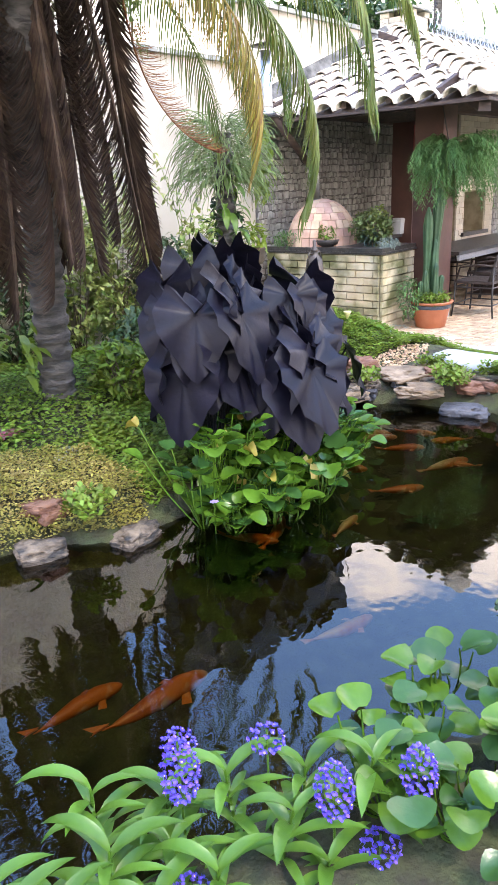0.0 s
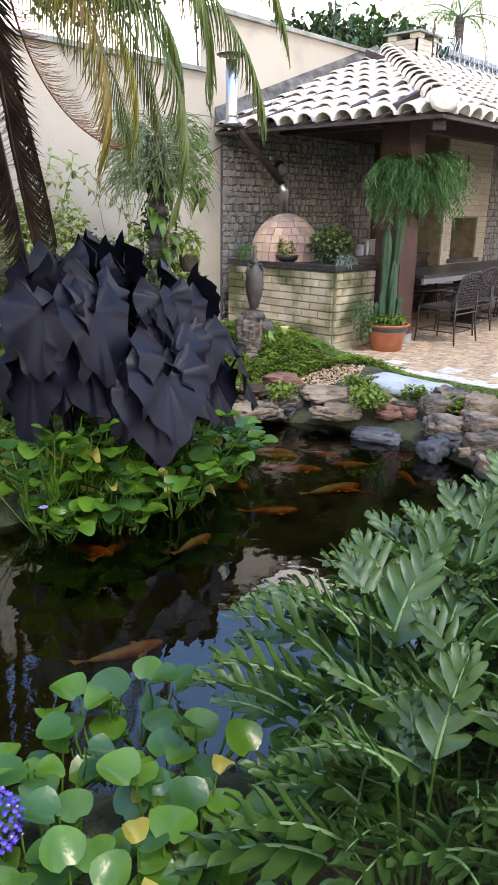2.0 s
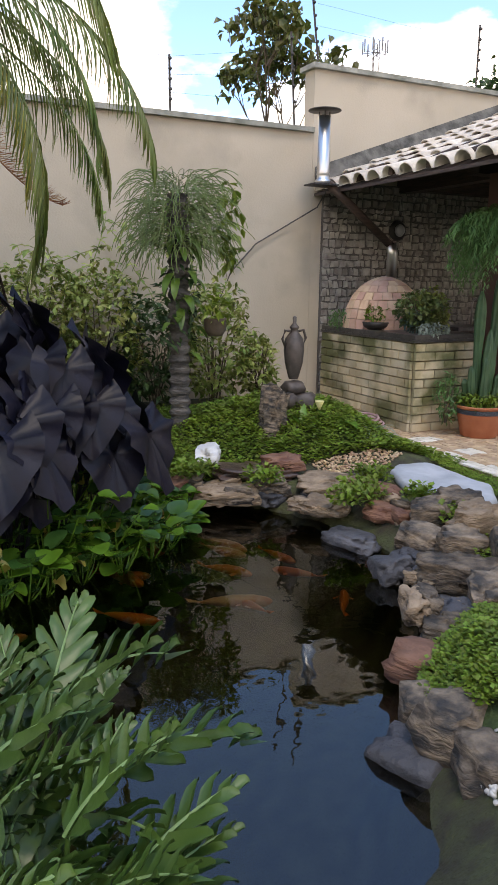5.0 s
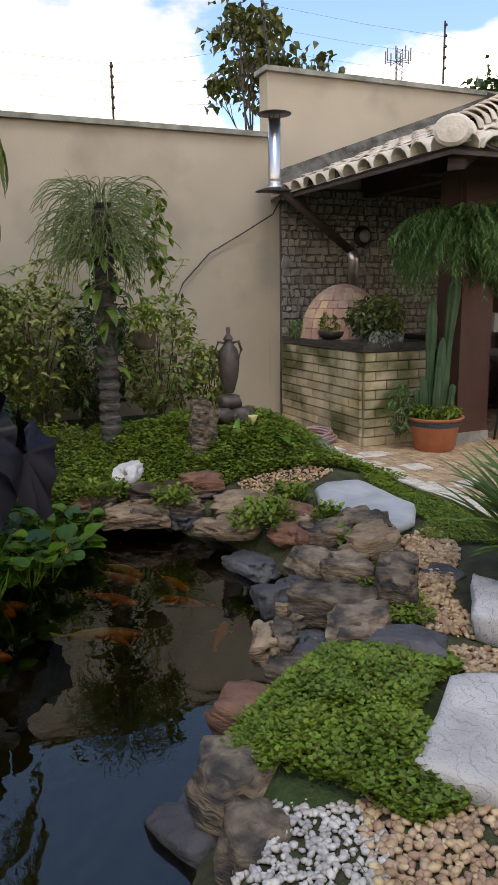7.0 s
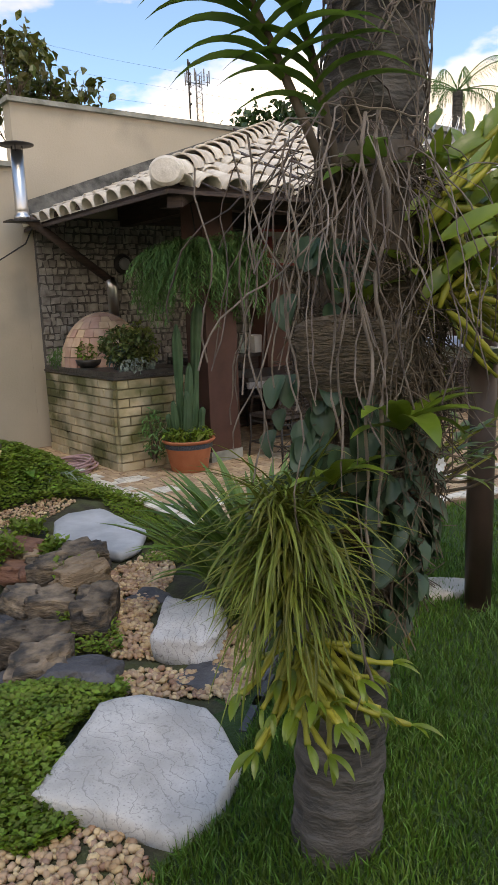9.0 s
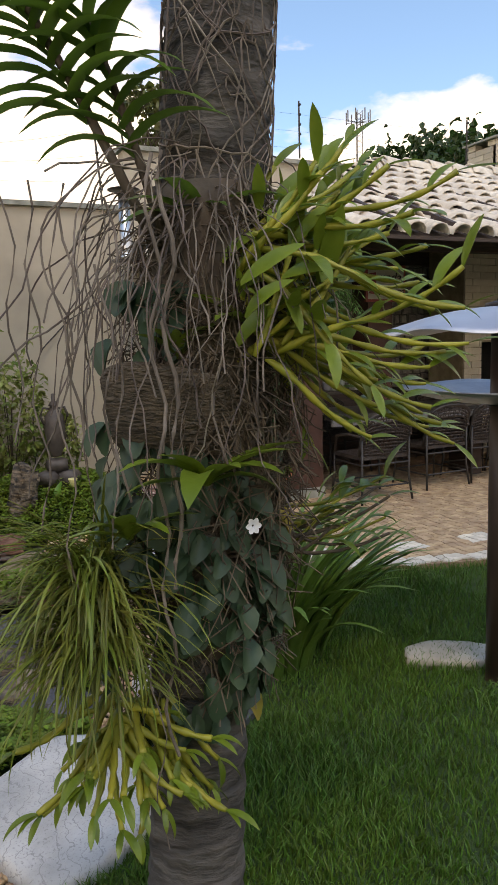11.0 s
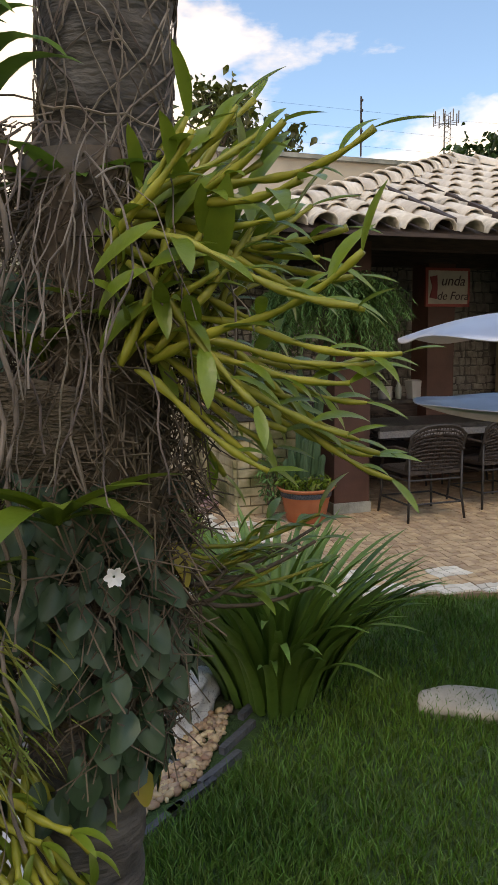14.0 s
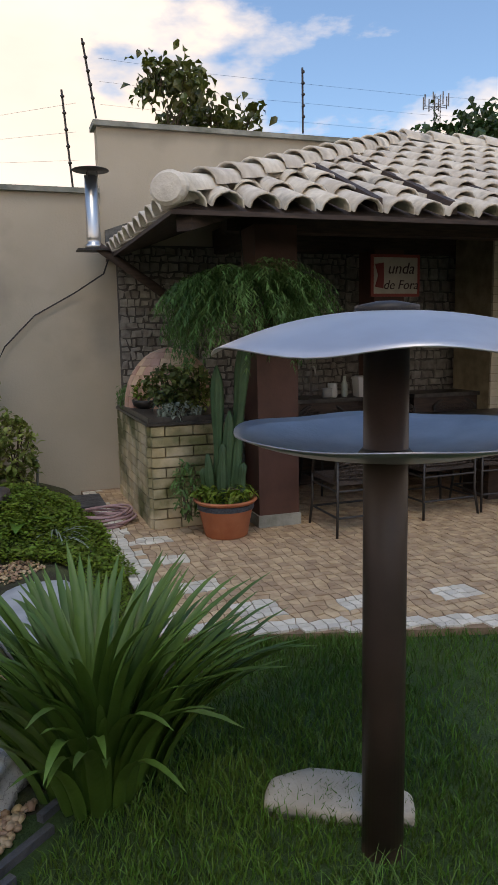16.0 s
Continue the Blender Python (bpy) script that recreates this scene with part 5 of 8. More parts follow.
M_ROOT = mat("aerial_root", (0.09, 0.072, 0.058), (0.21, 0.175, 0.145), 0.85, 12, bump=0.2, island=0.3)
M_FLOWER = mat("violet_petal", (0.13, 0.06, 0.50), (0.24, 0.14, 0.68), 0.5, 20, bump=0, island=0.25, trans=0.2)
M_TWIG = mat("brown_twig", (0.07, 0.05, 0.035), (0.13, 0.10, 0.07), 0.9, 10)


def aim(base, direction, normal=(0, 0, 1), s=1.0):
    """A matrix whose Y runs along direction and whose Z leans to normal."""
    y = Vector(direction).normalized()
    z = Vector(normal) - y * Vector(normal).dot(y)
    z = z.normalized() if z.length > 1e-4 else y.orthogonal().normalized()
    x = y.cross(z)
    m = Matrix((x, y, z)).transposed().to_4x4()
    return Matrix.Translation(base) @ m @ Matrix.Scale(s, 4)


def blade(g, L_, W, droop=0.3, fold=0.25, segs=7, shape="lance", wave=0.0, twist=0.0, m=None, mi=0, side=0.0):
    """A leaf along +Y with a folded midrib, that bends down by droop."""
    vs, rows = [], segs + 1
    y = z = 0.0
    for i in range(rows):
        u = i / segs
        a = -droop * u * 1.6 + droop * 0.35
        if i:
            y += L_ / segs * math.cos(a)
            z += L_ / segs * math.sin(a)
        if shape == "lance":
            w = W * 0.5 * (math.sin(math.pi * min(1, u * 0.93 + 0.07)) ** 0.75)
        elif shape == "strap":
            w = W * 0.5 * (1 - u ** 5) * (0.7 + 0.3 * min(1, u * 4))
        elif shape == "sword":
            w = W * 0.5 * (1 - u) ** 0.55 * (0.8 + 0.2 * min(1, u * 5))
        else:
            w = W * 0.5 * math.sqrt(max(0.0, 1 - (2 * u - 1) ** 2)) + 0.002
        f = fold * w
        wz = wave * W * math.sin(u * 17 + W * 50)
        sx = side * u * u * L_
        vs += [(sx - w, y, z + f + wz), (sx, y, z), (sx + w, y, z + f - wz)]
    if m:
        vs = [m @ Vector(p) for p in vs]
    fs = []
    for i in range(segs):
        a = i * 3
        fs += [(a, a + 1, a + 4, a + 3), (a + 1, a + 2, a + 5, a + 4)]
    g.add(vs, fs, mi)


def disc_leaf(g, L_, W, cup=0.15, notch=0.12, n=16, m=None, mi=0, wave=0.0, rings=3):
    """A broad leaf with its stalk end at the origin and its tip along +Y."""
    vs = [(0, L_ * 0.28, 0)]
    for r in range(1, rings + 1):
        s = r / rings
        for k in range(n):
            t = 2 * math.pi * k / n - math.pi / 2
            x, y = math.cos(t), math.sin(t)
            px = W * 0.5 * x * (1 - 0.22 * max(0, y))
            py = L_ * 0.5 * (y + 1) + L_ * 0.02 * max(0, y) ** 3
            if k == 0:
                py += notch * L_
            px, py = px * s, L_ * 0.28 + (py - L_ * 0.28) * s
            z = cup * (abs(px) ** 2 / max(W, 1e-3)) * 2.2 - cup * 0.9 * (max(0, py - L_ * 0.4) ** 2) / L_ + wave * math.sin(t * 5) * s
            vs.append((px, py, z))
    if m:
        vs = [m @ Vector(p) for p in vs]
    fs = [(0, 1 + k, 1 + (k + 1) % n) for k in range(n)]
    for r in range(rings - 1):
        a, b = 1 + r * n, 1 + (r + 1) * n
        fs += [(a + k, b + k, b + (k + 1) % n, a + (k + 1) % n) for k in range(n)]
    g.add(vs, fs, mi)


def heart_leaf(g, L_, W, n=26, wave=0.02, cup=0.2):
    """A large arrow-shaped leaf: stalk joins a third of the way down, lobes behind it."""
    rings, vs = 5, [(0, 0, 0)]
    for r in range(1, rings + 1):
        s = r / rings
        for k in range(n):
            t = 2 * math.pi * k / n + math.pi / 2
            c, sn = math.cos(t), math.sin(t)
            if sn >= 0:
                px, py = W * 0.5 * c * (1 - 0.42 * sn ** 2.5), L_ * 0.72 * sn * (0.72 + 0.28 * sn ** 3)
            else:
                lobe = max(0.0, 1 - abs(abs(c) - 0.62) / 0.62)
                px, py = W * 0.5 * c * (1.0 + 0.05 * lobe), -L_ * 0.36 * lobe * min(1, -sn * 1.7)
            edge = wave * math.sin(t * 9 + L_ * 20) * s ** 2 + wave * 0.6 * math.sin(t * 4 + 1) * s
            vs.append((px * s, py * s, -cup * (py * s) ** 2 * (1 if py > 0 else 0.3) + 0.35 * abs(px * s) * (0.6 - 0.4 * s) + edge))
    fs = [(0, 1 + k, 1 + (k + 1) % n) for k in range(n)]
    for r in range(rings - 1):
        a, b = 1 + r * n, 1 + (r + 1) * n
        fs += [(a + k, b + k, b + (k + 1) % n, a + (k + 1) % n) for k in range(n)]
    g.add(vs, fs)


def lobed_leaf(g, L_, lobes=8, droop=0.35, fold=0.35):
    """A deeply cut leaf: fingers on both sides of a pale midrib, webbed towards the middle."""
    spine = []
    y = z = 0.0
    N = lobes * 2 + 1
    for i in range(N):
        u = i / (N - 1)
        a = 0.25 * droop - droop * 1.7 * u
        if i:
            y += L_ / (N - 1) * math.cos(a)
            z += L_ / (N - 1) * math.sin(a)
        spine.append(Vector((0, y, z)))
    for s in (-1, 1):
        for i in range(lobes):
            u = (i + 0.5) / lobes
            a0, a1 = spine[2 * i], spine[min(N - 1, 2 * i + 2)]
            ln = L_ * (0.37 * math.sin(math.pi * min(1, 0.20 + 0.72 * u)) ** 0.8) * RNG.uniform(0.9, 1.1)
            ang = 1.0 - 0.70 * u
            d = Vector((s * math.sin(ang), math.cos(ang), 0.9 * fold))
            w = (a1 - a0).length
            mid = (a0 + a1) / 2
            side = Vector((0, 1, 0)) * 0.5 * w
            rows = [(0.0, 1.10), (0.40, 1.04), (0.58, 0.72), (0.84, 0.62), (1.0, 0.22)]
            vs = []
            for q, ww in rows:
                p = mid + d * ln * q + Vector((0, 0, -0.35 * ln * q * q + 0.05 * ln * math.sin(q * 6 + i)))
                perp = Vector((-s * math.cos(ang) * 0.5 * (q > 0.4), 1, 0)).normalized()
                vs += [p - perp * 0.5 * w * ww, p + Vector((0, 0, -0.008 * (q > 0))), p + perp * 0.5 * w * ww]
            fs = []
            for r in range(len(rows) - 1):
                a = r * 3
                fs += [(a, a + 1, a + 4, a + 3), (a + 1, a + 2, a + 5, a + 4)]
            g.add(vs, fs)
    tip = spine[-1]
    g.add([tip + Vector((-0.05 * L_, -0.04 * L_, 0.01)), tip + Vector((0.05 * L_, -0.04 * L_, 0.01)), tip + Vector((0, 0.12 * L_, -0.03))], [(0, 1, 2)])
    vs = []
    for i, p in enumerate(spine):
        r = 0.014 * L_ * (1 - 0.75 * i / N) * 1.2
        vs += [p + Vector((-r, 0, 0.006)), p + Vector((0, 0, 0.012)), p + Vector((r, 0, 0.006))]
    g.add(vs, [f for i in range(N - 1) for f in ((i * 3, i * 3 + 1, i * 3 + 4, i * 3 + 3), (i * 3 + 1, i * 3 + 2, i * 3 + 5, i * 3 + 4))], 1)


def variants(name, n, make, mats, smooth=True):
    out = []
    for _ in range(n):
        g = Geo()
        make(g)
        out.append(g.mesh(name, mats, smooth))
    return out


def put(name, me, parent, m):
    ob = new(name, me)
    ob.parent = parent
    ob.matrix_basis = m
    return ob


def stalk(g, a, b, r, bow=(0, 0, 0), segs=5, sides=5):
    a, b, bow = Vector(a), Vector(b), Vector(bow)
    pts = [a.lerp(b, i / segs) + bow * math.sin(math.pi * i / segs) for i in range(segs + 1)]
    g.tube(pts, [r * (1 - 0.4 * i / segs) for i in range(segs + 1)], sides, cap=False)


def inside(poly, x, y):
    c = False
    for i in range(len(poly)):
        (ax, ay), (bx, by) = poly[i], poly[(i + 1) % len(poly)]
        if (ay > y) != (by > y) and x < ax + (y - ay) * (bx - ax) / (by - ay):
            c = not c
    return c


# --- black taro ---
def build_taro():
    vs = variants("leaf", 6, lambda g: heart_leaf(g, 0.50, U(0.36, 0.46), wave=U(0.018, 0.034), cup=U(0.3, 0.7)), G_TARO)
    rngt = random.Random(3)
    for cx, cy, n, hi in ((3.72, 3.50, 20, 1.25), (4.18, 3.10, 20, 1.08), (3.52, 3.15, 17, 1.05), (4.42, 3.25, 8, 0.75), (3.87, 2.80, 13, 0.8)):
        z0 = ground_z(cx, cy) if pond_distance(cx, cy) > 0 else -0.2
        c = thing("black_taro", (cx, cy, z0), "black-purple elephant ear plant with drooping arrow leaves", "plant", "black elephant ears at the pond")
        for k in range(n):
            a = rngt.uniform(-2.9, 0.6) if k % 3 else rngt.uniform(0, 6.28)
            r = rngt.uniform(0.10, 0.42)
            h = hi * rngt.uniform(0.55, 1.0) - z0
            if cy - 0.5 * r < 3.0:
                r *= 0.8
            top = Vector((r * math.cos(a), r * math.sin(a), h))
            g = Geo()
            stalk(g, (rngt.uniform(-0.06, 0.06), rngt.uniform(-0.06, 0.06), 0), top, 0.013, (0, 0, 0.05 * h), 6)
            part("stem", g, G_TARO, c, smooth=True)
            d = Vector((math.cos(a) * 0.45, math.sin(a) * 0.45, -rngt.uniform(0.7, 1.5)))
            nrm = Vector((math.cos(a), math.sin(a), 0.5))
            put("leaf", vs[k % 6], c, aim(top, d, nrm, rngt.uniform(0.75, 1.2)))


build_taro()


# --- water hyacinths ---
def build_hyacinths():
    va = variants("leaf", 5, lambda g: disc_leaf(g, 0.125, U(0.125, 0.145), cup=U(0.15, 0.5), n=16), G_HYA)
    vb = variants("leaf", 3, lambda g: disc_leaf(g, 0.12, U(0.12, 0.14), cup=U(0.15, 0.5), n=16), G_HYB)
    vy = variants("leaf", 2, lambda g: disc_leaf(g, 0.09, 0.085, cup=1.2, n=12, wave=0.006), G_YLEAF)
    r4 = random.Random(21)
    spots = []
    bed = [(3.0, 2.95), (3.1, 2.6), (3.5, 2.38), (3.9, 2.45), (4.4, 2.7), (4.8, 2.95), (5.2, 3.40), (5.0, 3.7), (4.5, 3.45), (3.9, 3.2), (3.4, 3.05)]
    while len(spots) < 70:
        x, y = r4.uniform(2.7, 5.2), r4.uniform(2.35, 3.75)
        if inside(bed, x, y) and all(math.hypot(x - a, y - b) > 0.10 for a, b, _, _ in spots):
            spots.append((x, y, 1.0, r4.uniform(0.08, 0.26) + (0.26 if y > 2.75 else 0.0) if x < 4.4 else r4.uniform(0.06, 0.18)))
    near = []
    area2 = [(1.28, 0.78), (1.5, 1.0), (1.9, 0.85), (2.1, 0.55), (2.1, 0.2), (1.75, 0.1), (1.35, 0.35)]
    while len(near) < 20:
        x, y = r4.uniform(1.2, 2.1), r4.uniform(0.1, 1.0)
        if inside(area2, x, y) and all(math.hypot(x - a, y - b) > 0.09 for a, b, _, _ in near):
            near.append((x, y, 0.80, r4.uniform(0.08, 0.22)))
    for i, (x, y, s, hgt) in enumerate(spots + near):
        z0 = WATER_Z if pond_distance(x, y) < 0 else ground_z(x, y)
        c = thing("water_hyacinth", (x, y, z0 - 0.02), "floating water hyacinth with glossy round green leaves" if s == 1 else "tall water hyacinth with large round leaves on the bank", "water plant", "water hyacinths in the pond" if s == 1 else "water hyacinths on the near bank")
        stems = Geo()
        n = 11 if s == 1 else 8
        for k in range(n):
            a = r4.uniform(0, 6.28)
            tilt = r4.uniform(0.2, 1.0)
            h = (hgt + 0.06) * r4.uniform(0.25, 1.1)
            top = Vector((math.cos(a) * h * tilt * 0.8, math.sin(a) * h * tilt * 0.8, h))
            stalk(stems, (0.015 * math.cos(a), 0.015 * math.sin(a), 0), top, 0.006 * s, (0.02 * math.cos(a), 0.02 * math.sin(a), 0), 4)
            up = r4.uniform(-0.2, 0.9)
            d = Vector((math.cos(a), math.sin(a), up))
            nrm = Vector((-math.cos(a) * up, -math.sin(a) * up, 1))
            pool = vy if r4.random() < 0.05 else (vb if r4.random() < 0.35 else va)
            put("leaf", pool[r4.randrange(len(pool))], c, aim(top, d, nrm, s * r4.uniform(0.75, 1.15)))
        part("stalk_bundle", stems, G_HYA, c, "upright pale green stalks", smooth=True, kind="stuff")
    for x, y, z in ((3.05, 2.66, 0.0), (4.3, 2.95, 0.05)):
        c = thing("hyacinth_flower", (x, y, WATER_Z), "small pale violet hyacinth flower among the leaves", "flower")
        g = Geo()
        g.tube([(0, 0, 0), (0, 0, 0.19 + z)], 0.004, 5)
        part("stalk", g, G_HYA, c)
        for k in range(7):
            g = Geo()
            a = k * 0.9
            disc_leaf(g, 0.028, 0.02, m=aim((0, 0, 0.19 + z), (math.cos(a), math.sin(a), 0.3)), n=8, rings=2)
            part("petal", g, mat("pale_violet", (0.42, 0.30, 0.66), bump=0, trans=0.2) if k == 0 and x < 3.1 else bpy.data.materials["pale_violet"], c)


build_hyacinths()


# --- flowering plants on the near bank ---
def build_flowering():
    vl = variants("leaf", 5, lambda g: blade(g, 0.21, U(0.030, 0.044), droop=U(0.3, 1.2), fold=0.5, segs=9, side=U(-0.2, 0.2), wave=0.03), G_LANCE)
    r5 = random.Random(31)
    flowers = [(0.98, 1.17, 0.36, 0.19), (1.16, 0.80, 0.35, 0.15), (1.34, 0.66, 0.33, 0.14), (1.19, 1.04, 0.32, 0.06), (1.12, 1.32, 0.22, 0.08), (0.85, 1.02, 0.10, 0.07), (1.22, 0.70, 0.14, 0.08), (0.70, 1.10, 0.12, 0.06)]
    pl = [(0.95, 1.17), (0.80, 1.32), (1.10, 1.07), (1.05, 0.92), (0.70, 1.17), (0.90, 0.97), (1.25, 0.97), (0.55, 1.37), (0.75, 1.02), (0.60, 1.17), (1.15, 0.82), (0.45, 1.22), (1.0, 1.30), (0.35, 1.37), (1.32, 0.82)]
    for i, (x, y) in enumerate(pl):
        z0 = WATER_Z - 0.03
        c = thing("flowering_plant", (x, y, z0), "leafy bright green plant with lance leaves at the water edge", "plant", "flowering plants on the near bank")
        H = r5.uniform(0.22, 0.42)
        g = Geo()
        lean = Vector((r5.uniform(-0.05, 0.05), r5.uniform(-0.05, 0.05), H))
        stalk(g, (0, 0, 0), lean, 0.007, (0.01, 0.01, 0))
        part("stem", g, G_LANCE, c, smooth=True)
        for k in range(15):
            a = k * 2.4 + r5.uniform(-0.3, 0.3)
            t = 0.12 + 0.88 * k / 14
            up = 0.15 + 0.9 * t * r5.uniform(0.6, 1.2)
            d = Vector((math.cos(a), math.sin(a), up))
            put("leaf", vl[k % 5], c, aim(lean * t, d, (-math.cos(a) * 0.3, -math.sin(a) * 0.3, 1), r5.uniform(0.65, 1.12)))
    for x, y, zt, ln in flowers:
        z0, zt = WATER_Z, zt - 0.08
        c = thing("flower_spike", (x, y, z0), "dense violet-blue flower spike with yellow centres", "flower", "violet flower spikes on the near bank")
        g = Geo()
        stalk(g, (0, 0, 0), (0, 0, zt - z0), 0.005)
        part("stalk", g, G_LANCE, c, smooth=True)
        g, ge = Geo(), Geo()
        n = int(620 * ln)
        for k in range(n):
            u = (k + 0.5) / n
            a = k * 2.39996
            r = 0.043 * math.sin(math.pi * (0.12 + 0.80 * u)) + r5.uniform(-0.004, 0.006)
            p = Vector((r * math.cos(a), r * math.sin(a), zt - z0 - ln + u * ln))
            for q in range(3):
                b = a + q * 2.1
                disc_leaf(g, 0.013, 0.012, m=aim(p, (math.cos(a) + 0.7 * math.cos(b), math.sin(a) + 0.7 * math.sin(b), 0.2 + 0.5 * math.sin(b)), (math.cos(a), math.sin(a), 0.2)), n=6, rings=1)
            if k % 6 == 0:
                ge.lathe([(0.001, -0.002), (0.003, 0), (0.001, 0.003)], 5, tuple(p + Vector((math.cos(a), math.sin(a), 0)) * 0.008))
        part("petals", g, M_FLOWER, c, kind="stuff")
        part("stamens", ge, mat("stamen_yellow", (0.7, 0.5, 0.08), bump=0) if "stamen_yellow" not in bpy.data.materials else bpy.data.materials["stamen_yellow"], c, kind="stuff")


build_flowering()


# --- lobed leaf bank ---
def build_xanadu():
    vx = variants("leaf", 7, lambda g: lobed_leaf(g, 0.27, lobes=6, droop=U(0.2, 0.8), fold=U(0.2, 0.6)), [G_XAN, G_VEIN])
    r6 = random.Random(77)
    spots = [(2.1, 0.14), (2.25, 0.05), (2.05, -0.15), (2.4, 0.25), (2.55, -0.1), (2.65, 0.2), (2.9, 0.0), (2.9, 0.3), (3.1, 0.15), (3.05, -0.2), (2.8, -0.4), (2.35, -0.35), (1.85, -0.12), (2.1, -0.42), (2.55, -0.6)]
    for i, (x, y) in enumerate(spots):
        if x < 1.9 and y > 0.3:
            continue
        z0 = max(ground_z(x, y), WATER_Z - 0.05)
        c = thing("split_leaf_philodendron", (x, y, z0), "bushy green philodendron with deeply lobed leaves", "plant", "philodendrons on the near bank")
        st = Geo()
        n = 20
        for k in range(n):
            a = k * 2.4 + r6.uniform(-0.3, 0.3)
            t = (k + 0.5) / n
            h = (0.44 * (1 - 0.6 * t) + r6.uniform(0, 0.12)) * smooth(1.3, 2.4, x + 0.3) + 0.03 - (z0 + 0.05)
            rr = 0.05 + 0.20 * t
            top = Vector((rr * math.cos(a), rr * math.sin(a), h))
            stalk(st, (0.01 * math.cos(a), 0.01 * math.sin(a), 0), top, 0.006, (0, 0, 0.03))
            up = 1.5 - 1.3 * t + r6.uniform(-0.15, 0.25)
            put("leaf", vx[r6.randrange(7)], c, aim(top, (math.cos(a), math.sin(a), up), (-math.cos(a) * 0.4, -math.sin(a) * 0.4, 1), r6.uniform(0.75, 1.15)))
        part("stalk_bundle", st, G_XAN, c, "arching green leaf stalks", smooth=True, kind="stuff")


build_xanadu()


# --- creeping plants, pebbles, lawn ---
def scatter(name, poly, n, size, z_of, material, label, seed, lift=0.02, category="ground cover", up=0.5, leaf_aspect=0.8):
    """Many small folded leaves over an area."""
    poly = area(poly)
    rng = np.random.RandomState(seed)
    xs = [p[0] for p in poly]
    ys = [p[1] for p in poly]
    pts = []
    while len(pts) < n:
        x, y = rng.uniform(min(xs), max(xs)), rng.uniform(min(ys), max(ys))
        if inside(poly, x, y):
            pts.append((x, y, z_of(x, y) + rng.uniform(0, lift)))
    P = np.array(pts)
    a = rng.uniform(0, 2 * np.pi, n)
    e = rng.uniform(0.0, 1.1, n) * up
    s = size * rng.uniform(0.6, 1.3, n)
    d = np.stack([np.cos(a) * np.cos(e), np.sin(a) * np.cos(e), np.sin(e)], 1)
    sd = np.stack([-np.sin(a), np.cos(a), rng.uniform(-0.4, 0.4, n)], 1)
    w = s * leaf_aspect * 0.5
    v0, v2 = P, P + d * s[:, None]
    mid = P + d * (s * 0.5)[:, None] - np.array([0, 0, 1]) * (s * 0.1)[:, None]
    v1, v3 = mid + sd * w[:, None] + np.array([0, 0, 1]) * (s * 0.2)[:, None], mid - sd * w[:, None] + np.array([0, 0, 1]) * (s * 0.2)[:, None]
    V = np.stack([v0, v1, v2, v3], 1).reshape(-1, 3)
    me = bpy.data.meshes.new(name)
    me.from_pydata(V.tolist(), [], [f for i in range(n) for f in ((4 * i, 4 * i + 1, 4 * i + 2), (4 * i, 4 * i + 2, 4 * i + 3))])
    me.materials.append(material)
    return tagged(new(name, me), label, category, kind="stuff")


def mound(cx, cy, rx, ry, h, base=0.0):
    cx, cy = settle(cx, cy)

    def f(x, y):
        r = math.hypot((x - cx) / rx, (y - cy) / ry)
        return ground_z(x, y) + h * max(0.0, 1 - r * r) * (1 + 0.35 * noise.noise(Vector((x * 7, y * 7, 1.0)))) + 0.01
    return f


def mound_base(name, poly_c, r, h, material, label):
    """The dark body under a cushion of creeping plants."""
    cx, cy = settle(*poly_c)
    g = Geo()
    n, rings = 40, 10
    vs = [(cx, cy, ground_z(cx, cy) + h * 0.8)]
    for i in range(1, rings + 1):
        u = i / rings
        for k in range(n):
            t = 2 * math.pi * k / n
            x, y = cx + r[0] * u * math.cos(t), cy + r[1] * u * math.sin(t)
            vs.append((x, y, ground_z(x, y) + h * 0.85 * (1 - u * u) * (1 + 0.35 * noise.noise(Vector((x * 7, y * 7, 1.0)))) - (0.06 if i == rings else 0.0)))
    fs = [(0, 1 + k, 1 + (k + 1) % n) for k in range(n)] + [(1 + i * n + k, 1 + (i + 1) * n + k, 1 + (i + 1) * n + (k + 1) % n, 1 + i * n + (k + 1) % n) for i in range(rings - 1) for k in range(n)]
    g.add(vs, fs)
    return tagged(part(name, g, material, smooth=True), label, "ground cover", kind="stuff")


# plain dark green for the solid fill bodies below the scattered leaves
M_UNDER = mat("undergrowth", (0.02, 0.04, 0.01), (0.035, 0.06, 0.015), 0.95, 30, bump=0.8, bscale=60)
mound_base("creeping_mound", (5.12, 0.62), (0.52, 0.42), 0.09, M_UNDER, "solid dark green body under bright creeping groundcover")
scatter("creeping_plants", [(4.62, 0.44), (4.75, 0.70), (5.0, 0.98), (5.35, 1.12), (5.75, 1.02), (5.80, 0.78), (5.5, 0.62), (5.28, 0.42), (5.22, 0.06), (5.0, 0.02), (4.85, 0.18)], 20000, 0.021, mound(5.12, 0.62, 0.6, 0.5, 0.10), G_COVER, "bright green creeping groundcover beside the white slab", 1, 0.05)
mound_base("planted_mound", (6.45, 4.75), (1.0, 0.85), 0.16, M_UNDER, "solid dark green body filling the planted mound")
scatter("creeping_plants", [(5.2, 3.95), (5.9, 3.80), (6.5, 3.80), (7.1, 3.45), (7.55, 3.45), (7.55, 5.4), (6.9, 5.7), (5.6, 5.7), (5.2, 4.8)], 34000, 0.030, mound(6.45, 4.75, 1.05, 0.9, 0.19), G_COVER, "dense green creeping plants round the fountain", 2, 0.07)
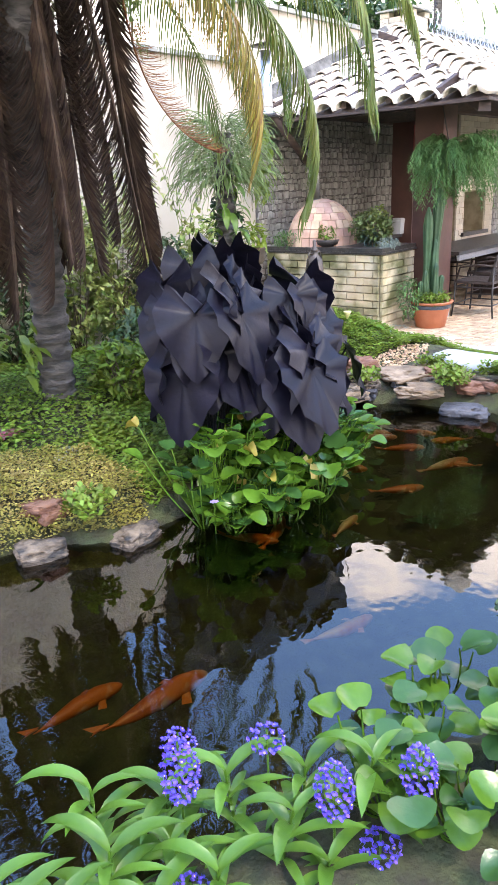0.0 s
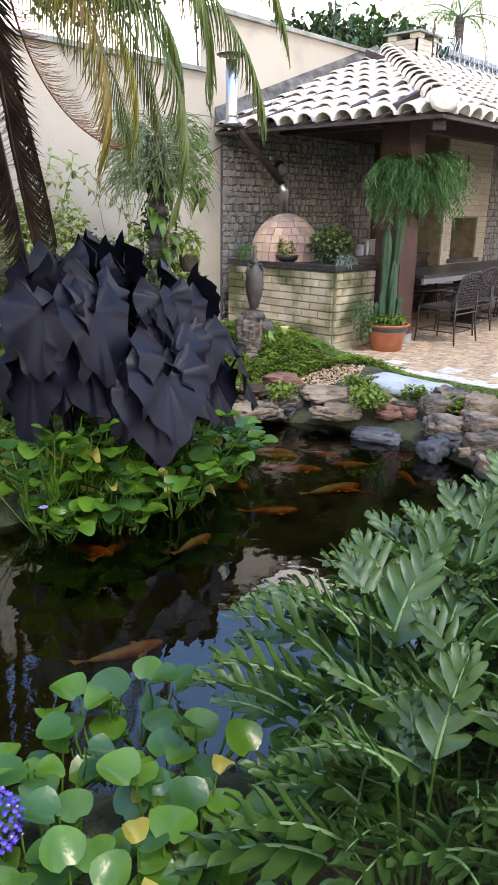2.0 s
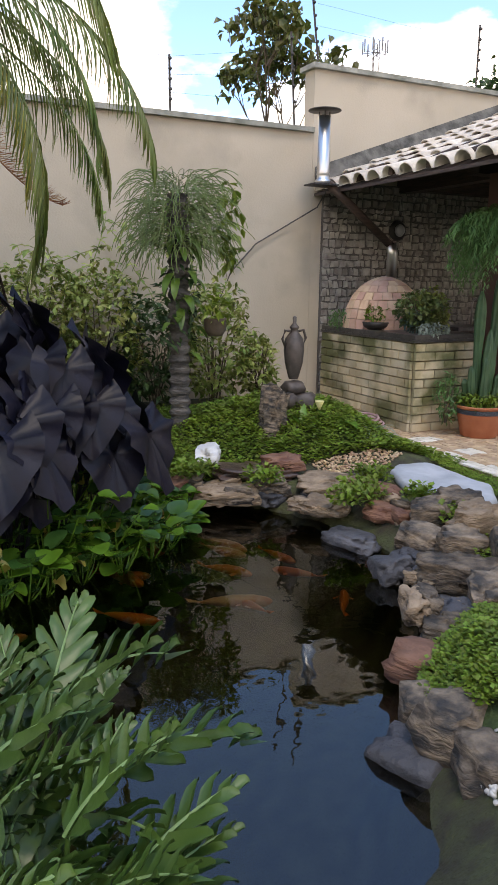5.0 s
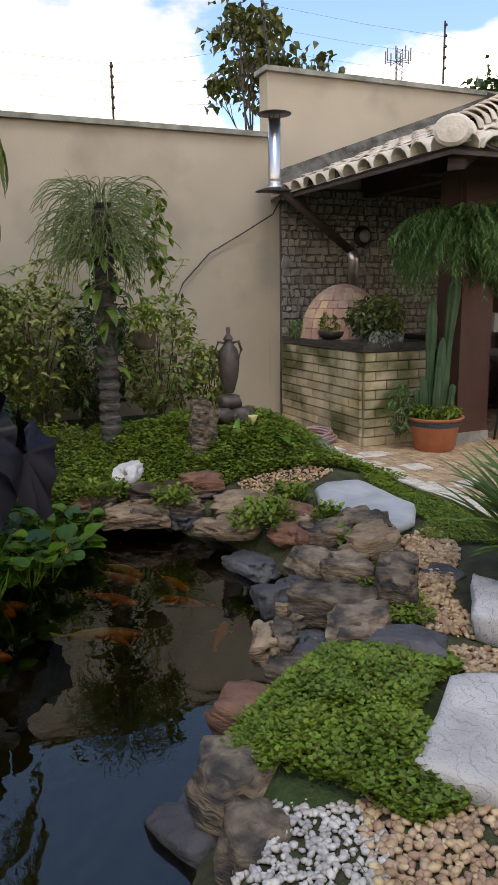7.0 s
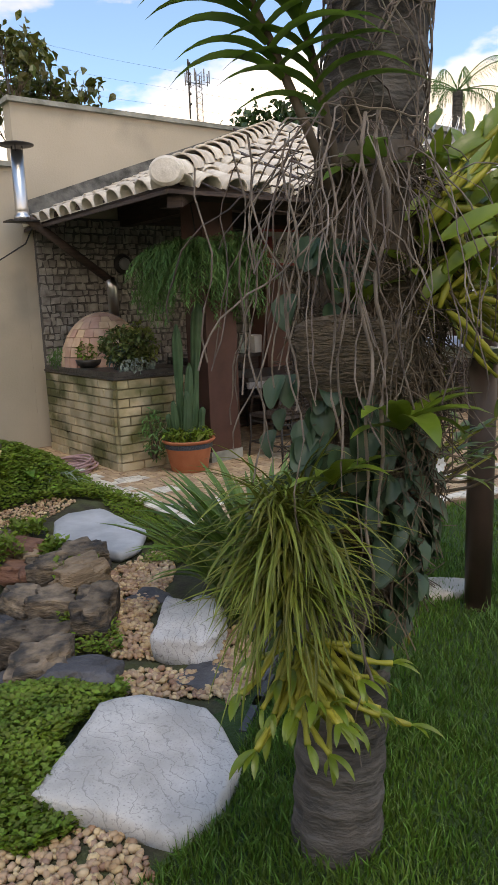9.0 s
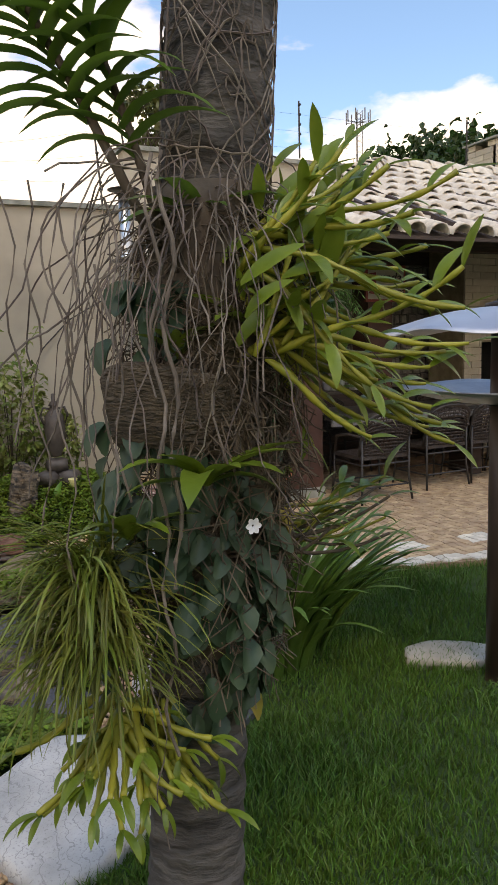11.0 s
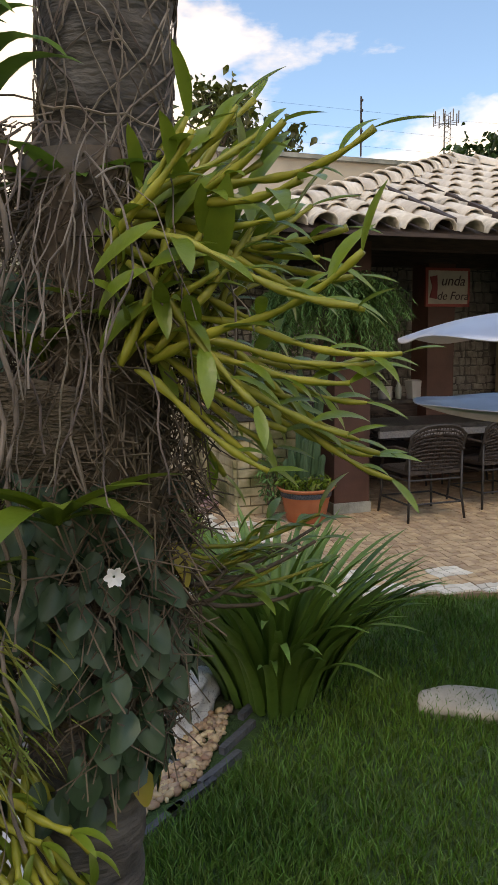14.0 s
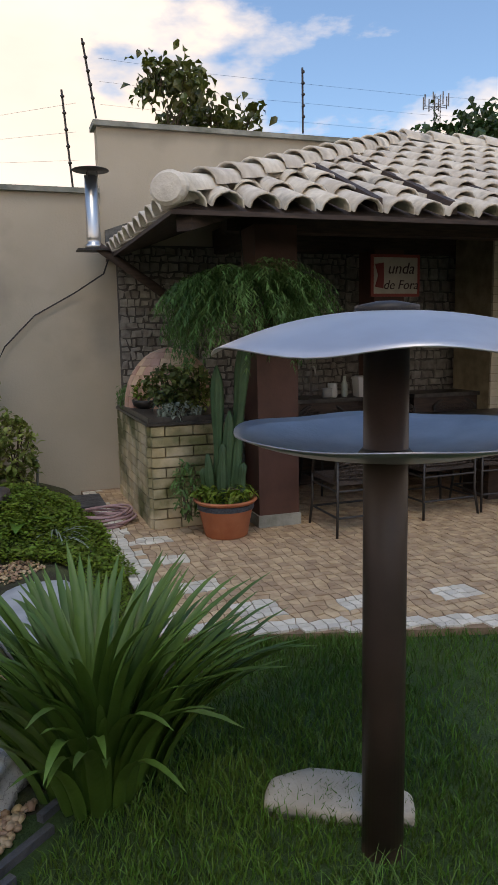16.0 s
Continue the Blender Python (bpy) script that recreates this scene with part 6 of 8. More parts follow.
scatter("creeping_plants", [(6.98, 2.45), (7.05, 3.4), (7.5, 3.5), (7.55, 2.15), (7.1, 1.9), (6.7, 2.2)], 9000, 0.018, lambda x, y: ground_z(x, y) + 0.01, G_COVER, "low yellow-green plants along the patio edge", 3, 0.03)
scatter("golden_groundcover", [(1.0, 3.95), (1.6, 3.65), (2.2, 3.4), (2.7, 3.0), (2.95, 3.3), (3.0, 3.9), (2.5, 4.2), (1.2, 4.6), (0.4, 4.5)], 26000, 0.019, mound(2.0, 3.9, 1.3, 0.9, 0.08), G_GOLD, "golden-green creeping groundcover on the far bank", 4, 0.04)
scatter("creeping_plants", [(0.0, 4.6), (1.2, 4.5), (2.6, 4.1), (3.1, 3.8), (3.6, 4.3), (4.4, 4.6), (5.2, 4.4), (5.4, 5.4), (4.0, 6.3), (0.0, 6.3)], 30000, 0.034, mound(3.0, 5.2, 3.0, 1.2, 0.10), G_COVER, "deep green creeping plants under the palm", 5, 0.08)
scatter("creeping_plants", [(2.85, 3.1), (3.3, 3.15), (3.8, 3.35), (4.3, 3.6), (4.9, 3.85), (5.4, 3.7), (5.3, 4.5), (4.2, 4.7), (3.0, 4.0)], 16000, 0.034, lambda x, y: ground_z(x, y) + 0.01, G_COVER, "green creeping plants under the black leaves", 7, 0.06)
scatter("gravel_weeds", [(5.75, 1.25), (6.0, 1.15), (6.25, 1.75), (6.1, 1.85), (5.85, 1.6)], 1500, 0.022, lambda x, y: ground_z(x, y) + 0.02, G_COVER, "small weeds between the rocks and gravel", 6, 0.06)
for k, (x, y) in enumerate(((5.92, 2.88), (6.25, 2.62), (5.55, 3.42), (6.35, 3.2), (5.2, 3.75), (6.2, 2.12), (5.75, 2.75), (2.35, 3.2))):
    scatter("rock_fern", [(x - 0.13, y - 0.11), (x + 0.13, y - 0.11), (x + 0.13, y + 0.11), (x - 0.13, y + 0.11)], 260, 0.04, lambda a, b: 0.03, G_COVER, "small leafy plant growing between the rocks", 20 + k, 0.10, category="plant", up=0.9)


def pebbles(name, poly, n, size, mats, label, seed):
    """Rounded pebbles heaped in a layer."""
    poly = area(poly)
    rng = random.Random(seed)
    bm = bmesh.new()
    bmesh.ops.create_icosphere(bm, subdivisions=1, radius=1)
    base = [v.co.copy() for v in bm.verts]
    faces = [tuple(v.index for v in f.verts) for f in bm.faces]
    bm.free()
    gs = [Geo() for _ in mats]
    xs, ys = [p[0] for p in poly], [p[1] for p in poly]
    k = 0
    while k < n:
        x, y = rng.uniform(min(xs), max(xs)), rng.uniform(min(ys), max(ys))
        if not inside(poly, x, y):
            continue
        s = size * rng.uniform(0.6, 1.35)
        m = Matrix.Translation((x, y, ground_z(x, y) + s * 0.45 + rng.uniform(0, size * 0.5))) @ Euler((rng.uniform(-0.5, 0.5), rng.uniform(-0.5, 0.5), rng.uniform(0, 6.28))).to_matrix().to_4x4()
        sc = (s, s * rng.uniform(0.6, 0.9), s * rng.uniform(0.45, 0.7))
        gs[k % len(mats)].add([m @ Vector((p.x * sc[0], p.y * sc[1], p.z * sc[2])) for p in base], faces)
        k += 1
    for g, mt, lab in zip(gs, mats, label):
        tagged(new(name, g.mesh(name, mt, True)), lab, "pebbles", kind="stuff")


M_PEB = mat("tan_pebble", (0.32, 0.20, 0.10), (0.50, 0.37, 0.23), 0.6, 12, bump=0.1, island=0.3)
M_PEBW = mat("white_pebble", (0.36, 0.34, 0.31), (0.54, 0.52, 0.48), 0.6, 12, bump=0.1, island=0.2)
pebbles("gravel", [(5.72, 1.02), (6.05, 0.98), (6.35, 0.6), (6.1, 0.48), (5.9, 0.62), (5.7, 0.85)], 420, 0.017, [M_PEB], ["tan rounded pebbles beside the veined slab"], 1)
pebbles("gravel", [(5.95, 1.15), (6.15, 1.0), (6.3, 1.4), (6.85, 2.0), (6.95, 2.35), (6.6, 2.25), (6.35, 2.1), (6.25, 1.8), (6.05, 1.5)], 1500, 0.017, [M_PEB], ["tan rounded gravel bed beside the rocks"], 2)
pebbles("gravel", [(6.1, 3.5), (6.6, 3.4), (6.9, 3.5), (6.8, 3.75), (6.2, 3.85)], 500, 0.013, [M_PEB], ["small tan gravel behind the flagstones"], 3)
pebbles("pebbles", [(4.62, 0.36), (4.85, 0.24), (4.9, 0.08), (4.75, -0.25), (4.45, -0.35), (4.45, 0.05)], 850, 0.0125, [M_PEBW], ["white rounded pebbles at the pond corner"], 4)
pebbles("pebbles", [(4.9, 0.2), (5.15, 0.16), (5.3, 0.02), (5.25, -0.35), (4.8, -0.4), (4.75, -0.1)], 800, 0.0155, [M_PEB], ["large tan pebbles beside the creeping plants"], 5)

LAWN = area([(5.15, -0.30), (5.55, -0.18), (5.75, 0.05), (6.1, 0.30), (6.55, 0.62), (7.0, 1.05), (7.3, 1.55), (7.5, 2.40), (11.6, 1.1), (22, 1.1), (22, -13.9), (-2, -13.9), (0, -3.2), (4.2, -0.75)])


def build_lawn():
    rng = np.random.RandomState(9)
    spots = []
    for (x0, x1, y0, y1, n) in ((4.6, 8.4, -0.9, 2.45, 88000), (8.4, 12.5, -0.9, 2.2, 32000), (5.2, 6.8, -0.7, 0.8, 14000)):
        xs, ys = rng.uniform(x0, x1, n), rng.uniform(y0, y1, n)
        spots.append(np.stack([xs, ys], 1))
    P = np.concatenate(spots)
    keep = np.array([inside(LAWN, x, y) and not (abs(x - 7.78) < 0.07 and abs(y - 0.64) < 0.07) for x, y in P])
    P = P[keep]
    n = len(P)
    z = np.array([ground_z(x, y) for x, y in P])
    h = 0.042 * rng.uniform(0.5, 1.5, n)
    h = h * (1 + 0.35 * np.sin(P[:, 0] * 3.1) * np.sin(P[:, 1] * 4.3))
    a = rng.uniform(0, 6.283, n)
    lean = rng.uniform(0.1, 1.0, n) * h
    w = 0.0026
    dx, dy = np.cos(a), np.sin(a)
    b = rng.uniform(0, 6.283, n)
    A = np.stack([P[:, 0] - w * np.cos(b), P[:, 1] - w * np.sin(b), z - 0.004], 1)
    B = np.stack([P[:, 0] + w * np.cos(b), P[:, 1] + w * np.sin(b), z - 0.004], 1)
    C = np.stack([P[:, 0] + dx * lean * 0.4 + w * 0.8 * np.cos(b), P[:, 1] + dy * lean * 0.4 + w * 0.8 * np.sin(b), z + h * 0.6], 1)
    D = np.stack([P[:, 0] + dx * lean * 0.4 - w * 0.8 * np.cos(b), P[:, 1] + dy * lean * 0.4 - w * 0.8 * np.sin(b), z + h * 0.6], 1)
    T = np.stack([P[:, 0] + dx * lean, P[:, 1] + dy * lean, z + h], 1)
    V = np.stack([A, B, C, D, T], 1).reshape(-1, 3)
    me = bpy.data.meshes.new("lawn")
    fs = []
    for i in range(n):
        k = 5 * i
        fs.append((k, k + 1, k + 2, k + 3))
        fs.append((k + 3, k + 2, k + 4))
    me.from_pydata(V.tolist(), [], fs)
    me.materials.append(M_LAWN)
    tagged(new("lawn", me), "short dense green lawn grass", "grass", kind="stuff")
    g = Geo()
    for (x0, y0, n2) in ((5.3, -0.1, 60), (5.65, -0.15, 60), (5.15, 0.15, 40), (5.75, 0.02, 50), (7.6, 0.42, 50), (7.75, 0.45, 50), (6.0, -0.2, 40)):
        for k in range(n2):
            aa = U(0, 6.28)
            blade(g, U(0.08, 0.17), 0.005, droop=U(0.4, 1.2), segs=4, shape="sword", m=aim((x0 + U(-0.13, 0.13), y0 + U(-0.1, 0.1), -0.01), (math.cos(aa) * 0.5, math.sin(aa) * 0.5, 1), (-math.cos(aa), -math.sin(aa), 0.5)))
    tagged(part("grass_tufts", g, M_LAWN), "long grass tufts round the stones and trunk", "grass", kind="stuff")


build_lawn()
for k, (x, y, r) in enumerate(((5.98, 0.27, 38), (6.2, 0.42, 36), (6.43, 0.60, 38), (6.62, 0.78, 42), (6.82, 0.97, 44))):
    g = Geo()
    g.box(-0.12, -0.014, -0.03, 0.12, 0.014, 0.008)
    ob = tagged(part("edging_block", g, M_SLATE, at=(x, y, 0.0)), "thin dark grey edging block along the lawn", "edging", "edging blocks along the lawn")
    ob.rotation_euler = (0, 0, radians(r))
pebbles("gravel", [(5.95, 0.34), (6.3, 0.55), (6.75, 1.0), (6.5, 1.0), (6.2, 0.75)], 420, 0.018, [M_PEB], ["tan rounded pebbles along the lawn edging"], 7)


# --- sword-leaved clump ---
def build_sword_clump():
    vs = variants("leaf", 6, lambda g: blade(g, 0.64, 0.054, droop=U(0.15, 1.0), fold=0.7, segs=9, shape="sword", side=U(-0.12, 0.12)), G_AGAVE)
    r7 = random.Random(5)
    c = thing("sword_leaf_clump", (6.95, 1.06, -0.02), "dense clump of long green sword leaves in the gravel", "plant")
    for k in range(190):
        a, t = r7.uniform(0, 6.28), r7.random() ** 0.7
        b = Vector((0.24 * t * math.cos(a), 0.24 * t * math.sin(a), 0))
        d = Vector((math.cos(a) * (0.08 + 0.50 * t), math.sin(a) * (0.08 + 0.50 * t), 1.5 - 0.3 * t))
        put("leaf", vs[k % 6], c, aim(b, d, (-math.cos(a), -math.sin(a), 0.6), r7.uniform(0.95, 1.4)))


build_sword_clump()


# --- palm trunk with orchids ---
def on_trunk(name, at, label, category="", group=""):
    c = thing(name, at, label, category, group)
    c.location = (at[0] + 0.20, at[1] + 0.19, at[2] + 0.04)
    return c


def build_trunk():
    c = thing("palm_trunk", (5.88, -0.26, -0.05), "thick grey ringed palm trunk wrapped in thin aerial roots", "palm tree")
    c.location = (6.02, -0.19, 0.05)
    axis = [(0, 0, 0), (0.01, -0.005, 0.25), (0.035, -0.015, 0.7), (0.07, -0.035, 1.3), (0.11, -0.05, 2.0), (0.145, -0.07, 2.8), (0.20, -0.09, 4.2), (0.26, -0.12, 6.0)]

    def at(z):
        for (x0, y0, z0), (x1, y1, z1) in zip(axis, axis[1:]):
            if z <= z1:
                t = (z - z0) / (z1 - z0)
                return Vector((x0 + (x1 - x0) * t, y0 + (y1 - y0) * t, z))
        return Vector(axis[-1])
    g = Geo()
    sides, vs = 36, []
    zs = np.arange(0, 5.95, 0.028)
    for z in zs:
        p = at(z)
        base_r = 0.112 + 0.012 * math.exp(-z * 6) - 0.002 * z
        for k in range(sides):
            t = 2 * math.pi * k / sides
            n = noise.noise(Vector((math.cos(t) * 4, math.sin(t) * 4, z * 1.6)))
            fib = noise.noise(Vector((math.cos(t) * 14, math.sin(t) * 14, z * 3)))
            ring = 0.0045 * math.sin(z * 62 + 1.5 * n)
            r = base_r + 0.008 * n + 0.006 * fib + ring
            vs.append((p.x + r * math.cos(t), p.y + r * math.sin(t), z))
    m = len(zs)
    g.add(vs, [(i * sides + k, i * sides + (k + 1) % sides, (i + 1) * sides + (k + 1) % sides, (i + 1) * sides + k) for i in range(m - 1) for k in range(sides)])
    part("trunk", g, M_BARK, c, "grey fibrous ringed bark", smooth=True)
    # net of thin roots on the bark
    r8 = random.Random(8)
    g = Geo()
    for k in range(330):
        t, z, pts = r8.uniform(0, 6.28), r8.uniform(1.3, 3.4), []
        dt, dz = r8.uniform(-0.28, 0.28), r8.choice((-1, 1)) * r8.uniform(0.004, 0.045)
        for _ in range(r8.randint(8, 22)):
            p, r = at(z), 0.112 - 0.002 * z + 0.010
            pts.append((p.x + r * math.cos(t), p.y + r * math.sin(t), z))
            t += dt + r8.uniform(-0.12, 0.12)
            z += dz + r8.uniform(-0.012, 0.012)
            if not 1.2 < z < 3.8:
                break
        if len(pts) > 3:
            g.tube(pts, r8.uniform(0.0011, 0.0026), 4, cap=False)
    part("root_net", g, M_ROOT, c, "thin grey roots netted over the bark", kind="stuff")
    # tangle of roots below the fan orchid
    g = Geo()
    f = Vector((-0.10, -0.20, 0))
    for k in range(95):
        a = r8.uniform(-3.9, 0.1)
        p = Vector((0.06 + 0.12 * math.cos(a), -0.04 + 0.12 * math.sin(a), r8.uniform(1.62, 1.86)))
        d = Vector((math.cos(a) * r8.uniform(0.2, 1.0) - 0.25, math.sin(a) * r8.uniform(0.2, 0.7), r8.uniform(-0.3, 0.3)))
        pts = [p.copy()]
        for s in range(r8.randint(6, 18)):
            d = (d * 0.86 + Vector((r8.uniform(-0.30, 0.30), r8.uniform(-0.30, 0.30), r8.uniform(-0.62, 0.12)))).normalized()
            p = p + d * 0.036
            pts.append(p.copy())
        g.tube(pts, r8.uniform(0.0009, 0.0022), 5, cap=False)
    part("root_tangle", g, M_ROOT, c, "tangled pale grey hanging roots", kind="stuff")
    for x, y, z0, z1, r in ((-0.10, -0.22, 1.80, 0.62, 0.006), (-0.08, -0.24, 1.80, 0.95, 0.007), (-0.17, -0.20, 1.72, 1.15, 0.004), (-0.24, -0.16, 1.75, 1.2, 0.004), (-0.30, -0.12, 1.76, 1.1, 0.0035), (-0.34, -0.14, 1.74, 1.25, 0.003), (0.02, -0.22, 1.72, 1.2, 0.004), (-0.27, -0.2, 1.7, 0.98, 0.003), (0.08, -0.21, 1.7, 1.3, 0.004), (-0.13, -0.22, 1.2, 0.42, 0.0025), (-0.38, -0.08, 1.7, 1.3, 0.003), (-0.2, -0.25, 1.6, 1.05, 0.004)):
        pts, k = [], 0
        z = z0
        while z > z1:
            pts.append((x + 0.012 * math.sin(k * 1.3 + x * 40), y + 0.01 * math.cos(k * 0.9), z))
            z -= 0.05
            k += 1
        g = Geo()
        g.tube(pts, r * 0.62, 7, cap=False)
        part("hanging_root", g, M_ROOT, c, "long pale root hanging straight down")
    # fibrous dark mat between the roots and the lower plants
    g = Geo()
    for k in range(1500):
        a, z = r8.uniform(-3.4, -0.1), r8.uniform(0.75, 1.75)
        p = at(z)
        rr = 0.125 + 0.05 * math.sin(math.pi * (z - 0.7) / 1.1)
        q = Vector((p.x + rr * math.cos(a), p.y + rr * math.sin(a), z))
        pts = [q, q + Vector((U(-0.05, 0.05), U(-0.05, 0.05), U(-0.06, 0.03))), q + Vector((U(-0.08, 0.08), U(-0.07, 0.05), U(-0.13, 0.0)))]
        g.tube(pts, 0.0016, 3, cap=False)
    part("fibre_mat", g, M_TWIG, c, "dark matted root fibres", kind="stuff")
    g = Geo()
    prof = []
    for i in range(14):
        z = 0.80 + i * 0.075
        prof.append((0.112 + 0.014 * math.sin(math.pi * i / 13), z))
    g.lathe(prof, 28, (0.07, -0.055, 0))
    for i, p in enumerate(g.v):
        e = noise.noise(Vector(p) * 9) * 0.03
        g.v[i] = (p[0] * (1 + e * 3), p[1] * (1 + e * 3), p[2])
    part("root_pad", g, M_TWIG, c, "dark spongy pad of old roots", smooth=True)

    # bark basket
    b = on_trunk("bark_basket", (5.80, -0.49, 1.25), "half-round coir bark basket tied to the trunk", "basket")
    g = Geo()
    n, vs = 24, []
    for z, r in ((0, 0.10), (0.03, 0.125), (0.10, 0.135), (0.155, 0.142), (0.17, 0.138), (0.165, 0.12), (0.10, 0.11)):
        for k in range(n + 1):
            t = math.pi + math.pi * k / n
            e = 0.006 * noise.noise(Vector((math.cos(t) * 9, math.sin(t) * 9, z * 40)))
            vs.append(((r + e) * 1.12 * math.cos(t), (r + e) * 0.9 * math.sin(t) + 0.02, z + 0.02 * math.sin(t * 2)))
    w = n + 1
    g.add(vs, [(i * w + k, i * w + k + 1, (i + 1) * w + k + 1, (i + 1) * w + k) for i in range(6) for k in range(n)])
    part("shell", g, mat("coir", (0.06, 0.045, 0.03), (0.13, 0.10, 0.07), 0.95, 20, bump=1.0, bscale=45, stretch=(1, 1, 4)), b, smooth=True)

    # fan orchid
    v = on_trunk("fan_orchid", (5.77, -0.47, 1.66), "large dark green fan orchid with two-ranked strap leaves", "orchid")
    vs2 = variants("leaf", 4, lambda g: blade(g, 0.30, 0.062, droop=U(0.75, 1.25), fold=0.4, segs=8, shape="strap"), G_VANDA)
    R = Vector((0.80, -0.60, 0))
    for j, (dx, dz, ln, side) in enumerate(((-0.52, 1.0, 0.62, 0), (-0.30, 1.0, 0.42, 1))):
        g = Geo()
        d = (R * dx + Vector((-0.1, -0.18, dz))).normalized()
        pts = [Vector((0.02 * j, 0, 0)) + d * ln * t + Vector((0, 0, 0.03 * math.sin(t * 3))) for t in (0, 0.25, 0.5, 0.75, 1.0)]
        g.tube(pts, [0.011, 0.010, 0.009, 0.008, 0.006], 8)
        part("stem", g, M_TWIG, v, smooth=True)
        n = 22 if j == 0 else 14
        for k in range(n):
            t = 0.42 + 0.60 * k / n
            s = 1 if k % 2 else -1
            p = Vector((0.02 * j, 0, 0)) + d * ln * t
            out = (R * s * (1.0 if k < n - 6 else 0.55) + Vector((0, -0.25, 0)) + d * (0.30 + 0.8 * t))
            put("leaf", vs2[k % 4], v, aim(p, out, d + Vector((0, 0, 0.2)), r8.uniform(0.62, 0.86) * (0.75 + 0.25 * math.sin(math.pi * t))))
    v2 = on_trunk("strap_orchid", (5.86, -0.47, 1.68), "small strap-leaved orchid at the root tangle", "orchid")
    for k in range(9):
        a = -2.9 + k * 0.45
        put("leaf", vs2[k % 4], v2, aim((0, 0, 0), (math.cos(a), -0.3 + 0.3 * math.sin(a), 0.75), (0, -0.2, 1), r8.uniform(0.5, 0.9)))

    # broad light green orchids
    vo = variants("leaf", 4, lambda g: blade(g, 0.17, 0.042, droop=U(0.4, 1.0), fold=0.35, segs=7), G_ORCH)
    for x, y, z, n, s, up, lab in ((5.79, -0.52, 1.44, 6, 0.7, 0.8, "small green orchid growing in the bark basket"), (5.92, -0.55, 1.50, 5, 0.8, 0.4, "small green orchid growing in the bark basket"), (5.80, -0.62, 1.20, 9, 1.15, 0.35, "bright green orchid with arching pointed leaves"), (5.66, -0.56, 1.10, 6, 0.9, 0.4, "bright green orchid with arching pointed leaves")):
        o = on_trunk("leafy_orchid", (x, y, z), lab, "orchid", "leafy orchids on the palm trunk")
        for k in range(n):
            a = -math.pi * 1.05 + (k + 0.5) * math.pi * 1.1 / n
            put("leaf", vo[k % 4], o, aim((0, 0, 0), (math.cos(a), math.sin(a) * 0.7, up + r8.uniform(-0.1, 0.5)), (-math.cos(a) * 0.3, 0.2, 1), s * r8.uniform(0.8, 1.2)))
    # cattleya-like upright leaves and yellow canes
    y_ = on_trunk("cane_orchid", (5.93, -0.56, 1.58), "yellow-green cane orchid with jointed stems spreading outward", "orchid")
    vb = variants("leaf", 4, lambda g: blade(g, 0.20, 0.055, droop=U(0.1, 0.6), fold=0.3, segs=7), G_ORCH)
    for k in range(30):
        a = r8.uniform(-1.9, 0.55)
        up = r8.uniform(0.15, 1.25)
        put("leaf", vb[k % 4], y_, aim((r8.uniform(-0.08, 0.26), r8.uniform(-0.12, 0.08), r8.uniform(-0.12, 0.18)), (math.cos(a) * 0.8, math.sin(a) * 0.6, up), (-math.cos(a), -0.6, 0.6), r8.uniform(0.45, 0.8)))
    for k in range(60):
        a = r8.uniform(-1.15, 0.5)
        el = r8.uniform(-0.75, 0.75) if k % 3 else r8.uniform(0.5, 1.2)
        L_ = r8.uniform(0.22, 0.42) * (1.0 if el < 0.5 else 0.7)
        p = Vector((r8.uniform(-0.04, 0.10), r8.uniform(-0.08, 0.06), r8.uniform(-0.16, 0.12)))
        d = Vector((math.cos(a) * math.cos(el), math.sin(a) * math.cos(el) * 0.7, math.sin(el)))
        pts, rad = [p.copy()], [0.005]
        n = int(L_ / 0.02)
        for s in range(n):
            d = (d + Vector((0, 0, 0.05 if s > n * 0.45 else -0.045)) + Vector((U(-0.06, 0.06), U(-0.06, 0.06), U(-0.03, 0.03)))).normalized()
            p = p + d * 0.02
            pts.append(p.copy())
            rad.append(0.0072 * (1 + 0.30 * math.sin(s * 1.57)) * (1 - 0.35 * s / n))
        g = Geo()
        g.tube(pts, rad, 7)
        part("cane", g, G_CANE, y_, smooth=True)
        for q in range(r8.randint(2, 6)):
            i = max(0, len(pts) - 1 - q * 3)
            b2 = r8.uniform(0, 6.28)
            put("leaf", vb[q % 4], y_, aim(pts[i], d + Vector((math.cos(b2) * 0.6, math.sin(b2) * 0.4, math.sin(b2) * 0.5)), (0, -0.3, 1), r8.uniform(0.3, 0.55)))
    # thin brown branching orchid canes, lower right
    o = on_trunk("twiggy_orchid", (6.0, -0.45, 1.05), "thin brown orchid stems with a few green leaves", "orchid")
    for k in range(16):
        a, el = r8.uniform(-1.0, 0.4), r8.uniform(-0.25, 0.45)
        e = Vector((math.cos(a), math.sin(a) * 0.6, el)) * r8.uniform(0.15, 0.34)
        g = Geo()
        stalk(g, (0, 0, U(-0.06, 0.06)), e, 0.0055, (0, 0, -0.03))
        part("stem", g, M_TWIG if k % 2 else G_CANE, o, smooth=True)
        for q in range(3):
            b2 = r8.uniform(0, 6.28)
            put("leaf", vo[q % 4], o, aim(e * (0.7 + 0.15 * q), e.normalized() + Vector((math.cos(b2), math.sin(b2), 0.4)) * 0.7, (0, 0, 1), r8.uniform(0.35, 0.6)))
    g = Geo()
    for k in range(6):
        a = k * 1.05
        disc_leaf(g, 0.018, 0.014, m=aim((6.08, -0.46, 1.16), (math.cos(a), -0.4, math.sin(a)), (0, -1, 0)), n=8, rings=1)
    tagged(part("orchid_flower", g, mat("white_petal", (0.75, 0.74, 0.72), bump=0)), "small white orchid flower on the trunk", "flower")

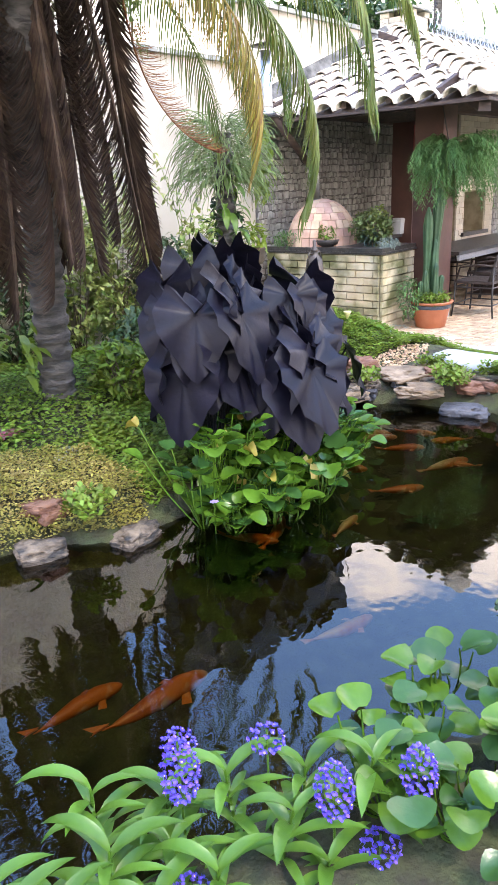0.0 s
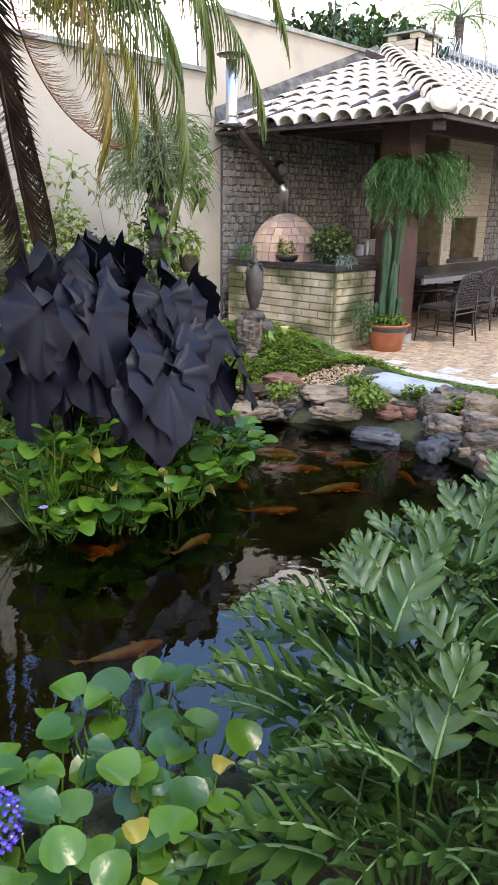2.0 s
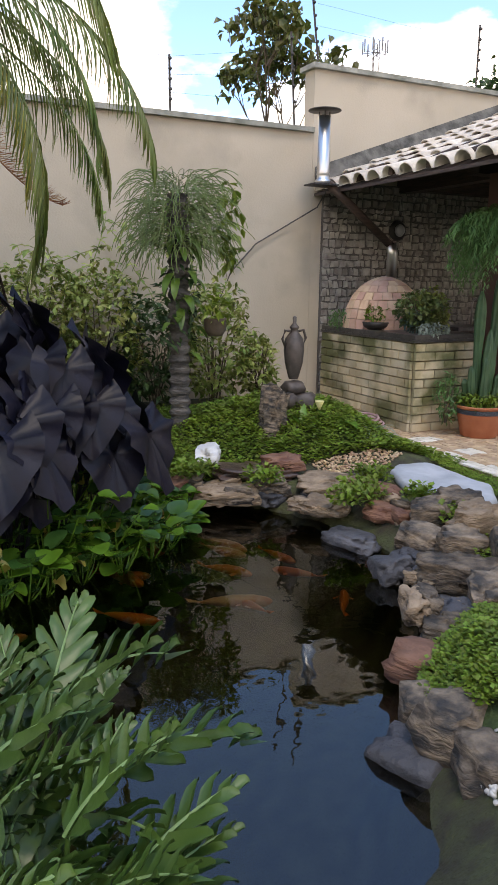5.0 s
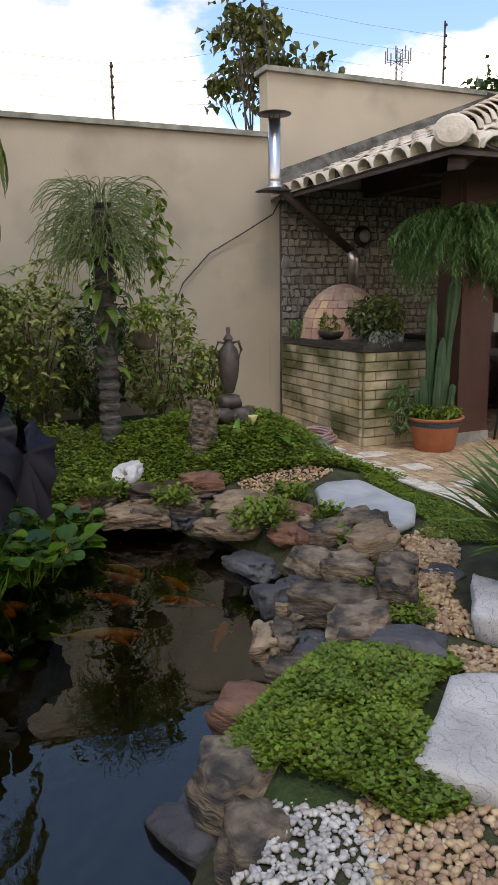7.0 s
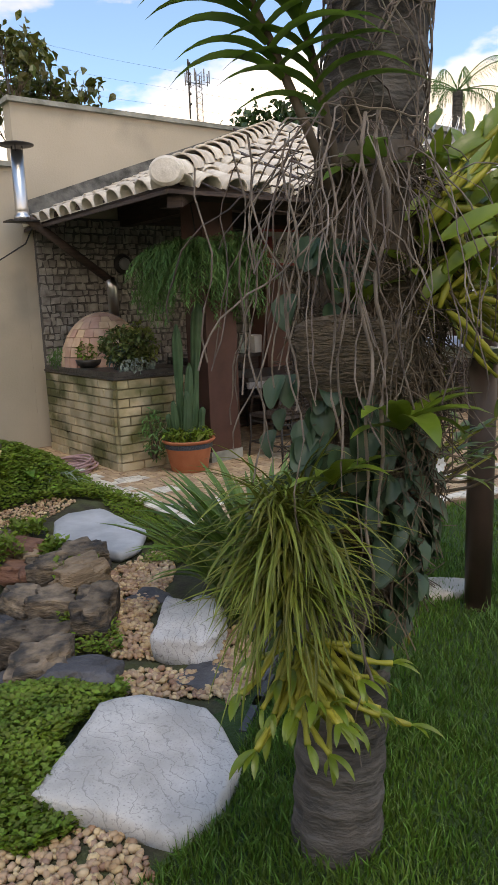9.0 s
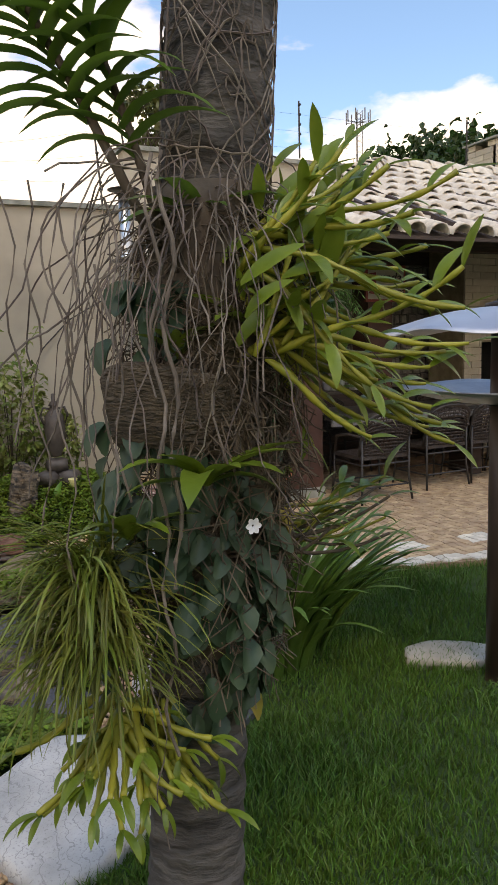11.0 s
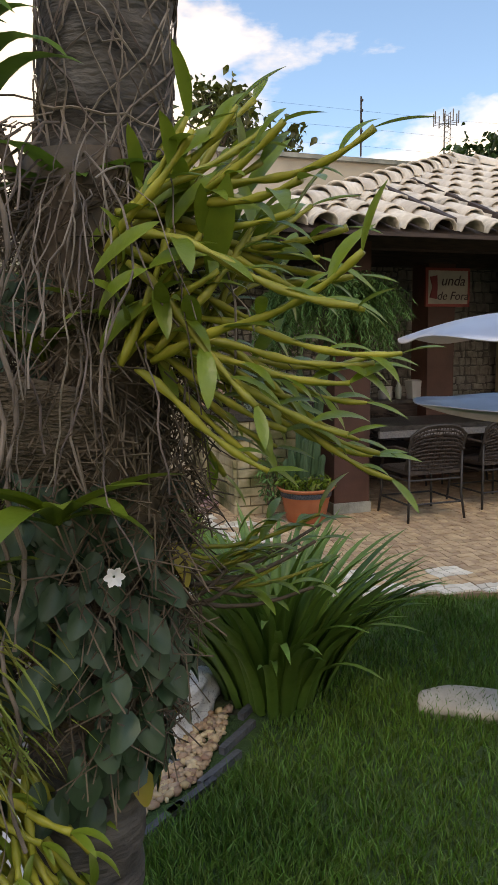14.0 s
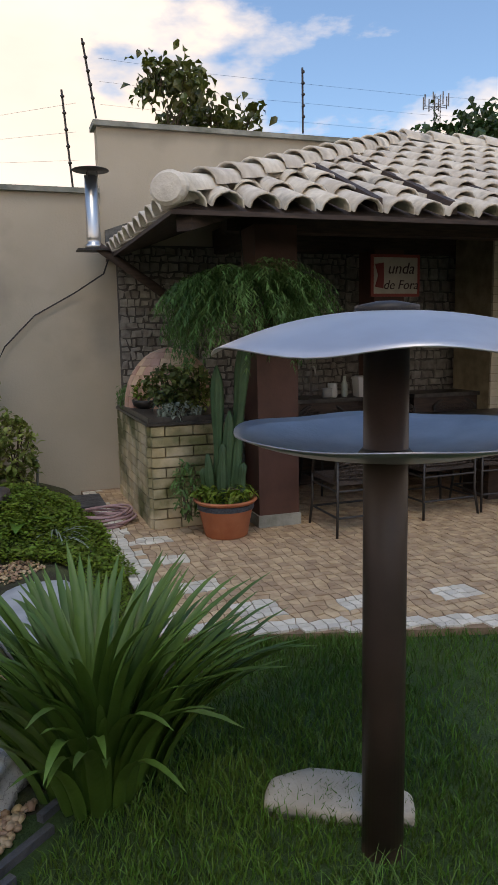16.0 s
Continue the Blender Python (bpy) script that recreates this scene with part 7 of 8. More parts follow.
    # round-leaved climber
    h = on_trunk("round_leaf_climber", (5.82, -0.36, 0.60), "dark green round-leaved climber hugging the trunk", "climber")
    vh = variants("leaf", 5, lambda g: disc_leaf(g, 0.068, U(0.042, 0.054), cup=0.5, notch=0.02, n=12), G_HOYA)
    vy = variants("leaf", 2, lambda g: disc_leaf(g, 0.085, 0.05, cup=0.5, notch=0.02, n=12), G_YLEAF)
    for k in range(400):
        z = r8.uniform(0.0, 0.62) if k < 245 else r8.uniform(0.25, 0.95)
        a = r8.gauss(-0.95, 0.75) if k < 245 else r8.gauss(-2.0, 0.55)
        rr = 0.145 + 0.08 * math.sin(math.pi * min(1, z / 0.75)) * max(0.2, math.cos((a + 0.9) * 0.6)) + r8.uniform(-0.015, 0.015)
        p = Vector((rr * math.cos(a), rr * math.sin(a), z + 0.05))
        d = Vector((0.35 * math.cos(a) + r8.uniform(-0.5, 0.5), 0.35 * math.sin(a), -0.9 + r8.uniform(-0.2, 0.6)))
        pool = vy if k in (11, 47, 90, 140) else vh
        put("leaf", pool[k % len(pool)], h, aim(p, d, (math.cos(a), math.sin(a), 0.35), r8.uniform(0.7, 1.2)))
    # grassy orchid and yellow lower canes
    g = Geo()
    for k in range(620):
        a, el = r8.uniform(-3.5, 0.1) if k % 3 else r8.uniform(-3.6, -1.8), r8.uniform(-0.5, 1.1)
        d = Vector((math.cos(a) * math.cos(el), math.sin(a) * math.cos(el), math.sin(el)))
        blade(g, r8.uniform(0.14, 0.30), r8.uniform(0.004, 0.0075), droop=r8.uniform(0.3, 1.4), fold=0.6, segs=7, shape="strap", m=aim((U(-0.05, 0.05), U(-0.05, 0.03), U(-0.13, 0.13)), d, (0, 0, 1)))
    o = on_trunk("grassy_orchid", (5.60, -0.47, 0.95), "yellow-green grassy orchid bursting out of the trunk", "orchid")
    part("leaves", g, G_GRASS, o, kind="stuff")
    o = on_trunk("stubby_orchid", (5.66, -0.46, 0.68), "yellow-green orchid with stubby jointed canes low on the trunk", "orchid")
    for k in range(44):
        a, el = r8.uniform(-3.3, -0.1), r8.uniform(-1.1, 0.1)
        L_ = r8.uniform(0.10, 0.24)
        p = Vector((U(-0.06, 0.10), U(-0.05, 0.02), U(-0.06, 0.08)))
        d = Vector((math.cos(a) * math.cos(el), math.sin(a) * math.cos(el) * 0.8, math.sin(el)))
        pts, rad = [p.copy()], [0.004]
        n = int(L_ / 0.018)
        for s in range(n):
            d = (d + Vector((0, 0, 0.09 if s > n * 0.4 else -0.05))).normalized()
            p = p + d * 0.018
            pts.append(p.copy())
            rad.append(0.0085 * (1 + 0.25 * math.sin(s * 2.1)) * (1 - 0.3 * s / n))
        g = Geo()
        g.tube(pts, rad, 7)
        part("cane", g, G_CANE, o, smooth=True)
        for q in range(2):
            b2 = r8.uniform(0, 6.28)
            put("leaf", vo[q], o, aim(pts[-1], d + Vector((math.cos(b2), math.sin(b2), 0)) * 0.5, (0, 0, 1), r8.uniform(0.25, 0.5)))


build_trunk()


# --- palm over the far bank ---
def frond(g, L_, n, leaf, droop, width, hang=0.6, mi=0, thick=0.014):
    """A feather leaf along +Y: a rachis that bends down, with leaflets on both sides."""
    pts, y, z, a = [], 0.0, 0.0, 0.15
    for i in range(25):
        pts.append(Vector((0, y, z)))
        y += L_ / 24 * math.cos(a)
        z += L_ / 24 * math.sin(a)
        a -= droop / 24 * (0.4 + 1.2 * i / 24)
    g.tube(pts, [0.016 * (1 - 0.85 * i / 24) for i in range(25)], 6, cap=False, mi=mi)
    for k in range(n):
        u = 0.12 + 0.87 * k / n
        f = u * 24
        i = min(23, int(f))
        p = pts[i].lerp(pts[i + 1], f - i)
        t = (pts[i + 1] - pts[i]).normalized()
        ln = leaf * (math.sin(math.pi * (0.12 + 0.80 * u)) ** 0.6) * U(0.85, 1.1)
        for s in (-1, 1):
            d = Vector((s * width, 0, -hang * U(0.6, 1.2))) + t * (0.5 + 0.5 * u)
            blade(g, ln, thick, droop=U(0.4, 1.1), fold=0.5, segs=4, shape="sword", m=aim(p, d, (0, 0, 1)), mi=mi)


def build_palm():
    c = thing("garden_palm", (3.42, 4.70, 0.0), "palm with green arching fronds and brown dead skirt", "palm tree")
    g = Geo()
    pts, rad, z = [], [], 0.0
    while z < 3.1:
        pts.append((-0.55 * (z / 3.1) ** 1.5, -0.9 * (z / 3.1) ** 1.5, z))
        rad.append(0.115 + 0.02 * math.exp(-z * 3) + 0.012 * math.sin(z * 55))
        z += 0.03
    g.tube(pts, rad, 20)
    part("trunk", g, M_BARK, c, "pale ringed palm trunk", smooth=True)
    top = Vector((-0.55, -0.9, 3.02))
    r9 = random.Random(12)
    vg = variants("frond", 3, lambda g: frond(g, 2.6, 66, 0.42, U(1.7, 2.2), 0.75, 0.6), G_PALM)
    vy = variants("frond", 1, lambda g: frond(g, 2.4, 58, 0.44, 2.0, 0.6, 0.8), G_PALMY)
    vd = variants("frond", 3, lambda g: frond(g, 2.3, 150, 0.40, U(0.1, 0.3), 0.20, 0.25, thick=0.020), G_DEAD)
    vr = variants("frond", 1, lambda g: frond(g, 2.2, 70, 0.38, 1.2, 0.5, 0.7), G_RUSTL)
    green_fronds = [(-80, 0.35), (-62, 0.1), (-45, 0.2), (-30, 0.0), (-15, 0.1), (0, 0.0), (10, -0.1), (-38, -0.2), (-100, 0.25), (30, 0.3), (60, 0.3), (120, 0.3), (180, 0.3), (-150, 0.25), (-125, 0.2), (-72, 0.8), (-30, 0.9), (0, 0.8), (-120, 0.9)]
    for k, (az, el) in enumerate(green_fronds):
        a = radians(az)
        put("frond", vg[k % 3], c, aim(top, (math.cos(a), math.sin(a), el), (0, 0, 1), 0.9 + 0.03 * (k % 4)))
    for az, el in ((-22, -0.15), (-55, -0.3)):
        a = radians(az)
        put("frond", vy[0], c, aim(top, (math.cos(a), math.sin(a), el), (0, 0, 1), 0.85))
    # the dead skirt hangs straight down, tips in a ragged line
    skirt = [(2.0, 4.0, 1.2), (2.3, 4.1, 1.2), (2.5, 4.2, 1.1), (2.7, 4.1, 1.25), (2.88, 4.2, 1.15), (3.05, 4.2, 1.05), (3.14, 4.35, 1.2), (3.22, 4.1, 1.3), (3.37, 4.2, 1.26),
             (3.55, 4.3, 1.4), (3.72, 4.2, 0.97), (3.66, 4.3, 1.2), (4.07, 4.2, 1.08), (4.0, 4.3, 1.25), (3.1, 4.5, 1.2), (2.95, 4.4, 1.0), (3.45, 4.5, 1.2), (2.6, 4.5, 1.3), (2.78, 4.6, 1.1), (3.25, 4.6, 1.35), (3.6, 4.6, 1.3), (3.85, 4.45, 1.35), (4.35, 4.2, 1.66)]
    ox, oy = c.location.x, c.location.y
    for k, (x, y, tip) in enumerate(skirt):
        rust, a = k == len(skirt) - 1, k * 2.4
        up = top + (Vector((x - ox, y - oy, 0)) - Vector((top.x, top.y, 0))) * 0.62
        up.z = top.z + 0.1 if tip < 1.5 else 2.75
        d = Vector((x - ox, y - oy, tip)) - up
        ob = put("dead_frond", vr[0] if rust else vd[k % 3], c, aim(up, d, (math.cos(a), math.sin(a), 0.3), d.length / 2.25))
        if k == 0:
            tagged(ob, "brown dried hanging frond")
        g = Geo()
        stalk(g, top + Vector((0, 0, -0.05)), up, 0.016, (0, 0, 0.12), 6)
        part("leaf_base", g, G_DEAD, c, "dry bent leaf base")
    # epiphytes at the trunk foot
    o = thing("trunk_orchid", (3.22, 4.68, 0.62), "green leafy epiphytes round the palm trunk", "orchid")
    vl = variants("leaf", 3, lambda g: blade(g, 0.22, 0.05, droop=U(0.5, 1.0), segs=6), G_ORCH)
    for k in range(46):
        a = r9.uniform(0, 6.28)
        put("leaf", vl[k % 3], o, aim((0.1 * math.cos(a), 0.12 + 0.1 * math.sin(a), r9.uniform(-0.2, 0.25)), (math.cos(a), math.sin(a), r9.uniform(-0.2, 0.8)), (0, 0, 1), r9.uniform(0.6, 1.2)))


build_palm()


def leaf_cloud(g, centre, radii, n, size, seed, hang=0.0, aspect=0.5, shell=0.5):
    rng = random.Random(seed)
    for k in range(n):
        a, b, r = rng.uniform(0, 6.28), math.asin(rng.uniform(-1, 1)), rng.uniform(shell, 1.0) ** 0.6
        p = Vector((centre[0] + radii[0] * r * math.cos(a) * math.cos(b), centre[1] + radii[1] * r * math.sin(a) * math.cos(b), centre[2] + radii[2] * r * math.sin(b)))
        e = 1 + 0.35 * noise.noise(p * 2.5)
        p = Vector(centre) + (p - Vector(centre)) * e
        d = Vector((rng.uniform(-1, 1), rng.uniform(-1, 1), rng.uniform(-0.6, 0.8) - hang))
        s = size * rng.uniform(0.6, 1.3)
        blade(g, s, s * aspect, droop=0.6, fold=0.3, segs=2, m=aim(p, d, (rng.uniform(-0.6, 0.6), rng.uniform(-0.6, 0.6), 1)))


def bush(name, at, radii, n, size, material, label, category="shrub", seed=1, hang=0.0, aspect=0.5, stems=10, group=""):
    c = thing(name, at, label, category, group)
    g = Geo()
    rng = random.Random(seed)
    for k in range(stems):
        a, r = rng.uniform(0, 6.28), rng.uniform(0.2, 0.9)
        stalk(g, (rng.uniform(-0.05, 0.05), rng.uniform(-0.05, 0.05), 0), (radii[0] * r * math.cos(a), radii[1] * r * math.sin(a), radii[2] * rng.uniform(0.9, 1.8)), 0.007, (0, 0, 0.05))
    part("stem_bundle", g, M_TWIG, c, "thin woody stems", kind="stuff")
    g = Geo()
    leaf_cloud(g, (0, 0, radii[2]), radii, n, size, seed, hang, aspect)
    part("foliage", g, material, c, kind="stuff")
    return c


# shrubs along the wall
for i, (x, y, rx, rz, mt, lab) in enumerate(((4.6, 5.95, 0.5, 0.75, G_SHRUB, "yellow-green variegated shrub against the wall"), (5.2, 6.0, 0.45, 0.70, G_SHRUB, "yellow-green variegated shrub against the wall"), (6.35, 5.85, 0.42, 0.62, G_SHRUB, "variegated climbing shrub against the wall"), (5.75, 6.0, 0.4, 0.55, G_DARK, "dark green shrub against the wall"), (6.85, 5.85, 0.22, 0.36, G_SHRUB, "small variegated shrub at the wall foot"), (3.9, 5.95, 0.55, 0.65, G_DARK, "dark green shrub against the wall"), (2.6, 5.9, 0.7, 0.6, G_DARK, "dark green shrub against the wall"), (1.4, 5.6, 0.8, 0.5, G_DARK, "dark green shrub on the far bank"), (0.0, 5.6, 0.9, 0.7, G_DARK, "dark green shrub on the far bank"), (4.5, 4.9, 0.4, 0.28, G_DARK, "low dark leafy plant beside the palm"), (2.6, 5.0, 0.4, 0.3, G_DARK, "low dark leafy plant beside the palm"), (3.9, 4.5, 0.3, 0.25, G_COVER, "bright leafy plant between palm and taro"))):
    bush("shrub", (x, y, ground_z(x, y) + 0.02), (rx, min(0.38, rx), rz), int(1500 * rx * (rz + 0.4) / 0.5), 0.085, mt, lab, seed=40 + i, group="shrubs along the wall")
g = Geo()
rr = random.Random(4)
for k in range(14):
    p = Vector((rr.uniform(4.6, 6.5), 6.2, rr.uniform(0.8, 1.3)))
    pts = [p.copy()]
    d = Vector((rr.uniform(-0.5, 0.5), 0, 1))
    for s in range(10):
        d = (d + Vector((rr.uniform(-0.3, 0.3), rr.uniform(-0.08, 0.06), -0.05))).normalized()
        p = p + d * 0.09
        p.y = min(p.y, 6.40)
        pts.append(p.copy())
        if s > 1:
            for q in range(3):
                blade(g, 0.08, 0.035, droop=0.6, segs=2, m=aim(p, (rr.uniform(-1, 1), rr.uniform(-1, 0.1), rr.uniform(-0.5, 0.5)), (0, -0.5, 1)))
    g.tube(pts, 0.004, 4, cap=False)
tagged(part("climbing_vine", g, G_SHRUB), "thin variegated vine climbing the cream wall", "climber", kind="stuff")


def build_post_plant():
    c = thing("fern_post", (5.53, 4.95, 0.1), "upright fern trunk crowned by hanging mistletoe cactus", "plant")
    g = Geo()
    prof, z = [], 0.0
    while z < 2.0:
        prof.append((0.085 + 0.014 * math.sin(z * 70), z))
        z += 0.028
    g.lathe(prof, 16)
    part("trunk", g, M_BARK, c, "ringed fern trunk", smooth=True)
    g = Geo()
    rng = random.Random(9)
    for k in range(720):
        a, r = rng.uniform(0, 6.28), rng.uniform(0.02, 0.25)
        p = Vector((r * math.cos(a), r * math.sin(a) * 0.9, rng.uniform(1.55, 2.12)))
        d = Vector((math.cos(a), math.sin(a), rng.uniform(0.2, 1.3)))
        pts = [p.copy()]
        for s in range(rng.randint(5, 11)):
            d = (d + Vector((rng.uniform(-0.3, 0.3), rng.uniform(-0.3, 0.3), -0.24))).normalized()
            p = p + d * 0.045
            pts.append(p.copy())
        g.tube(pts, 0.0028, 4, cap=False)
    part("crown", g, green("mistletoe_stem", (0.07, 0.12, 0.03), (0.13, 0.19, 0.05), 0.6, island=0.3, vary=0, trans=0.05), c, "dense drooping thin green stems", kind="stuff")
    vl = variants("leaf", 3, lambda g: blade(g, 0.26, 0.07, droop=U(0.6, 1.2), segs=6), G_VANDA)
    for k in range(34):
        a = rng.uniform(-3.4, 0.6)
        put("leaf", vl[k % 3], c, aim((0.09 * math.cos(a), 0.09 * math.sin(a), rng.uniform(0.7, 1.75)), (math.cos(a), math.sin(a), rng.uniform(-0.5, 0.7)), (0, 0, 1), rng.uniform(0.6, 1.1)))
    g = Geo()
    leaf_cloud(g, (0.42, -0.1, 1.75), (0.09, 0.08, 0.42), 90, 0.11, 3, 0.2, 0.5)
    part("climber_leaves", g, G_ORCH, c, "bright split climber leaves", kind="stuff")
    g = Geo()
    leaf_cloud(g, (0.0, 0.0, 1.15), (0.16, 0.15, 0.5), 260, 0.09, 8, 0.2, 0.4)
    part("small_leaves", g, G_DARK, c, kind="stuff")
    b = thing("hanging_basket", (5.80, 4.86, 0.95), "small dark wicker orchid pot on the fern trunk", "basket")
    g = Geo()
    g.lathe([(0.06, 0), (0.09, 0.05), (0.095, 0.14), (0.1, 0.15), (0.085, 0.15), (0.05, 0.12)], 16)
    part("shell", g, M_TWIG, b, smooth=True)
    g = Geo()
    leaf_cloud(g, (0, 0, 0.25), (0.10, 0.10, 0.13), 60, 0.12, 5, 0.0, 0.3)
    part("leaves", g, G_ORCH, b, kind="stuff")


build_post_plant()

# plants on and by the counter
def rosette(name, at, n, L_, W, material, label, category="plant", up=0.6, droop=0.7, seed=1, group="", shape="lance"):
    c = thing(name, at, label, category, group)
    vs = variants("leaf", 3, lambda g: blade(g, L_, W, droop=droop * U(0.7, 1.3), segs=6, shape=shape), material)
    rng = random.Random(seed)
    for k in range(n):
        a = k * 2.4
        put("leaf", vs[k % 3], c, aim((0, 0, 0), (math.cos(a), math.sin(a), up * rng.uniform(0.3, 1.6)), (-math.cos(a) * 0.3, -math.sin(a) * 0.3, 1), rng.uniform(0.7, 1.15)))
    return c


bush("leafy_succulent", (8.28, 5.06, 0.93), (0.26, 0.26, 0.20), 800, 0.055, green("leathery_succulent", (0.05, 0.10, 0.03), (0.14, 0.18, 0.05), 0.45, island=0.35, vary=0), "dark green bushy succulent on the oven counter", "plant", 61, aspect=0.7, stems=14)
bush("leafy_succulent", (8.50, 5.12, 0.93), (0.2, 0.2, 0.22), 500, 0.055, G_SHRUB, "yellow-green bushy succulent on the oven counter", "plant", 62, aspect=0.6)
bush("blue_succulent", (8.20, 5.05, 0.92), (0.10, 0.10, 0.12), 240, 0.06, G_BLUE, "blue-grey spiky succulent on the counter", "plant", 63, aspect=0.25, stems=4)
bush("trailing_succulent", (8.26, 4.86, 0.87), (0.20, 0.10, 0.09), 330, 0.045, G_PALE, "pale grey succulent spilling over the counter edge", "plant", 64, hang=0.4, aspect=0.4, stems=4)
bush("trailing_plant", (8.12, 6.1, 0.86), (0.17, 0.26, 0.14), 650, 0.045, G_FERN, "fine green plant trailing over the counter end", "plant", 65, hang=0.8, aspect=0.25, stems=6)
c = thing("bonsai_bowl", (8.18, 5.62, 0.926), "shallow dark bowl with small leafy succulent", "plant pot")
g = Geo()
g.lathe([(0.09, 0), (0.13, 0.03), (0.145, 0.075), (0.135, 0.08), (0.11, 0.06)], 24)
part("bowl", g, M_IRON, c, smooth=True)
g = Geo()
leaf_cloud(g, (0, 0, 0.16), (0.15, 0.13, 0.10), 200, 0.045, 66, 0.0, 0.6)
part("foliage", g, G_COVER, c, kind="stuff")
bush("pot_plant", (POT[0] - 0.04, POT[1] - 0.02, 0.27), (0.25, 0.2, 0.08), 420, 0.07, G_COVER, "leafy undergrowth in the terracotta pot", "plant", 67, hang=0.1, aspect=0.35, stems=8)
bush("fern", (POT[0] - 0.30, POT[1] + 0.12, 0.12), (0.14, 0.14, 0.24), 340, 0.06, G_FERN, "small fern growing beside the terracotta pot", "plant", 68, hang=0.2, aspect=0.3, stems=6)


def build_cactus():
    c = thing("cactus", (POT[0], POT[1], 0.24), "tall ribbed columnar cactus in the terracotta pot", "cactus")
    for i, (x, y, h, r, lx) in enumerate(((0.06, 0.04, 1.30, 0.055, 0.14), (-0.03, 0.06, 1.1, 0.046, 0.0), (0.0, 0.0, 0.75, 0.04, 0.05), (-0.10, 0.02, 0.42, 0.035, -0.03), (-0.05, -0.06, 0.5, 0.035, 0.02), (0.10, -0.05, 0.34, 0.035, 0.04), (-0.14, 0.06, 0.3, 0.03, -0.02))):
        g = Geo()
        sides, rows, vs = 24, 12, []
        for j in range(rows + 1):
            u = j / rows
            rr = r * (1 - 0.75 * max(0, (u - 0.86) / 0.14) ** 2) * (0.85 + 0.15 * math.sin(u * 9 + i))
            for k in range(sides):
                t = 2 * math.pi * k / sides
                q = rr * (1 + 0.20 * math.cos(6 * t))
                vs.append((x + lx * u + q * math.cos(t), y + q * math.sin(t), h * u))
        g.add(vs, [(j * sides + k, j * sides + (k + 1) % sides, (j + 1) * sides + (k + 1) % sides, (j + 1) * sides + k) for j in range(rows) for k in range(sides)] + [tuple(range(rows * sides, rows * sides + sides))])
        part("stem", g, G_CACT, c, "", smooth=True)


build_cactus()


def build_asparagus():
    c = thing("hanging_fern", (8.82, 4.40, 1.90), "large feathery asparagus fern hanging by the column top", "plant")
    g = Geo()
    g.lathe([(0.10, -0.16), (0.15, -0.06), (0.16, 0.02), (0.14, 0.02)], 18)
    part("pot", g, M_IRON, c, smooth=True)
    g = Geo()
    g.tube([(0, 0, 0), (0, 0.12, 0.50)], 0.006, 5)
    part("hanger", g, M_IRON, c)
    g = Geo()
    rng = random.Random(14)
    for k in range(640):
        a = rng.uniform(0, 6.28)
        d = Vector((math.cos(a), math.sin(a) * 0.6, rng.uniform(-0.1, 0.9)))
        p = Vector((0.06 * math.cos(a), 0.05 * math.sin(a), 0.02))
        n = rng.randint(7, 17)
        for s in range(n):
            d = (d + Vector((0, 0, -0.12))).normalized()
            p = p + d * 0.045
            if p.y > 0.15:
                p.y = 0.15
            if s < 2:
                continue
            for q in range(5):
                b = rng.uniform(0, 6.28)
                blade(g, rng.uniform(0.05, 0.09), 0.028, droop=0.3, segs=1, m=aim(p, d * 0.5 + Vector((math.cos(b), math.sin(b), -0.1)), (0, 0, 1)))
    part("foliage", g, G_FERN, c, "feathery arching foliage", kind="stuff")


build_asparagus()
rosette("calla_plant", (6.75, 4.25, 0.16), 16, 0.34, 0.10, G_LANCE, "broad-leaved green plant on the planted mound", up=0.9, droop=0.8, seed=3)
rosette("calla_plant", (6.35, 4.30, 0.2), 7, 0.24, 0.06, G_LANCE, "narrow-leaved green plant beside the fountain", up=1.4, droop=0.4, seed=4)
rosette("spider_plant", (7.1, 4.1, 0.12), 40, 0.36, 0.016, G_PALE, "thin arching striped grass on the mound", up=0.9, droop=1.2, seed=5, shape="sword")
c = thing("calla_flower", (6.53, 4.28, 0.2), "pale yellow calla lily flower on the mound", "flower")
g = Geo()
g.tube([(0, 0, 0), (0, 0, 0.16)], 0.005, 5)
part("stalk", g, G_LANCE, c)
g = Geo()
g.lathe([(0.008, 0.16), (0.02, 0.19), (0.04, 0.23), (0.038, 0.235), (0.015, 0.19)], 12)
part("spathe", g, mat("pale_yellow_petal", (0.62, 0.55, 0.22), (0.68, 0.62, 0.32), 0.5, 5, bump=0), c, smooth=True)
M_PINK = mat("pink_bract", (0.40, 0.03, 0.09), (0.55, 0.30, 0.34), 0.4, 9, bump=0)
c = rosette("bromeliad", (2.78, 4.5, 0.08), 20, 0.30, 0.045, G_LANCE, "bromeliad with pink centre and striped leaves", up=0.6, droop=0.8, seed=6)
vp = variants("bract", 2, lambda g: blade(g, 0.17, 0.055, droop=0.6, segs=5), M_PINK)
for k in range(14):
    a = k * 2.4
    put("bract", vp[k % 2], c, aim((0, 0, 0.04), (math.cos(a), math.sin(a), 0.7), (0, 0, 1), 0.9))


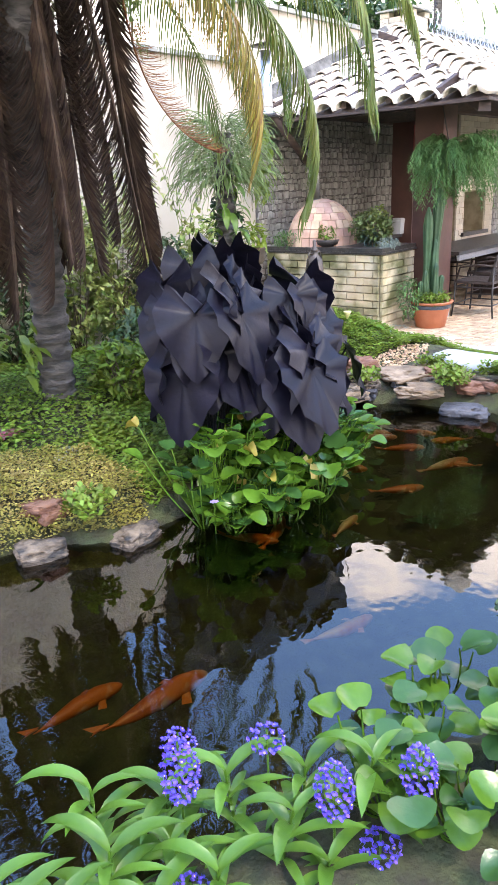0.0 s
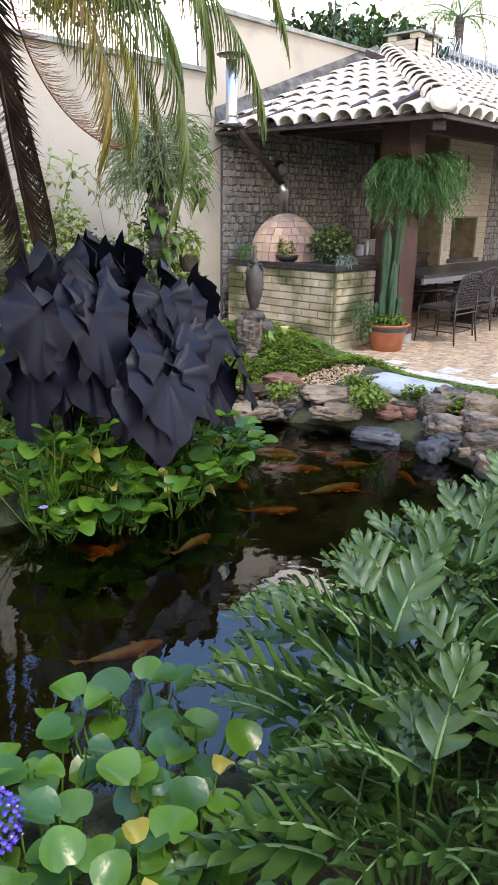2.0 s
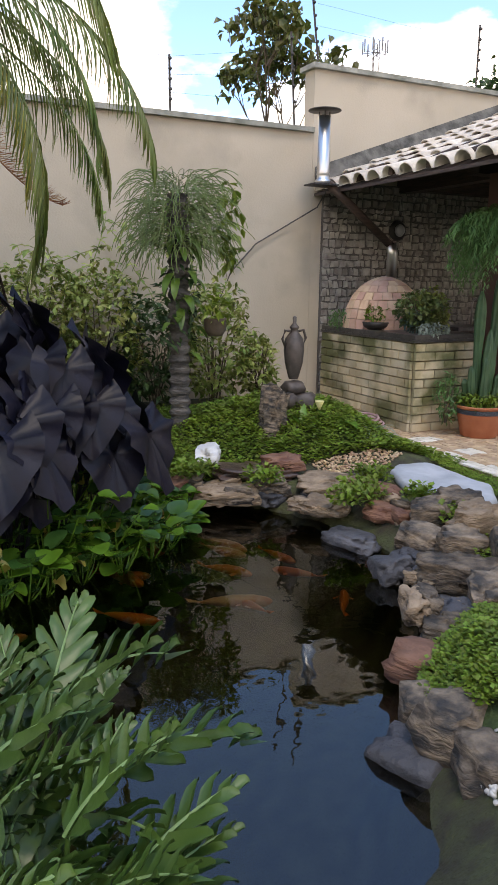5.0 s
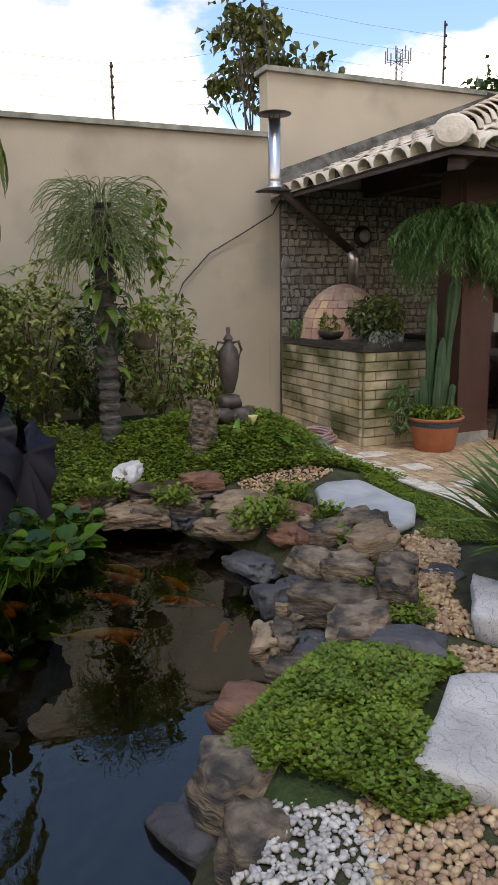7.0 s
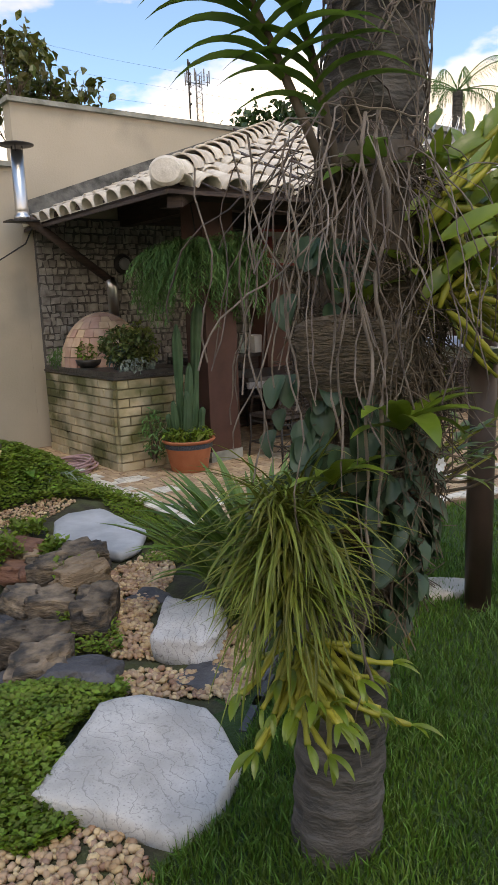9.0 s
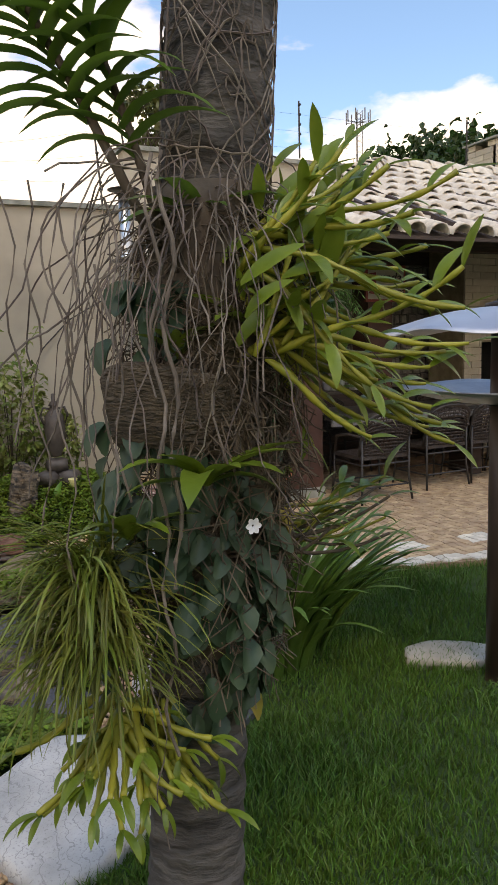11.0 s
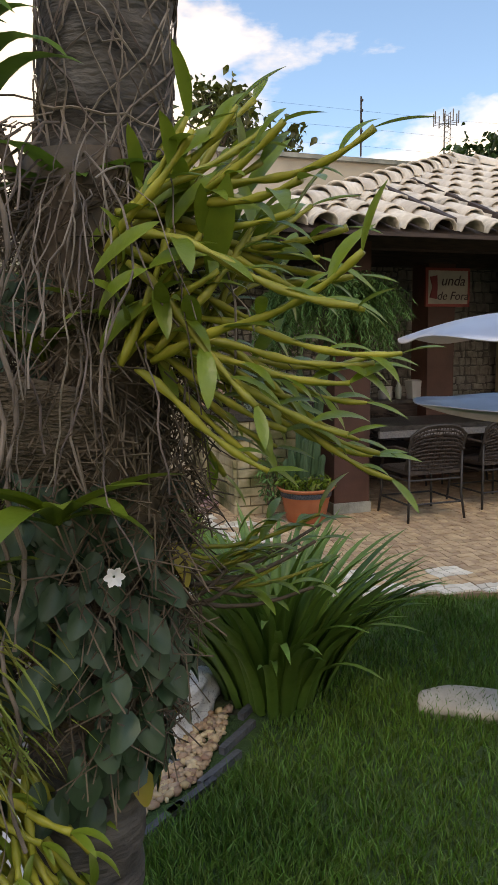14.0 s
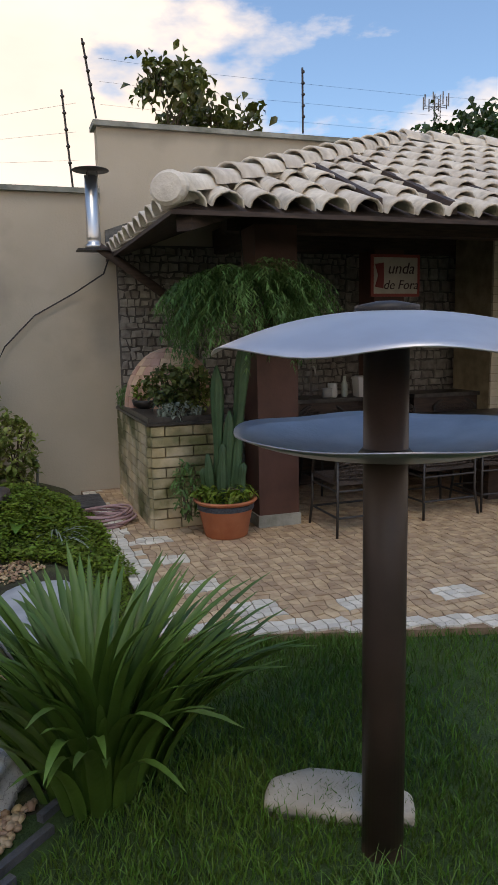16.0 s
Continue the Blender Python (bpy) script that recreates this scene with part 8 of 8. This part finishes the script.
# trees beyond the wall
def build_tree(at, H, crown, n, size, material, label, seed, bare=0.4, aspect=0.6):
    c = thing("tree", at, label, "tree", "trees beyond the wall")
    rng = random.Random(seed)
    g = Geo()
    tips = []

    def limb(p, d, ln, r, depth):
        pts, rad = [p.copy()], [r]
        for s in range(5):
            d = (d + Vector((rng.uniform(-0.25, 0.25), rng.uniform(-0.25, 0.25), 0.06))).normalized()
            p = p + d * ln / 5
            pts.append(p.copy())
            rad.append(r * (1 - 0.13 * (s + 1)))
        g.tube(pts, rad, 6, cap=False)
        if depth:
            for _ in range(3):
                limb(p, (d + Vector((rng.uniform(-0.9, 0.9), rng.uniform(-0.9, 0.9), rng.uniform(-0.1, 0.6)))).normalized(), ln * 0.62, r * 0.35 + 0.006, depth - 1)
        else:
            tips.extend(pts[1:])
    limb(Vector((0, 0, 0)), Vector((0, 0, 1)), H * 0.42, 0.10, 4)
    part("trunk", g, M_TWIG, c, "thin branching limbs")
    g = Geo()
    for k in range(n):
        p = tips[rng.randrange(len(tips))] + Vector((rng.gauss(0, crown), rng.gauss(0, crown), rng.gauss(0, crown)))
        s = size * rng.uniform(0.6, 1.3)
        blade(g, s, s * aspect, droop=0.8, fold=0.4, segs=2, m=aim(p, (rng.uniform(-1, 1), rng.uniform(-1, 1), rng.uniform(-0.8, 0.5)), (rng.uniform(-1, 1), rng.uniform(-1, 1), 1)))
    part("crown", g, material, c, kind="stuff")


build_tree((9.0, 11.8, 0), 6.3, 0.13, 900, 0.20, green("sea_almond_leaf", (0.05, 0.10, 0.02), (0.13, 0.16, 0.03), 0.4, island=0.35), "sparse tree with large rounded leaves behind the wall", 2)
build_tree((15.0, 9.3, 0), 5.8, 0.16, 1800, 0.20, G_DARK, "dark bushy tree behind the pavilion", 5)
build_tree((16.6, 10.0, 0), 5.4, 0.2, 1500, 0.20, G_DARK, "dark bushy tree behind the pavilion", 8)


def build_far_palm():
    c = thing("far_palm", (19.5, 9.8, 0), "tall palm beyond the neighbouring house", "palm tree")
    g = Geo()
    g.tube([(0, 0, 0), (0.1, 0, 6.0)], [0.16, 0.11], 10)
    part("trunk", g, M_BARK, c)
    me = variants("frond", 2, lambda g: frond(g, 2.2, 40, 0.5, 2.2, 0.5, 0.8), G_FERN)
    for k in range(13):
        a = k * 0.49 * 2
        put("frond", me[k % 2], c, aim((0.1, 0, 6.0), (math.cos(a), math.sin(a), 0.1 + 0.25 * (k % 3)), (0, 0, 1)))


build_far_palm()


def build_paving():
    """Patio of small split stones, tan with white borders and squares."""
    p = tagged(new("paving"), "tan split-stone paving with white border and squares", "paving", kind="structure")
    near, gt, gw = 0, Geo(), Geo()
    s = 0.068
    rng3 = random.Random(11)

    def white(x, y):
        if x < PATIO_X + 0.17 or y < patio_edge(x) + 0.17:
            return True
        for k in range(6):
            sx, sy = 8.08 + 0.60 * k, 2.63 - 0.09 * k
            if abs(x - sx) < 0.12 and abs(y - sy) < 0.11:
                return True
        return any(abs(x - a) < 0.12 and abs(y - b) < 0.11 for a, b in ((7.86, 3.15), (7.83, 3.75), (7.8, 4.3)))
    y_low = 1.2
    nx, ny = int((14.2 - PATIO_X) / s), int((WALL_Y - 0.05 - y_low) / s)
    jit = {}

    def pt(i, j):
        if (i, j) not in jit:
            a = 0.24 * s
            jit[i, j] = (PATIO_X + i * s + (rng3.uniform(-a, a) if i else 0), y_low + j * s + (rng3.uniform(-a, a) if j else 0))
        return jit[i, j]
    for i in range(nx):
        for j in range(ny):
            q = [pt(i, j), pt(i + 1, j), pt(i + 1, j + 1), pt(i, j + 1)]
            cx, cy = sum(a for a, _ in q) / 4, sum(b for _, b in q) / 4
            if cy < patio_edge(cx) + 0.03:
                continue
            if 7.88 < cx < 8.60 and cy > 4.62 or 8.69 < cx < 9.03 and 4.32 < cy < 4.65:
                continue
            k, h = 0.89, rng3.uniform(-0.003, 0.003)
            lo = [((a - cx) * 0.93, (b - cy) * 0.93, -0.014) for a, b in q]
            hi = [((a - cx) * k, (b - cy) * k, h) for a, b in q]
            fs = [(4, 5, 6, 7), (0, 1, 5, 4), (1, 2, 6, 5), (2, 3, 7, 6), (3, 0, 4, 7)]
            w = white(cx, cy)
            if near < 300 and ((cy < patio_edge(cx) + 0.36 and cx < 9.0) or (cx < 7.8 and cy < 3.0)):
                g = Geo()
                g.add(lo + hi, fs)
                part("paving_stone", g, M_PAVEW if w else M_PAVE, p, at=(cx, cy, 0))
                near += 1
            else:
                (gw if w else gt).add([(a + cx, b + cy, c) for a, b, c in lo + hi], fs)
    part("tan_stones", gt, M_PAVE, p, kind="stuff")
    part("white_stones", gw, M_PAVEW, p, kind="stuff")
    g = Geo()
    ring = [(PATIO_X + 0.002, patio_edge(PATIO_X) + 0.01), (11.6, patio_edge(11.6) + 0.01), (22, patio_edge(11.6) + 0.01), (22, WALL_Y - 0.005), (PATIO_X + 0.002, WALL_Y - 0.005)]
    g.add([(x, y, -0.1) for x, y in ring] + [(x, y, -0.011) for x, y in ring], [(4, 3, 2, 1, 0), (5, 6, 7, 8, 9)] + [(k, (k + 1) % 5, 5 + (k + 1) % 5, 5 + k) for k in range(5)])
    part("bed", g, M_JOINT, p)


build_paving()
build_cladding()
